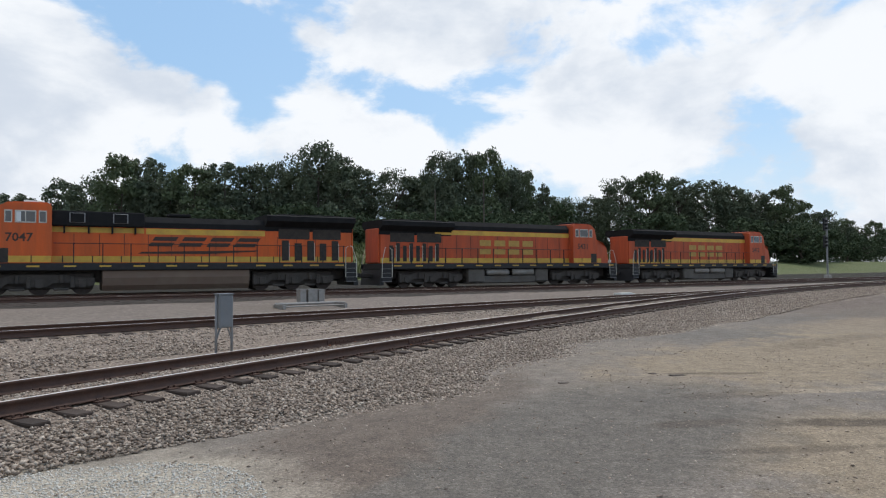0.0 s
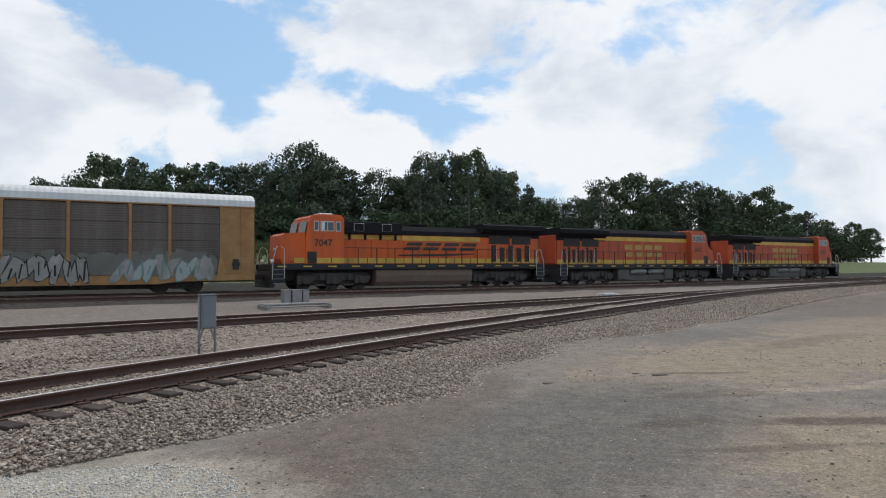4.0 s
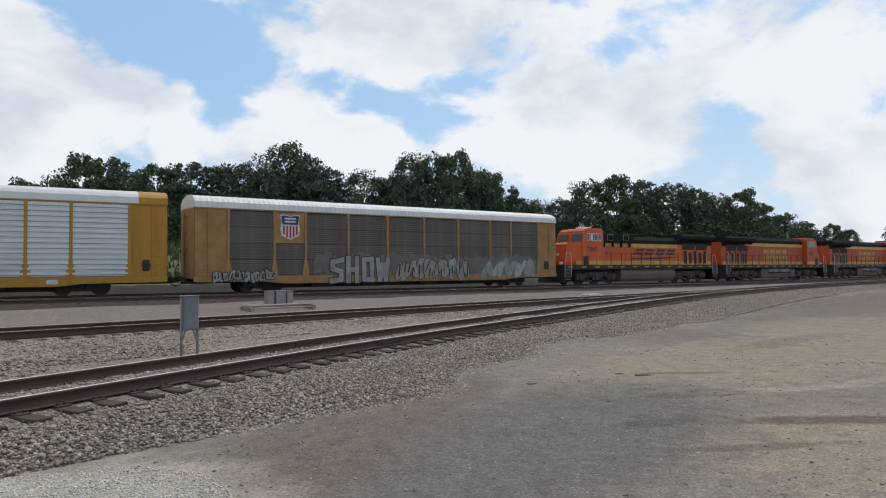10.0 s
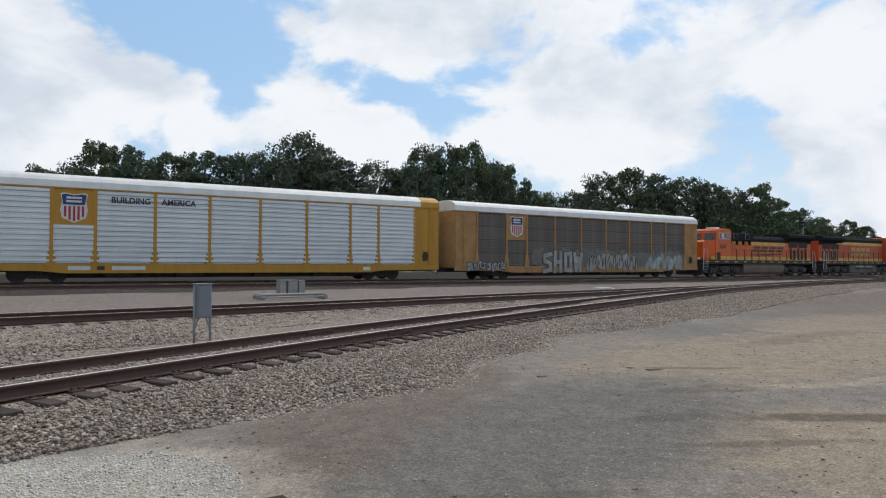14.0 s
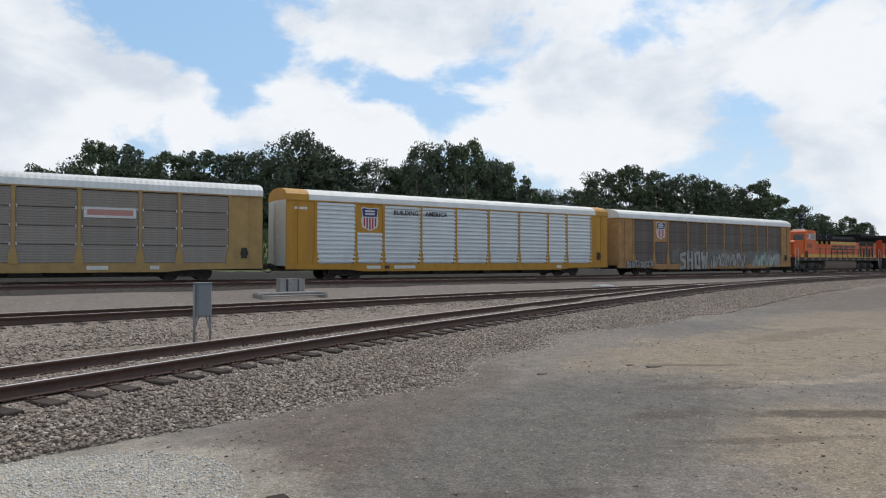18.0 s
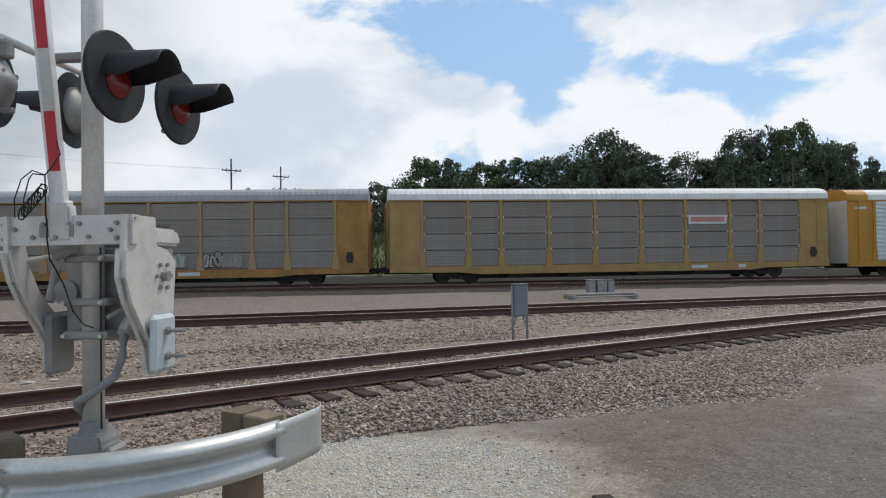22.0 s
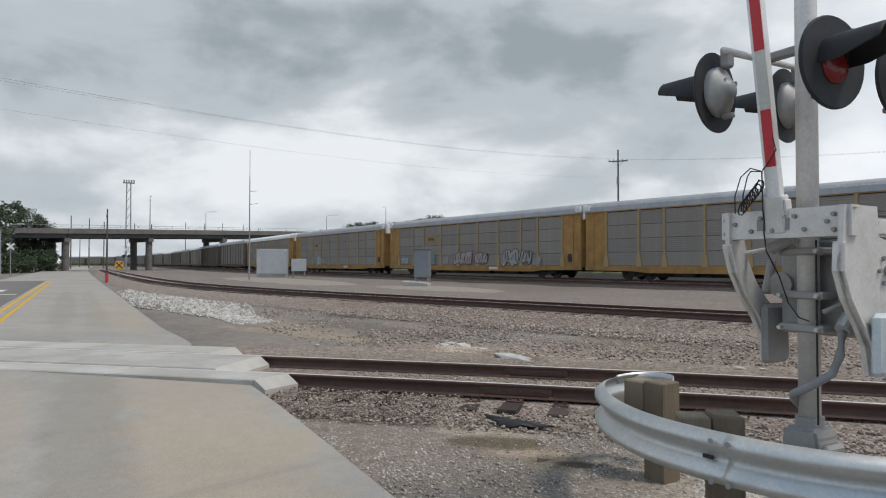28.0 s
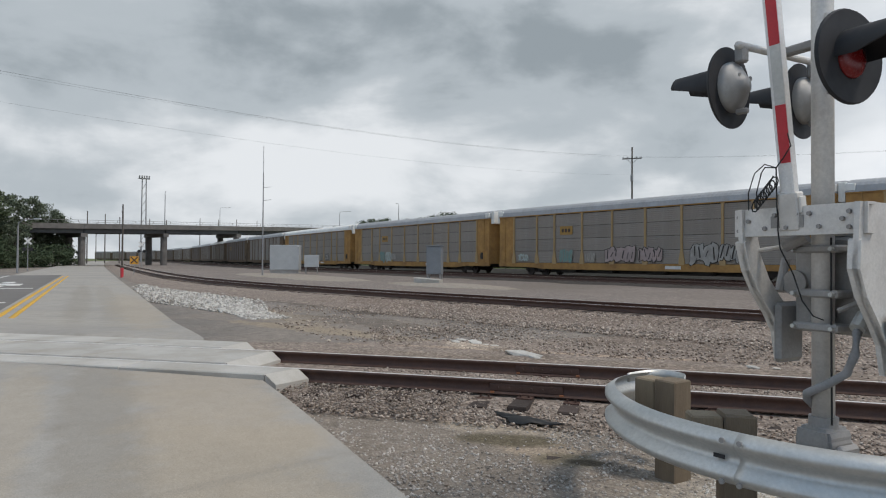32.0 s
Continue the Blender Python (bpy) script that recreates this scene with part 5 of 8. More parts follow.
def block_letters(car, text, x, z, w, h, fill, edge, seed, thick=0.24, name="graffiti"):
    """Sprayed block letters of thick strokes with a dark rim. A dot in the text stands for a form that cannot be read."""
    rnd = random.Random(seed)
    y = -HALF - 0.088
    cell = w / len(text)
    for k, ch in enumerate(text):
        lines = GLYPHS.get(ch)
        if lines is None:
            a, b, c = rnd.uniform(0, 0.3), rnd.uniform(0.3, 0.7), rnd.uniform(0.7, 1)
            lines = ([[(a, 0), (0, 0.9), (c, 1), (1, 0.1), (b, 0)], [(b, 0.3), (b, 0.7)]], [[(0, 0.9), (c, 0.7), (a, 0.2), (1, 0)], [(b, 0.5), (1, 0.9)]],
                     [[(0, 0.1), (b, 1), (c, 0.1)], [(a, 0.0), (1, 0.25)]], [[(c, 1), (0, 0.7), (0.1, 0.1), (1, 0.2), (c, 0.5)]])[(k + seed) % 4]
        inset, top = cell * 0.16, h * rnd.uniform(0.88, 1.0)
        t = cell * thick / 2
        rim, body = bmesh.new(), bmesh.new()
        n = 0
        for line in lines:
            pts = [(x + cell * k + inset + (cell - 2 * inset) * u, z + top * v) for u, v in line]
            for (ax, az), (bx, bz) in zip(pts, pts[1:]):
                L = math.hypot(bx - ax, bz - az)
                ux, uz = (bx - ax) / L, (bz - az) / L
                for target, g, y0 in ((rim, t + 0.045, y), (body, t, y - 0.008)):
                    e = g * 0.8
                    q = [(ax - ux * e - uz * g, az - uz * e + ux * g), (ax - ux * e + uz * g, az - uz * e - ux * g), (bx + ux * e + uz * g, bz + uz * e - ux * g), (bx + ux * e - uz * g, bz + uz * e + ux * g)]
                    prism(target, q, "y", y0 - 0.004 - 0.0006 * n, y0 - 0.0006 * n)
                n += 1
        ob = part(name, rim, edge, car)
        part("paint_fill", body, fill, ob)


V_TRAIN = 4.13
M_dulllogo = material("dull_ochre_plate", (0.36, 0.21, 0.05), 0.7, second=(0.28, 0.16, 0.045), scale=3)


def run(ob, middle, base):
    """Keys a vehicle along the main line: middle is where its middle stands at the start."""
    rows = []
    for t in [*range(0, 32, 2), 32]:
        s = middle + V_TRAIN * t
        a, b = MAIN.at(s - base / 2), MAIN.at(s + base / 2)
        h = math.degrees(math.atan2(b[1] - a[1], b[0] - a[0]))
        rows.append((t, pose((a[0] + b[0]) / 2, (a[1] + b[1]) / 2, RAIL_MAIN(s), 0, 0, h)))
    walk(ob, rows)


# ---- the cars, from the locomotives back
MOVERS = []
PITCH = 28.4
MIDDLES = [-42.7, -71.25, -99.8, -128.15, -155.7, -183.3, -211.9, -240.5]
car = autorack("autorack", "grimy brown and faded yellow autorack with white roof and sprayed graffiti", M_rustyyellow, M_brownpanel, M_whiteroof, "shielded")
spray(car, -6.5, 0.9, 18.0, 1.35, M_sprayhaze, M_sprayhaze, 77, slant=0.05, y=-HALF - 0.04)
block_letters(car, "SHOW", -5.6, 0.58, 4.35, 1.5, M_spraywhite, M_sprayblack, 1, 0.30)
for k in range(5):
    spray(car, -0.75 + 1.2 * k, 0.60 + 0.05 * (k % 2), 1.1, 1.3, M_spraywhite if k % 2 else M_spraygrey, M_sprayblack, 3 + k, slant=0.3)
for k in range(5):
    spray(car, 6.4 + 1.0 * k, 0.62 + 0.07 * (k % 3), 0.85, 1.2, M_spraypale if k % 2 else M_spraywhite, M_sprayteal, 13 + k, slant=0.45)
for k in range(4):
    spray(car, -12.6 + 0.9 * k, 0.62 + 0.08 * (k % 2), 0.8, 0.6, M_spraywhite, M_sprayblack, 33 + k)
MOVERS.append((car, MIDDLES[0]))
car = autorack("autorack", "clean yellow autorack with bright silver ribbed panels and white roof", M_freshyellow, M_silver, M_whiteroof, "silver", roof_ends=M_freshyellow)
part("slogan", words("BUILDING", 0.42, M_letterblack, "slogan", 0.004, 0.012), None, car, "black lettering", at=pose(-6.4, -HALF - 0.131, 4.15))
part("slogan", words("AMERICA", 0.42, M_letterblack, "slogan", 0.004, 0.012), None, car, "black lettering", at=pose(-3.95, -HALF - 0.131, 4.15))
for k, (a, w) in enumerate(((-8.3, 1.0), (-7.0, 0.35), (-6.3, 1.6))):
    part("unreadable_mark", boxed(a, a + w, -HALF - 0.058, -HALF - 0.052, 0.66, 0.86), M_letterwhite if k != 1 else M_under, car)
part("notice", boxed(-13.1, -12.3, -HALF - 0.045, -HALF - 0.034, 4.25, 4.4), M_letterwhite, car)
part("notice", boxed(8.0, 8.5, -HALF - 0.06, -HALF - 0.051, 0.62, 0.84), M_letterwhite, car)
MOVERS.append((car, MIDDLES[1]))
car = autorack("autorack", "dusty grey-panelled autorack with yellow posts, white roof and a red sign", M_yellow, M_greypanel, M_whiteroof, "grey")
part("sign_board", boxed(4.45, 6.9, -HALF - 0.05, -HALF - 0.034, 3.32, 3.86), M_letterwhite, car, "white board with a faded red band")
part("sign_band", boxed(4.6, 6.75, -HALF - 0.056, -HALF - 0.051, 3.45, 3.75), M_redstripe, car)
for a, w in ((4.6, 1.0), (7.6, 0.45)):
    part("unreadable_mark", boxed(a, a + w, -HALF - 0.06, -HALF - 0.052, 0.64, 0.84), M_letterwhite, car)
for a, b in zip(POSTS, POSTS[1:]):
    for k in (1, 2, 3):
        z = SILL_HI + 0.02 + k * (EAVE - SILL_HI - 0.14) / 4
        part("seam", boxed(a + 0.10, b - 0.10, -HALF - 0.022, -HALF - 0.014, z - 0.03, z + 0.005), M_under, car)
        for x in (a + 0.11, b - 0.17):
            part("panel_clip", boxed(x, x + 0.06, -HALF - 0.06, -HALF - 0.023, z - 0.07, z + 0.06), M_letterwhite, car)
MOVERS.append((car, MIDDLES[2]))


def tag_marks(car, spec, seed):
    for k, (x, z, w, h, c) in enumerate(spec):
        spray(car, x, z, w, h, {"w": M_spraywhite, "g": M_spraygrey, "t": M_sprayteal, "p": M_spraypale, "k": M_spraypink}[c], M_under if c in "wk" else M_greypanel, seed + k, slant=0.1)


def logo_plate(car, x, z, w, mat):
    part("logo_plate", boxed(x, x + w, -HALF - 0.05, -HALF - 0.032, z, z + w * 0.5), M_dulllogo, car, "yellow plate with a dark emblem")
    for k in range(3):
        part("emblem_bar", boxed(x + w * (0.14 + 0.25 * k), x + w * (0.32 + 0.25 * k), -HALF - 0.056, -HALF - 0.0505, z + w * 0.15, z + w * 0.35), mat, car)


MARKS = {3: [(1.3, 1.05, 2.2, 0.75, "p"), (4.4, 1.05, 1.0, 0.8, "w"), (5.4, 1.1, 1.1, 0.75, "g")],
         5: [(-6.5, 1.05, 1.3, 0.95, "t"), (-11.2, 1.1, 1.2, 0.6, "p"), (-3.9, 1.1, 0.9, 0.7, "g"), (-2.0, 1.05, 2.6, 1.1, "k"), (0.9, 1.1, 1.9, 1.0, "k"), (4.9, 1.05, 1.9, 1.25, "w"), (6.9, 1.15, 1.5, 1.1, "w"), (8.6, 1.05, 0.8, 0.6, "g")],
         6: [(-6.9, 1.0, 1.1, 1.1, "t"), (-5.6, 1.0, 1.3, 1.0, "p"), (-4.2, 1.1, 1.0, 0.8, "g")],
         7: [(2.0, 1.05, 1.5, 0.8, "g"), (5.0, 1.05, 1.2, 0.8, "w")]}
PLAIN = "weathered grey-panelled autorack with faded yellow posts and grey roof"
for k in range(3, 22):
    white = k in (7, 10, 13, 16, 19)
    dark = k in (9, 12, 15)
    frame_mat = M_dullyellow if k < 8 else M_sootyframe
    car = autorack("autorack", PLAIN if not white else "weathered grey-panelled autorack with faded yellow posts and white roof", frame_mat,
                   M_brownpanel if dark else M_greypanel, M_whiteroof if white else M_greyroof, "grey", near_detail=k < 8, plates=k > 3)
    if k in MARKS:
        tag_marks(car, MARKS[k], 50 + 9 * k)
    if k in (3, 5, 6, 9):
        logo_plate(car, -6.5, 3.15, 1.3, M_letterdark)
    if k < 8:
        part("unreadable_mark", boxed(3.0, 4.2, -HALF - 0.06, -HALF - 0.052, 0.64, 0.84), M_letterwhite, car)
    MOVERS.append((car, MIDDLES[k] if k < 8 else MIDDLES[7] - (k - 7) * PITCH))


# ---- locomotives
def loco_truck(parent, x, mat):
    fk = "loco_frame" + mat.name
    if fk not in _cache:
        bm = bmesh.new()
        out = [(-2.45, 0.52), (-2.45, 0.86), (-1.5, 0.90), (-1.2, 1.02), (1.2, 1.02), (1.5, 0.90), (2.45, 0.86), (2.45, 0.52), (2.2, 0.42), (1.6, 0.42), (1.35, 0.62), (0.6, 0.62), (0.3, 0.42), (-0.3, 0.42), (-0.6, 0.62), (-1.35, 0.62), (-1.6, 0.42), (-2.2, 0.42)]
        prism(bm, out, "y", -1.16, -1.0)
        for k in (-1.9, 0.0, 1.9):
            rod(bm, (k, -1.26, 0.56), (k, -1.12, 0.56), 0.19, 12)
            box(bm, k - 0.2, k + 0.2, -1.2, -1.1, 0.40, 0.80, 0.03)
            box(bm, k - 0.55, k - 0.35, -1.24, -1.12, 0.35, 0.95, 0.04)
        for k in (-0.95, 0.95):
            rod(bm, (k, -1.22, 0.62), (k, -1.22, 1.0), 0.11, 10)
            box(bm, k - 0.34, k + 0.34, -1.22, -1.14, 0.24, 0.36, 0.03)
        _cache[fk] = finish(bm, "side_frame", mat)
        bm = bmesh.new()
        wheelset(bm, 0.0, 0.53)
        _cache["loco_wheels"] = finish(bm, "wheelset", M_wheel)
        _cache["loco_bolster"] = finish(boxed(-2.4, 2.4, -0.95, 0.95, 0.30, 1.10, 0.05), "truck", M_under)
    tr = part("truck", _cache["loco_bolster"], None, parent, at=pose(x, 0, 0))
    part("side_frame", _cache[fk], None, tr)
    part("side_frame", _cache[fk], None, tr, at=pose(0, 0, 0, 0, 0, 180))
    for k in (-1.9, 0.0, 1.9):
        part("wheelset", _cache["loco_wheels"], None, tr, at=pose(k, 0, 0))


M_reservoir = material("pale_reservoir_steel", (0.34, 0.325, 0.30), 0.65, second=(0.26, 0.245, 0.225), scale=2, dirt=(0.15, 0.12, 0.1), dirt_amount=0.5)
M_oldtruck = material("pale_dusty_truck_casting", (0.085, 0.075, 0.066), 0.85, second=(0.06, 0.053, 0.047), scale=3, dirt=(0.06, 0.05, 0.045), dirt_amount=0.6)
# Pale colour stands for bright sky showing through the cab window.
M_palepane = material("sky_bright_pane", (0.62, 0.65, 0.66), 0.2, second=(0.55, 0.58, 0.6), scale=2, spec=0.8)
M_locotruck = material("dusty_grey_truck_casting", (0.055, 0.048, 0.042), 0.8, second=(0.09, 0.078, 0.068), scale=3, dirt=(0.04, 0.035, 0.03), dirt_amount=0.6)


def locomotive(label, paint, number, dark_letters, tank_mat, modern):
    """Six-axle road locomotive, cab towards +x; z = 0 is the top of the rail."""
    lo = thing("locomotive", label, "locomotive", "locomotives of the train")
    L = 11.3
    X = lambda u: L - u
    bm = bmesh.new()
    box(bm, -10.4, 10.4, -1.46, 1.46, 1.24, 1.62, 0.02)
    box(bm, -10.5, 10.5, -1.50, -1.465, 1.28, 1.60)
    box(bm, -10.5, 10.5, 1.465, 1.50, 1.28, 1.60)
    part("walkway_frame", bm, M_black, lo)
    for sgn in (-1, 1):
        for x in np.arange(-9.6, 9.7, 1.6):
            part("sill_reflector", boxed(x, x + 0.55, *sorted((sgn * 1.503, sgn * 1.512)), 1.42, 1.50), M_stripe, lo)
    part("underframe", boxed(-9.9, 9.9, -0.62, 0.62, 0.62, 1.239), M_under, lo)
    # long hood
    ht = 3.50 if modern else 3.90
    hood = part("hood", prism(bmesh.new(), [(-0.98, 1.62), (0.98, 1.62), (0.98, ht), (-0.98, ht)], "x", X(21.6), X(5.3)), paint, lo)
    part("hood_roof", prism(bmesh.new(), [(-0.985, ht + 0.004), (0.985, ht + 0.004), (0.985, ht + 0.3), (0.7, ht + 0.62), (-0.7, ht + 0.62), (-0.985, ht + 0.3)], "x", X(16.2), X(5.35)), M_lococap, lo)
    for sgn in (-1, 1):
        part("stripe", boxed(X(21.6), X(5.3), *sorted((sgn * 0.984, sgn * 0.992)), 1.66, 1.98), M_stripe, hood)
        part("stripe", boxed(X(16.2) if modern else X(17.5), X(9.8 if modern else 5.3), *sorted((sgn * 0.984, sgn * 0.992)), ht - 0.34, ht - 0.03), M_stripe, hood)
        for u in np.arange(3.2, 21.4, 1.35):
            yy = 1.4985 if u < 5.4 else 0.9985
            part("stripe_divider", boxed(X(u) - 0.025, X(u) + 0.025, *sorted((sgn * yy, sgn * (yy + 0.006))), 1.64, 2.0), M_under, hood)
        for u in np.arange(6.4, 21.0, 1.17):
            part("door_seam", boxed(X(u) - 0.012, X(u) + 0.012, *sorted((sgn * 0.9925, sgn * 0.998)), 2.0, ht - 0.36), M_letterdark, hood)
        if modern:
            part("blower_box", boxed(X(9.7), X(5.32), *sorted((sgn * 0.99, sgn * 1.25)), 3.52, 4.28, 0.04), M_lococap, lo)
            part("blower_band", boxed(X(9.7), X(5.32), *sorted((sgn * 0.984, sgn * 0.992)), 3.20, 3.47), M_stripe, hood)
            for u in (6.9, 8.9):
                f = part("vent_frame", boxed(X(u), X(u) + 0.72, *sorted((sgn * 1.252, sgn * 1.30)), 3.68, 4.18, 0.02), M_conduit, lo)
                part("vent", boxed(X(u) + 0.05, X(u) + 0.67, *sorted((sgn * 1.302, sgn * 1.306)), 3.70, 4.16), M_lococap, f)
            for k in range(4):
                part("louvre_post", boxed(X(6.0 + 1.1 * k), X(6.0 + 1.1 * k) + 0.08, *sorted((sgn * 0.993, sgn * 1.2)), 3.14, 3.519), M_lococap, lo)
    # radiator section with flared wings
    wing = [(-0.983, 3.48), (0.983, 3.48), (0.983, 3.72), (1.5, 4.05), (1.5, 4.34), (1.32, 4.42), (-1.32, 4.42), (-1.5, 4.34), (-1.5, 4.05), (-0.983, 3.72)]
    part("radiator_hood", prism(bmesh.new(), wing, "x", X(21.7), X(16.2)), M_lococap, lo)
    part("end_cap", boxed(X(21.75), X(21.62), -0.95, 0.95, 1.64, 3.9, 0.05), paint, lo)
    for sgn in (-1, 1):
        for a, b in ((17.0, 18.9), (19.1, 20.9)):
            part("radiator_grille", boxed(X(b), X(a), *sorted((sgn * 0.985, sgn * 1.01)), 3.02, 3.62), M_under, lo)
        for k in range(5 if modern else 8):
            w, p = (0.42, 0.78) if modern else (0.26, 0.5)
            u = 17.2 + p * k
            g = part("air_grille", boxed(X(u + w), X(u), *sorted((sgn * 0.993, sgn * 1.02)), 1.75, 2.95 - 0.16 * (k % 2)), M_under, lo)
            if k % 2 == 0:
                part("grille_edge", boxed(X(u + w) - 0.03, X(u + w), *sorted((sgn * 0.993, sgn * 1.03)), 1.75, 2.8), M_handrail, g)
    # roof details
    part("exhaust_outlet", boxed(X(12.2), X(11.0), -0.35, 0.35, 4.2, 4.36, 0.04), M_lococap, lo)
    part("roof_hatch", boxed(X(20.8), X(17.0), -1.1, 1.1, 4.42, 4.50, 0.03), M_lococap, lo)
    # cab
    cabp = [(X(2.9), 1.62), (X(2.9), 3.15), (X(3.15), 4.35), (X(3.35), 4.55), (X(3.7), 4.64), (X(5.3), 4.64), (X(5.42), 4.55), (X(5.42), 1.62)]
    bm = prism(bmesh.new(), cabp, "y", -1.49, 1.49)
    bmesh.ops.bevel(bm, geom=[e for e in bm.edges if all(v.co.z > 4.3 for v in e.verts)], offset=0.10, segments=2, affect="EDGES")
    cab = part("cab", bm, paint, lo)
    part("cab_roof_vent", boxed(X(5.1), X(4.2), -0.5, 0.5, 4.63, 4.80, 0.05), M_letterwhite if modern else M_lococap, cab)
    for sgn in (-1, 1):
        for a, b in ((3.42, 3.75), (3.85, 4.75), (4.85, 5.2)):
            fr = part("side_window", boxed(X(b), X(a), *sorted((sgn * 1.491, sgn * 1.505)), 3.60, 4.22, 0.01), M_handrail, cab)
            part("pane", boxed(X(b) + 0.05, X(a) - 0.05, *sorted((sgn * 1.506, sgn * 1.511)), 3.66, 4.16), M_glass, fr)
            if modern and b == 4.75:
                part("sliding_pane", boxed(X(3.85) - 0.26, X(3.85) - 0.06, *sorted((sgn * 1.5115, sgn * 1.516)), 3.67, 4.15), M_palepane, fr)
                part("sash_bar", boxed(X(4.32), X(4.28), *sorted((sgn * 1.5115, sgn * 1.52)), 3.64, 4.18), M_handrail, fr)
        me = words(number, 0.58, M_letterdark, "cab_number", 0.003, 0.012)
        if sgn < 0:
            part("cab_number", me, None, cab, "dark cab number", at=pose(X(5.0), -1.493, 2.70))
        else:
            part("cab_number", me, None, cab, "dark cab number", at=pose(X(3.45), 1.493, 2.70, 0, 0, 180))
        part("stripe", boxed(X(5.4), X(2.95), *sorted((sgn * 1.491, sgn * 1.498)), 1.66, 1.98), M_stripe, cab)
        part("step_well", boxed(X(3.6), X(3.0), *sorted((sgn * 1.492, sgn * 1.503)), 1.64, 2.35), M_under, cab)
    for y in (-0.78, 0.78):
        part("windscreen", boxed(-0.005, 0.012, -0.55, 0.55, -0.35, 0.35, 0.01), M_glass, cab, at=pose(X(2.99), y, 3.84, 0, -12, 0))
    # nose
    out = [(X(1.6), 1.62), (X(1.5), 1.9), (X(1.56), 3.32), (X(1.8), 3.46), (X(2.9), 3.52), (X(2.9), 1.62)] if modern else [(X(1.15), 1.62), (X(1.05), 1.9), (X(1.25), 2.85), (X(2.0), 3.25), (X(2.9), 3.55), (X(2.9), 1.62)]
    bm = prism(bmesh.new(), out, "y", -1.4 if modern else -1.18, 1.4 if modern else 1.18)
    for v in bm.verts:
        if v.co.x > X(1.85 if modern else 1.6):
            v.co.y *= 0.72
    nose = part("nose", bm, paint, lo)
    for y in (-0.13, 0.13):
        part("headlight", rod(bmesh.new(), (X(1.7 if modern else 1.22), y, 2.5), (X(1.48 if modern else 1.10), y, 2.5), 0.10, 12), M_headlamp, nose)
    for y in (-0.9, 0.9):
        part("ditch_light", rod(bmesh.new(), (X(1.1), y, 1.78), (X(0.92), y, 1.78), 0.12, 12), M_headlamp, lo)
    part("nose_stripe", boxed(X(2.85), X(2.2), -1.42 if modern else -1.195, -1.402 if modern else -1.183, 1.66, 1.98), M_stripe, nose)
    part("nose_stripe", boxed(X(2.85), X(2.2), 1.402 if modern else 1.183, 1.42 if modern else 1.195, 1.66, 1.98), M_stripe, nose)
    # lettering stands as plain blocks
    for sgn in (-1, 1):
        mat = M_letterdark if dark_letters else M_lettergold
        for k in range(4):
            u0 = (9.9 if dark_letters else 9.0) + (1.5 if dark_letters else 1.28) * k
            if sgn > 0 or dark_letters:
                u0 = u0 if sgn < 0 else u0
            w, h, z = (1.2, 0.52, 2.52) if dark_letters else (0.98, 1.0, 2.25)
            lean = 0.35 if dark_letters else 0.0
            x0 = X(u0 + w)
            out = [(x0, z), (x0 + w, z), (x0 + w + lean * (-sgn), z + h), (x0 + lean * (-sgn), z + h)]
            bm = bmesh.new()
            for q0, q1 in ((0.0, 0.4), (0.58, 1.0)):
                lx = lean * (-sgn)
                prism(bm, [(x0 + lx * q0, z + h * q0), (x0 + w + lx * q0, z + h * q0), (x0 + w + lx * q1, z + h * q1), (x0 + lx * q1, z + h * q1)], "y", *sorted((sgn * 0.999, sgn * 1.004)))
            part("letter_block", bm, mat, hood)
        if dark_letters:
            out = [(X(15.8), 2.34), (X(9.6), 2.22), (X(9.4), 2.12), (X(13.0), 2.12), (X(15.6), 2.26)]
            part("swoosh", prism(bmesh.new(), out, "y", *sorted((sgn * 0.999, sgn * 1.004))), mat, hood)
    # tank, trucks, couplers
    if modern:
        out = [(-1.35, 0.45), (-1.15, 0.18), (1.15, 0.18), (1.35, 0.45), (1.42, 0.85), (1.35, 1.22), (-1.35, 1.22), (-1.42, 0.85)]
        part("fuel_tank", prism(bmesh.new(), out, "x", X(15.2), X(7.7)), tank_mat, lo)
    else:
        part("fuel_tank", boxed(X(15.0), X(7.8), -1.2, 1.2, 0.2, 0.75, 0.08), tank_mat, lo)
        for a, b in ((7.8, 9.0), (13.6, 15.0)):
            part("tank_side", boxed(X(b), X(a), -1.3, 1.3, 0.3, 1.22, 0.06), tank_mat, lo)
        for sgn in (-1, 1):
            for u in (9.2, 11.5):
                part("air_reservoir", rod(bmesh.new(), (X(u), sgn * 1.15, 1.0), (X(u + 1.9), sgn * 1.15, 1.0), 0.22, 14), M_reservoir, lo, smooth=True)
    for u in (4.9, 17.9):
        loco_truck(lo, X(u), M_locotruck if modern else M_oldtruck)
    for e in (-1, 1):
        part("coupler", boxed(*sorted((e * 10.4, e * 11.3)), -0.16, 0.16, 0.70, 0.98, 0.04), M_under, lo)
        part("pilot", prism(bmesh.new(), [(e * 10.2, 1.23), (e * 10.45, 1.22), (e * 10.6, 0.22), (e * 10.3, 0.22)], "y", -1.4, 1.4), M_black, lo)
        for sgn in (-1, 1):
            st = part("steps", boxed(*sorted((e * 9.75, e * 10.42)), *sorted((sgn * 1.40, sgn * 1.48)), 0.45, 1.32), M_black, lo)
            for k in range(4):
                part("tread", boxed(*sorted((e * 9.75, e * 10.42)), *sorted((sgn * 1.2, sgn * 1.52)), 0.45 + 0.27 * k, 0.475 + 0.27 * k), M_conduit, st)
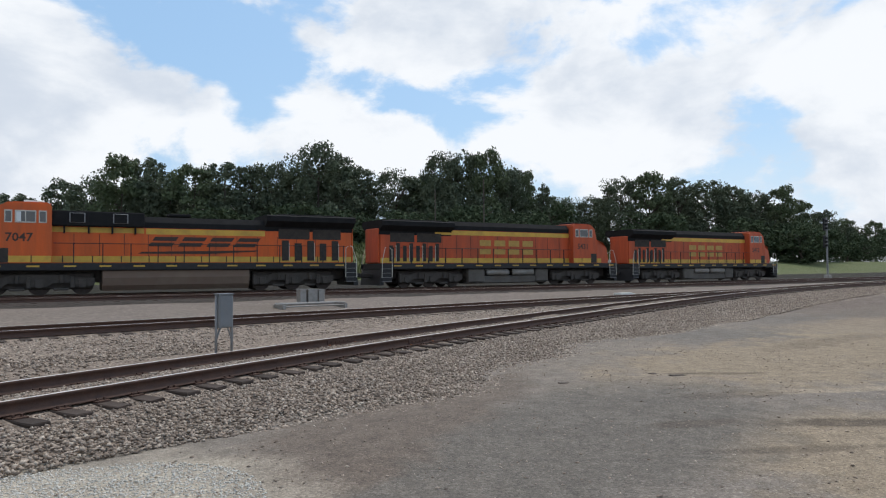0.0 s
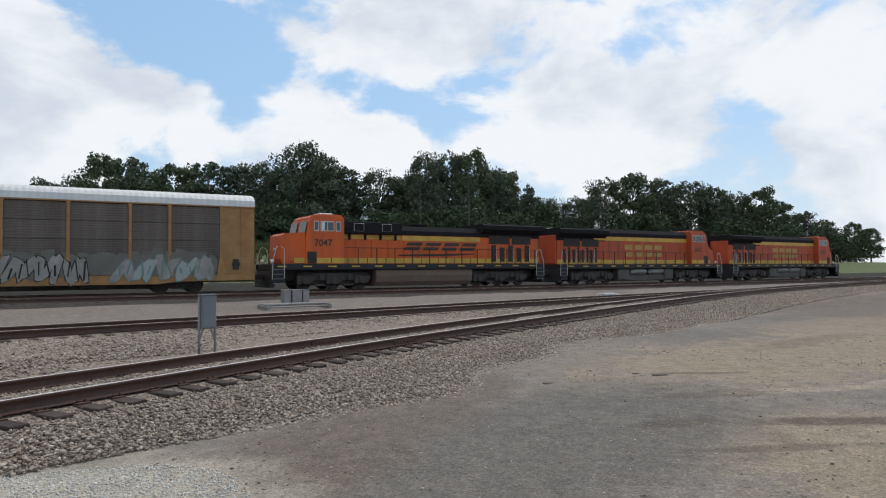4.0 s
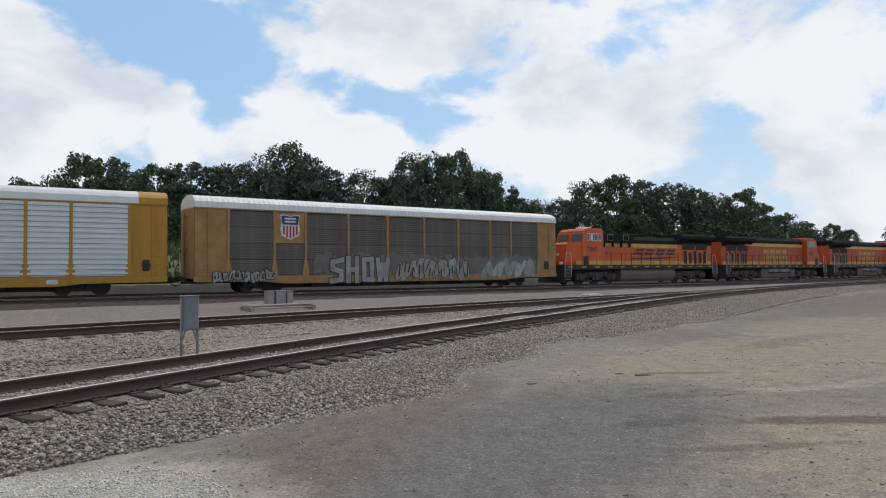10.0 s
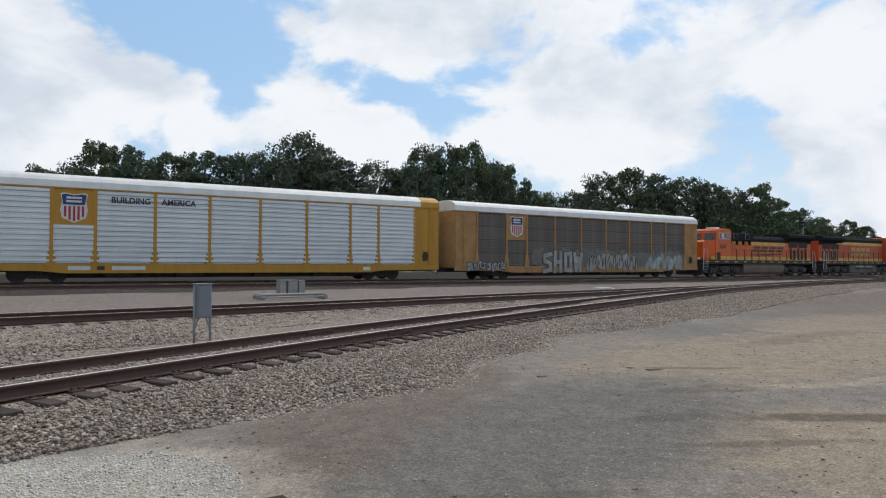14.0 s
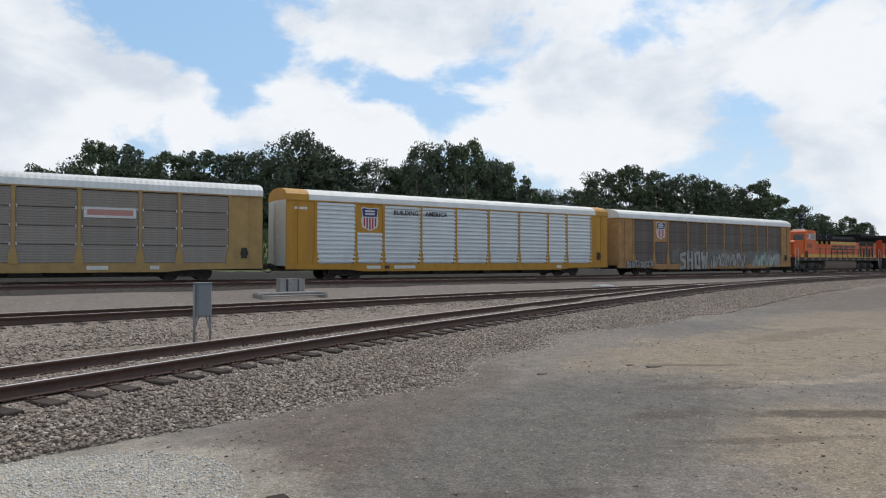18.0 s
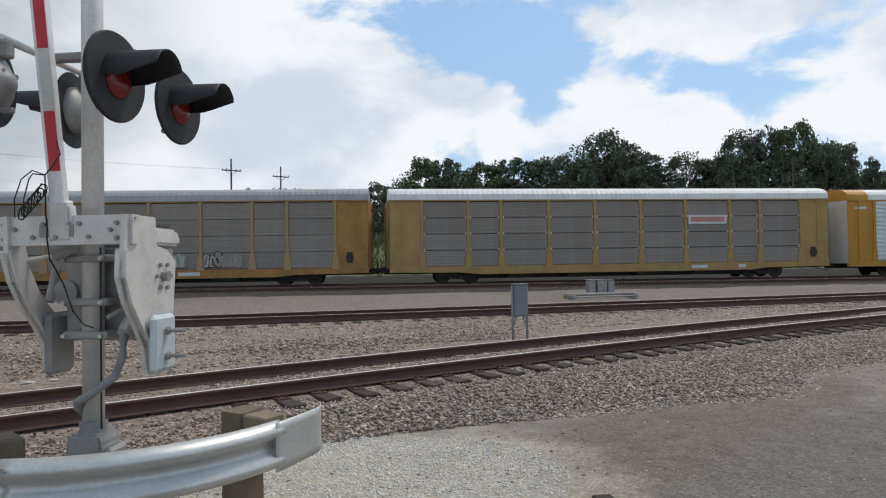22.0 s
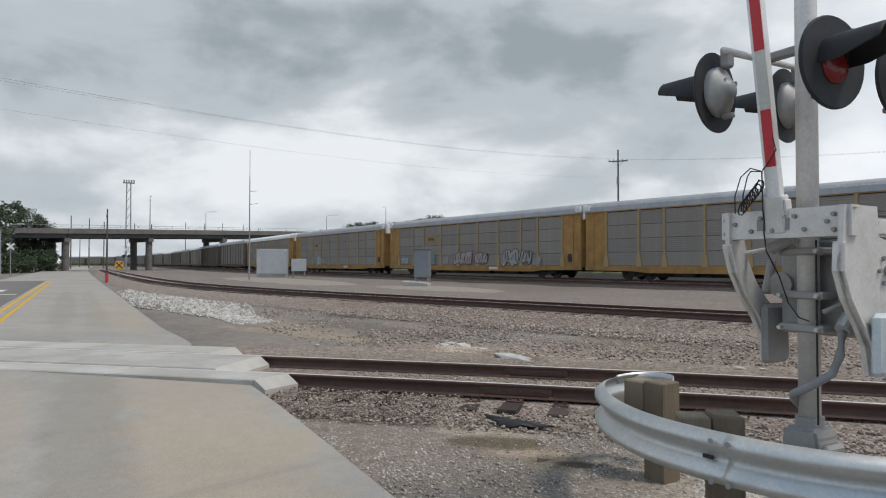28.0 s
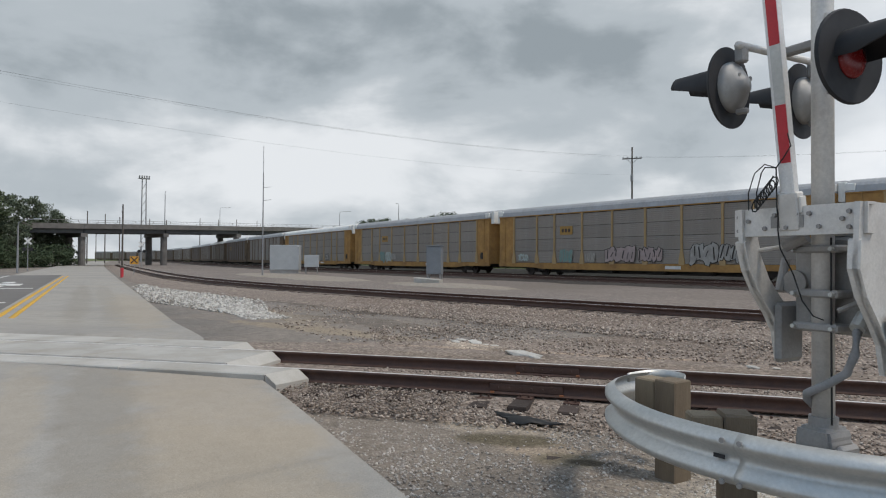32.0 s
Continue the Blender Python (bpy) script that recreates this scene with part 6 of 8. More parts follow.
            part("end_handrail", tube(bmesh.new(), [(e * 9.72, sgn * 1.5, 0.75), (e * 9.74, sgn * 1.5, 2.5), (e * 9.9, sgn * 1.48, 2.62)], 0.022), M_handrail, lo)
            part("end_handrail", tube(bmesh.new(), [(e * 10.46, sgn * 1.5, 0.7), (e * 10.42, sgn * 1.5, 1.8), (e * 10.2, sgn * 1.45, 2.6), (e * 10.1, sgn * 1.35, 2.65)], 0.022), M_handrail, lo)
    for sgn in (-1, 1):
        part("handrail", tube(bmesh.new(), [(-9.7, sgn * 1.46, 2.62), (0, sgn * 1.46, 2.62), (X(5.5), sgn * 1.46, 2.62)], 0.018), M_black, lo)
        for x in np.arange(-9.6, X(5.5), 1.32):
            part("stanchion", boxed(x - 0.025, x + 0.025, *sorted((sgn * 1.44, sgn * 1.48)), 1.62, 2.64), M_black, lo)
    return lo


l1 = locomotive("orange and black locomotive with dark lettering, coupled to the first autorack", M_orange, "7047", True, M_tank, True)
l2 = locomotive("faded orange and yellow-striped locomotive with gold lettering", M_oldorange, "5431", False, M_greytank, False)
l3 = locomotive("faded orange leading locomotive with gold lettering", M_oldorange, "5412", False, M_greytank, False)
LOCOS = ((l1, -17.64, True), (l2, 4.96, False), (l3, 27.8, False))

# ------------------------------------------------------------------ trees
def leaf_cloud(rnd, centres, radii, per, size):
    """Many small bent leaf sprays round clump centres, as arrays."""
    n = len(centres) * per
    g = np.random.RandomState(rnd.randrange(1 << 30))
    c = np.repeat(np.array(centres), per, 0)
    r = np.repeat(np.array(radii), per)[:, None]
    d = g.normal(size=(n, 3))
    d /= np.linalg.norm(d, axis=1)[:, None]
    p = c + d * r * (g.uniform(0.25, 1.0, (n, 1)) ** 0.5) * np.array([1, 1, 0.75])
    a = g.normal(size=(n, 3))
    a /= np.linalg.norm(a, axis=1)[:, None]
    b = np.cross(a, d + g.normal(scale=0.6, size=(n, 3)))
    b /= np.linalg.norm(b, axis=1)[:, None] + 1e-9
    s = g.uniform(0.6, 1.3, (n, 1)) * size
    v = np.stack([p - a * s, p + b * s * 0.55, p + a * s, p - b * s * 0.55], 1)
    v[:, 1::2, 2] -= s * 0.25
    f = np.arange(n * 4).reshape(-1, 4)
    return v.reshape(-1, 3), f


def tree(name, label, height, spread, seed, leaf, clumps=120, per=60, low=0.16, size=0.31):
    rnd = random.Random(seed)
    tr = thing(name, label, "tree", "trees behind the tracks")
    bm = bmesh.new()
    top = Vector((rnd.uniform(-0.5, 0.5), rnd.uniform(-0.5, 0.5), height * 0.8))
    p, r = Vector((0, 0, -0.3)), height * 0.018 + 0.06
    pts = [p]
    for k in range(1, 6):
        pts.append(Vector((top.x * k / 5 + rnd.uniform(-0.25, 0.25), top.y * k / 5 + rnd.uniform(-0.25, 0.25), top.z * k / 5)))
    for k in range(5):
        rod(bm, pts[k], pts[k + 1], r * (1 - 0.17 * k), 8, r * (1 - 0.17 * (k + 1)))
    centres, radii = [], []
    for k in range(11):
        a, z = rnd.uniform(0, 6.28), height * rnd.uniform(low + 0.06, 0.8)
        reach = spread * rnd.uniform(0.45, 0.85) * (1 - 0.5 * max(0, z / height - 0.55))
        start = Vector((top.x * z / top.z, top.y * z / top.z, z * 0.85))
        end = Vector((math.cos(a) * reach, math.sin(a) * reach, z + height * 0.08))
        rod(bm, start, end, r * 0.38, 6, r * 0.1)
        centres.append(end)
        radii.append(spread * 0.34)
    part("trunk", bm, M_bark, tr)
    for k in range(clumps):
        z = rnd.uniform(low, 0.97)
        w = spread * (0.55 + 0.75 * math.sin(math.pi * min(1, max(0, (z - low) / (1 - low))) ** 0.8)) * 0.78
        a, q = rnd.uniform(0, 6.28), math.sqrt(rnd.uniform(0.05, 1))
        centres.append(Vector((math.cos(a) * w * q, math.sin(a) * w * q, z * height * (1 - 0.07 * q))))
        radii.append(spread * rnd.uniform(0.14, 0.3))
    v, f = leaf_cloud(rnd, [tuple(c) for c in centres], radii, per, size)
    part("crown", fast_mesh("crown", v, 4, f, leaf), None, tr)
    return tr


TREES = [tree("tree", "dark green cottonwood in full summer leaf", 20, 5.2, 1, M_leaf), tree("tree", "dark green broad tree in full leaf", 20, 6.5, 2, M_leaf, 150),
         tree("tree", "tall narrow dark green tree with gaps in its crown", 20, 4.2, 3, M_leaf, 80), tree("tree", "lighter green tree in full leaf", 20, 5.6, 4, M_leaflight, 110),
         tree("tree", "dark green spreading tree", 20, 7.2, 5, M_leaf, 150, low=0.1)]
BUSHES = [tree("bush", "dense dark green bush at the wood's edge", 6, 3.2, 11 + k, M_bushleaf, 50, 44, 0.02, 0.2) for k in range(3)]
_used = set()


def plant(kind, k, x, y, z, height, turn, wide=1.0):
    src = kind[k % len(kind)]
    s = height / (20 if kind is TREES else 6)
    m = Matrix.LocRotScale((x, y, z), Euler((0, 0, turn)), (s * wide, s * wide, s))
    if src.name not in _used:
        _used.add(src.name)
        src.matrix_basis = m
        return src
    ob = copy_thing(src, Matrix())
    ob.matrix_basis = m
    return ob


# the wood behind the tracks: bearing left of straight ahead, distance, height over the lens, width
WOOD_A = [(32.3, 150, 16.2, 1), (29.5, 150, 19.4, 1), (27.5, 140, 18.2, 1), (25.5, 122, 20.3, 0.9), (23.7, 122, 20.4, 0.85), (22.1, 120, 17.6, 1), (20.4, 116, 18.4, 1), (17.9, 116, 19.2, 1.05), (15.7, 116, 18.9, 1), (13.9, 116, 18.6, 0.9), (12.3, 114, 17.4, 0.9), (10.4, 112, 21.5, 0.95), (8.5, 113, 20.6, 0.7), (6.9, 116, 18.9, 1), (4.0, 116, 17.7, 1.05), (1.9, 118, 17.6, 1)]
WOOD_B = [(-0.0, 112, 20.0, 0.75), (-1.7, 112, 20.7, 0.75), (-3.7, 112, 21.1, 0.75), (-5.8, 116, 17.5, 0.6), (-7.0, 118, 18.1, 0.55), (-8.6, 120, 15.8, 0.55), (-10.3, 150, 16.0, 0.9), (-12.4, 150, 16.7, 0.8), (-14.9, 128, 17.6, 0.8), (-17.1, 128, 18.7, 0.9), (-19.3, 130, 17.6, 0.95), (-21.4, 132, 16.8, 1), (-23.4, 134, 16.0, 1), (-25.0, 138, 14.9, 0.8), (-26.8, 138, 15.9, 0.75), (-28.1, 146, 13.6, 0.9), (-29.6, 156, 12.2, 0.9), (-31.0, 172, 11.2, 0.9), (-32.7, 190, 11.5, 0.9)]
WOOD_C = [(-36.6, 210, 13, 1.0), (-39, 230, 13.5, 1.0), (-41.5, 250, 13.5, 1.0), (33.6, 230, 18, 1.0), (35.0, 240, 17, 0.9)]
rt = random.Random(7)
for i, (b, d, h, w) in enumerate(WOOD_A + WOOD_B + WOOD_C):
    a = radians(b)
    x, y = -math.sin(a) * d, math.cos(a) * d
    z = float(ground_height(np.array([x]), np.array([y]))[0])
    plant(TREES, (i * 7 + int(d)) % 5, x, y, z, (h + HEAD - z) * 0.99, rt.uniform(0, 6.28), w)
    # a second row closes the wood
    x2, y2 = x - math.sin(a) * 12 + rt.uniform(-4, 4), y + math.cos(a) * 12 + rt.uniform(-3, 3)
    plant(TREES, rt.randrange(5), x2, y2, z, (h + HEAD - z) * rt.uniform(0.74, 0.9), rt.uniform(0, 6.28), 1.15)
    if d < 200:
        for k in range(2):
            bb = a + radians(rt.uniform(-1.2, 1.2))
            dd = d - rt.uniform(5, 10)
            x3, y3 = -math.sin(bb) * dd, math.cos(bb) * dd
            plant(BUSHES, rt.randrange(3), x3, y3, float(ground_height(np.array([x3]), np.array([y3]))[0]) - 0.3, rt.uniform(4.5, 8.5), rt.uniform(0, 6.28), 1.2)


# ------------------------------------------------------------------ crossing signal with its raised gate
ROAD_DIR = Vector((0.951, 0.309, 0.0))     # towards the traffic that the signal faces
SIDE_DIR = Vector((-0.309, 0.951, 0.0))    # away from the road
MAST = Vector((-3.944, 3.006, 0.0))


M_lampbody = material("grey_cast_lamp_metal", (0.38, 0.375, 0.36), 0.55, second=(0.28, 0.275, 0.265), scale=9, fine=40, metal=0.2, dirt=(0.16, 0.15, 0.14), dirt_scale=5, dirt_amount=0.6)


def build_signal():
    """Local axes: x along the road towards the traffic, y away from the road, z up."""
    m = Matrix(((0.951, -0.309, 0, MAST.x), (0.309, 0.951, 0, MAST.y), (0, 0, 1, 0), (0, 0, 0, 1)))
    sig = thing("crossing_signal", "aluminium level crossing signal with unlit red lamps and a raised gate", "railway signal", at=m)
    bm = rod(bmesh.new(), (0, 0, 0.60), (0, 0, 5.6), 0.066, 28)
    mast = part("mast", bm, M_alu, sig, smooth=False)
    for p in mast.data.polygons:
        p.use_smooth = abs(p.normal.z) < 0.5
    # base casting
    bm = bmesh.new()
    prism(bm, [(-0.12, 0.14), (0.12, 0.14), (0.12, 0.60), (0.10, 0.67), (-0.10, 0.67), (-0.12, 0.60)], "y", -0.12, 0.12)
    bmesh.ops.bevel(bm, geom=list(bm.edges), offset=0.02, segments=2, affect="EDGES")
    base = part("base", bm, M_castgrey, sig, "grey cast junction base")
    part("base_cover", boxed(0.122, 0.175, -0.10, 0.10, 0.20, 0.58, 0.02), M_castgrey, base)
    part("base_cover", boxed(-0.10, 0.10, 0.122, 0.175, 0.18, 0.58, 0.02), M_castgrey, base)
    part("collar", rod(bmesh.new(), (0, 0, 0.66), (0, 0, 0.73), 0.085, 20), M_castgrey, base)
    for a, b in ((-0.09, -0.094), (0.09, -0.094), (0.09, 0.094), (-0.09, 0.094)):
        part("bolt", rod(bmesh.new(), (a, b * 1.28, 0.50), (a, b * 1.28 + math.copysign(0.02, b), 0.50), 0.018, 6), M_galv, base)
    # channel across the gate arms
    cy = -0.25
    bm = bmesh.new()
    prism(bm, [(cy - 0.03, 1.862), (cy + 0.05, 1.862), (cy + 0.05, 1.877), (cy - 0.015, 1.877), (cy - 0.015, 2.025), (cy + 0.05, 2.025), (cy + 0.05, 2.04), (cy - 0.03, 2.04)], "x", -0.43, 0.438)
    chan = part("gate_channel", bm, M_alu, sig, "bolted white steel channel")
    for x, z in ((-0.39, 1.99), (-0.39, 1.90), (-0.32, 1.96), (-0.20, 1.91), (-0.05, 1.91), (0.10, 1.99), (0.16, 1.91), (0.30, 1.95), (0.34, 1.99), (0.34, 1.90), (-0.13, 1.99), (0.02, 1.99)):
        part("bolt", rod(bmesh.new(), (x, cy - 0.05, z), (x, cy - 0.028, z), 0.014, 6), M_castgrey, chan)
    part("stain_plate", boxed(-0.16, 0.06, cy - 0.036, cy - 0.0305, 1.91, 1.985), M_castgrey, chan)
    # two curved side arms with counterweights
    prof = [(-0.31, 2.04), (-0.19, 2.04), (-0.15, 1.86), (-0.11, 1.72), (-0.03, 1.58), (0.08, 1.46), (0.20, 1.36), (0.26, 1.22), (0.26, 1.02), (0.10, 1.02), (0.06, 1.22), (-0.02, 1.34), (-0.14, 1.48), (-0.24, 1.64), (-0.30, 1.82)]
    wide = [(-0.31, 2.04), (0.02, 2.04), (0.06, 1.86), (0.20, 1.83), (0.34, 1.76), (0.38, 1.60), (0.36, 1.30), (0.26, 1.22), (0.26, 1.04), (0.10, 1.04), (0.06, 1.22), (-0.02, 1.34), (-0.14, 1.50), (-0.24, 1.66), (-0.29, 1.82)]
    for x, pr, label in ((0.40, [(y - 0.13 * ease((2.0 - z) / 0.5), z) for y, z in wide], "white side arm with a round hub"), (-0.37, prof, "grey curved side arm")):
        bm = prism(bmesh.new(), pr, "x", x - 0.016, x + 0.016)
        arm = part("side_arm", bm, M_alu, sig, label)
        rim = bmesh.new()
        for (y0, z0), (y1, z1) in zip(pr[9:], pr[10:]):
            q = [(y0, z0), (y1, z1), (y1 + 0.012, z1 + 0.012), (y0 + 0.012, z0 + 0.012)]
            prism(rim, q, "x", x - 0.045, x + 0.03)
        part("flange", rim, M_alu, arm)
        if x < 0:
            continue
        w = part("counterweight", boxed(x + 0.03, x + 0.085, -0.12 + 0.10 * (x < 0), 0.16 + 0.10 * (x < 0), 1.045, 1.42, 0.03), M_bluegrey, sig, "pale blue-grey counterweight plate")
        for z in (1.15, 1.31):
            part("weight_bolt", rod(bmesh.new(), (x + 0.08, 0.02 + 0.10 * (x < 0), z), (x + 0.22, 0.02 + 0.10 * (x < 0), z), 0.012, 8), M_castgrey, w)
            part("nut", rod(bmesh.new(), (x + 0.086, 0.02 + 0.10 * (x < 0), z), (x + 0.11, 0.02 + 0.10 * (x < 0), z), 0.026, 6), M_castgrey, w)
    part("counterweight", boxed(-0.35, -0.295, -0.02, 0.26, 1.02, 1.43, 0.03), M_castgrey, sig, "grey counterweight plate")
    hub = part("hub", rod(bmesh.new(), (0.417, 0.11, 1.66), (0.46, 0.11, 1.66), 0.032, 16), M_castgrey, sig)
    for k in range(6):
        a = k * math.pi / 3
        part("bolt", rod(bmesh.new(), (0.416, 0.11 + 0.085 * math.cos(a), 1.66 + 0.085 * math.sin(a)), (0.435, 0.11 + 0.085 * math.cos(a), 1.66 + 0.085 * math.sin(a)), 0.014, 6), M_castgrey, hub)
    # mechanism case behind the mast
    case = part("mechanism_case", boxed(-0.26, 0.34, 0.09, 0.40, 1.24, 1.86, 0.02), M_castgrey, sig, "grey gate mechanism case")
    bm = prism(bmesh.new(), [(0.10, 1.865), (0.46, 1.865), (0.46, 1.92), (0.42, 1.98), (0.14, 1.98), (0.10, 1.92)], "x", -0.1, 0.36)
    bmesh.ops.bevel(bm, geom=list(bm.edges), offset=0.02, segments=2, affect="EDGES")
    part("case_cover", bm, M_alu, case, "rounded pale cover")
    part("strap", tube(bmesh.new(), [(0.3, 0.08, 1.80), (0.3, 0.07, 1.95), (0.3, 0.16, 2.0), (0.3, 0.4, 2.0)], 0.008), M_cable, case)
    part("shaft", rod(bmesh.new(), (-0.40, 0.2, 1.58), (0.36, 0.2, 1.58), 0.045, 14), M_castgrey, sig)
    part("crank", rod(bmesh.new(), (-0.34, 0.05, 1.50), (-0.34, 0.12, 1.72), 0.03, 10), M_castgrey, sig)
    part("disc", rod(bmesh.new(), (-0.24, 0.085, 1.56), (-0.24, 0.06, 1.56), 0.085, 18), M_castgrey, sig)
    part("link_rod", rod(bmesh.new(), (-0.42, -0.18, 1.76), (-0.12, 0.06, 1.83), 0.014, 8), M_alu, sig)
    part("buffer", rod(bmesh.new(), (-0.18, -0.12, 1.80), (-0.04, -0.10, 1.86), 0.04, 12), M_castgrey, sig)
    for z in (1.78, 1.50, 1.29):
        clamp = part("clamp", boxed(-0.16, 0.14, -0.085, 0.09, z - 0.025, z + 0.025, 0.012), M_castgrey, sig)
        for x in (-0.135, 0.115):
            part("clamp_bolt", rod(bmesh.new(), (x, -0.115, z), (x, -0.08, z), 0.014, 6), M_galv, clamp)
    # flexible conduits
    part("conduit", tube(bmesh.new(), [(0.24, 0.02, 1.36), (0.24, -0.05, 1.27), (0.235, -0.06, 1.15), (0.19, -0.07, 1.03), (0.10, -0.09, 0.96), (0.02, -0.10, 0.91), (-0.05, -0.09, 0.87), (-0.075, -0.05, 0.83), (-0.05, -0.02, 0.79)], 0.027, 10), M_conduit, sig, smooth=True)
    part("conduit_fitting", rod(bmesh.new(), (0.24, 0.03, 1.38), (0.24, -0.05, 1.30), 0.045, 10), M_galv, sig)
    part("conduit_fitting", rod(bmesh.new(), (0.13, -0.06, 1.40), (0.24, 0.06, 1.48), 0.016, 8), M_castgrey, sig)
    part("cable", tube(bmesh.new(), [(-0.10, cy - 0.045, 2.04), (-0.10, cy - 0.05, 1.9), (-0.09, cy - 0.04, 1.78), (-0.10, -0.15, 1.62), (-0.08, -0.09, 1.45), (0.0, -0.10, 1.36), (0.06, -0.09, 1.34)], 0.0045), M_cable, sig)
    part("cable", tube(bmesh.new(), [(0.10, -0.072, 0.7), (0.098, -0.072, 1.2), (0.098, -0.072, 1.85)], 0.006), M_cable, sig)
    # gate arm, leaning a little towards the road
    lean = 8.2
    am = pose(-0.032, cy - 0.02, 2.05, lean, 0, 0)
    core = part("gate_arm", boxed(-0.047, 0.047, -0.03, 0.03, -0.18, 5.2, 0.008), M_whitetape, sig, "white gate arm with red reflective bands", at=am)
    part("arm_foot", boxed(-0.068, 0.068, -0.04, 0.04, -0.16, 0.08, 0.01), M_alu, core)
    part("arm_bracket", boxed(0.069, 0.085, -0.03, 0.03, -0.05, 0.05, 0.004), M_alu, core)
    for k in range(7):
        z = 0.262 + 0.72 * k
        part("red_band", boxed(-0.022, 0.0482, -0.0325, -0.0305, z, z + 0.355), M_redtape, core)
        part("grey_band", boxed(-0.022, 0.0478, -0.0322, -0.0306, z + 0.357, z + 0.718), M_galv, core)
    part("cable", tube(bmesh.new(), [(0.05, -0.04, 0.44), (0.07, -0.05, 0.36), (0.02, -0.05, 0.30), (-0.04, -0.05, 0.24), (-0.06, -0.05, 0.0), (-0.06, -0.05, -0.05)], 0.0045), M_cable, core)
    for k in range(2):
        part("cable", tube(bmesh.new(), [(-0.04, -0.05, 0.24), (-0.11, -0.06, 0.27 - 0.02 * k), (-0.18 + 0.05 * k, -0.07, 0.22), (-0.23 + 0.06 * k, -0.08, 0.10), (-0.24 + 0.06 * k, -0.08, -0.01)], 0.004), M_cable, core)
    coil = [(-0.20 + 0.16 * k / 60 + 0.02 * math.cos(k * 0.72), -0.07 + 0.045 * math.sin(k * 0.72), 0.01 + 0.15 * k / 60 + 0.045 * math.cos(k * 0.72)) for k in range(61)]
    part("coiled_cable", tube(bmesh.new(), coil, 0.0045), M_cable, core, "coiled black cable")
    # lamp pairs
    for face in (1, -1):
        pipe = part("cross_arm", tube(bmesh.new(), [(face * 0.30, -0.42, 3.10), (face * 0.30, 0.42, 3.10)], 0.024, 10), M_alu, sig, smooth=True)
        part("arm_clamp", boxed(*sorted((face * 0.05, face * 0.32)), -0.03, 0.03, 3.07, 3.13, 0.012), M_castgrey, sig)
        for side in (-1, 1):
            lamp = lamp_head(sig, face, side * 0.375)
    return sig


def lamp_head(sig, face, y):
    """One lamp: a round black background, a hood, a red lens and a cast body behind."""
    tilt = 0.0
    m = pose(0.395 if face > 0 else -0.40, y, 2.845, 0, tilt * face, -5 if face > 0 else 191)
    bm = bmesh.new()
    rod(bm, (-0.008, 0, 0), (0.0, 0, 0), 0.268, 40)
    rod(bm, (0.0, 0, 0), (0.012, 0, 0), 0.268, 40, 0.26)
    head = part("background", bm, M_black, sig, "round black lamp background", at=m)
    # hood: a long cowl open below
    v, f = [], []
    n, steps = 24, 8
    for j in range(steps + 1):
        u = j / steps
        for i in range(n + 1):
            a = radians(-14 + 208 * i / n)
            length = 0.345 - 0.5 * max(0.0, 0.22 - math.sin(a))
            for rr in (0.136, 0.130):
                v.append((0.012 + length * u, rr * (1 - 0.06 * u) * math.cos(a), rr * (1 - 0.06 * u) * math.sin(a) - 0.005 * u + 0.012))
    w = 2 * (n + 1)
    for j in range(steps):
        for i in range(n):
            a, b = j * w + 2 * i, (j + 1) * w + 2 * i
            f += [(a, b, b + 2, a + 2), (a + 1, a + 3, b + 3, b + 1)]
    for i in range(n):
        a = steps * w + 2 * i
        f.append((a, a + 1, a + 3, a + 2))
    part("hood", raw_mesh("hood", v, f, M_black, True), None, head, "long black hood")
    bm = bmesh.new()
    bmesh.ops.create_uvsphere(bm, u_segments=24, v_segments=10, radius=0.108)
    for q in bm.verts:
        q.co = Vector((q.co.z * 0.28 + 0.016, q.co.x, q.co.y - 0.02))
    part("lens", bm, M_redlens, head, "unlit red lens", smooth=True)
    # body: a shallow cast dome
    prof = [(0.0, 0.165), (-0.03, 0.165), (-0.045, 0.155), (-0.075, 0.11), (-0.10, 0.06), (-0.115, 0.055), (-0.12, 0.0)]
    v, f = [], []
    n = 28
    for x, r in prof:
        for i in range(n):
            a = 2 * math.pi * i / n
            v.append((x - 0.009, r * math.cos(a), r * math.sin(a)))
    for j in range(len(prof) - 1):
        for i in range(n):
            f.append((j * n + i, j * n + (i + 1) % n, (j + 1) * n + (i + 1) % n, (j + 1) * n + i))
    body = part("lamp_body", raw_mesh("lamp_body", v, f, M_lampbody, True), None, head, "grey cast lamp body")
    for a in (-0.09, 0.05):
        part("boss", rod(bmesh.new(), (-0.04, a, 0.06), (-0.102, a, 0.06), 0.016, 8), M_castgrey, body)
    part("latch", boxed(-0.13, -0.05, -0.02, 0.02, -0.185, -0.15, 0.008), M_castgrey, body)
    part("hanger", boxed(-0.12, -0.05, -0.035, 0.035, 0.15, 0.27, 0.012), M_castgrey, body)
    return head


build_signal()
tagged(new("signal_foundation", finish(boxed(-0.32, 0.32, -0.32, 0.32, -0.25, 0.135, 0.03, m=Matrix(((0.951, -0.309, 0, MAST.x), (0.309, 0.951, 0, MAST.y), (0, 0, 1, 0), (0, 0, 0, 1)))), "signal_foundation", M_concrete)),
       "square concrete foundation block under the crossing signal", "foundation")

# ------------------------------------------------------------------ guard rail round the signal
GUARD = Line([(-5.85, 2.84), (-5.70, 2.50), (-5.34, 2.24), (-4.84, 2.10), (-4.31, 2.10), (-3.86, 2.24), (-3.46, 2.48), (-3.16, 2.81), (-2.99, 3.20), (-2.93, 3.60), (-2.98, 4.00), (-3.04, 4.17)])


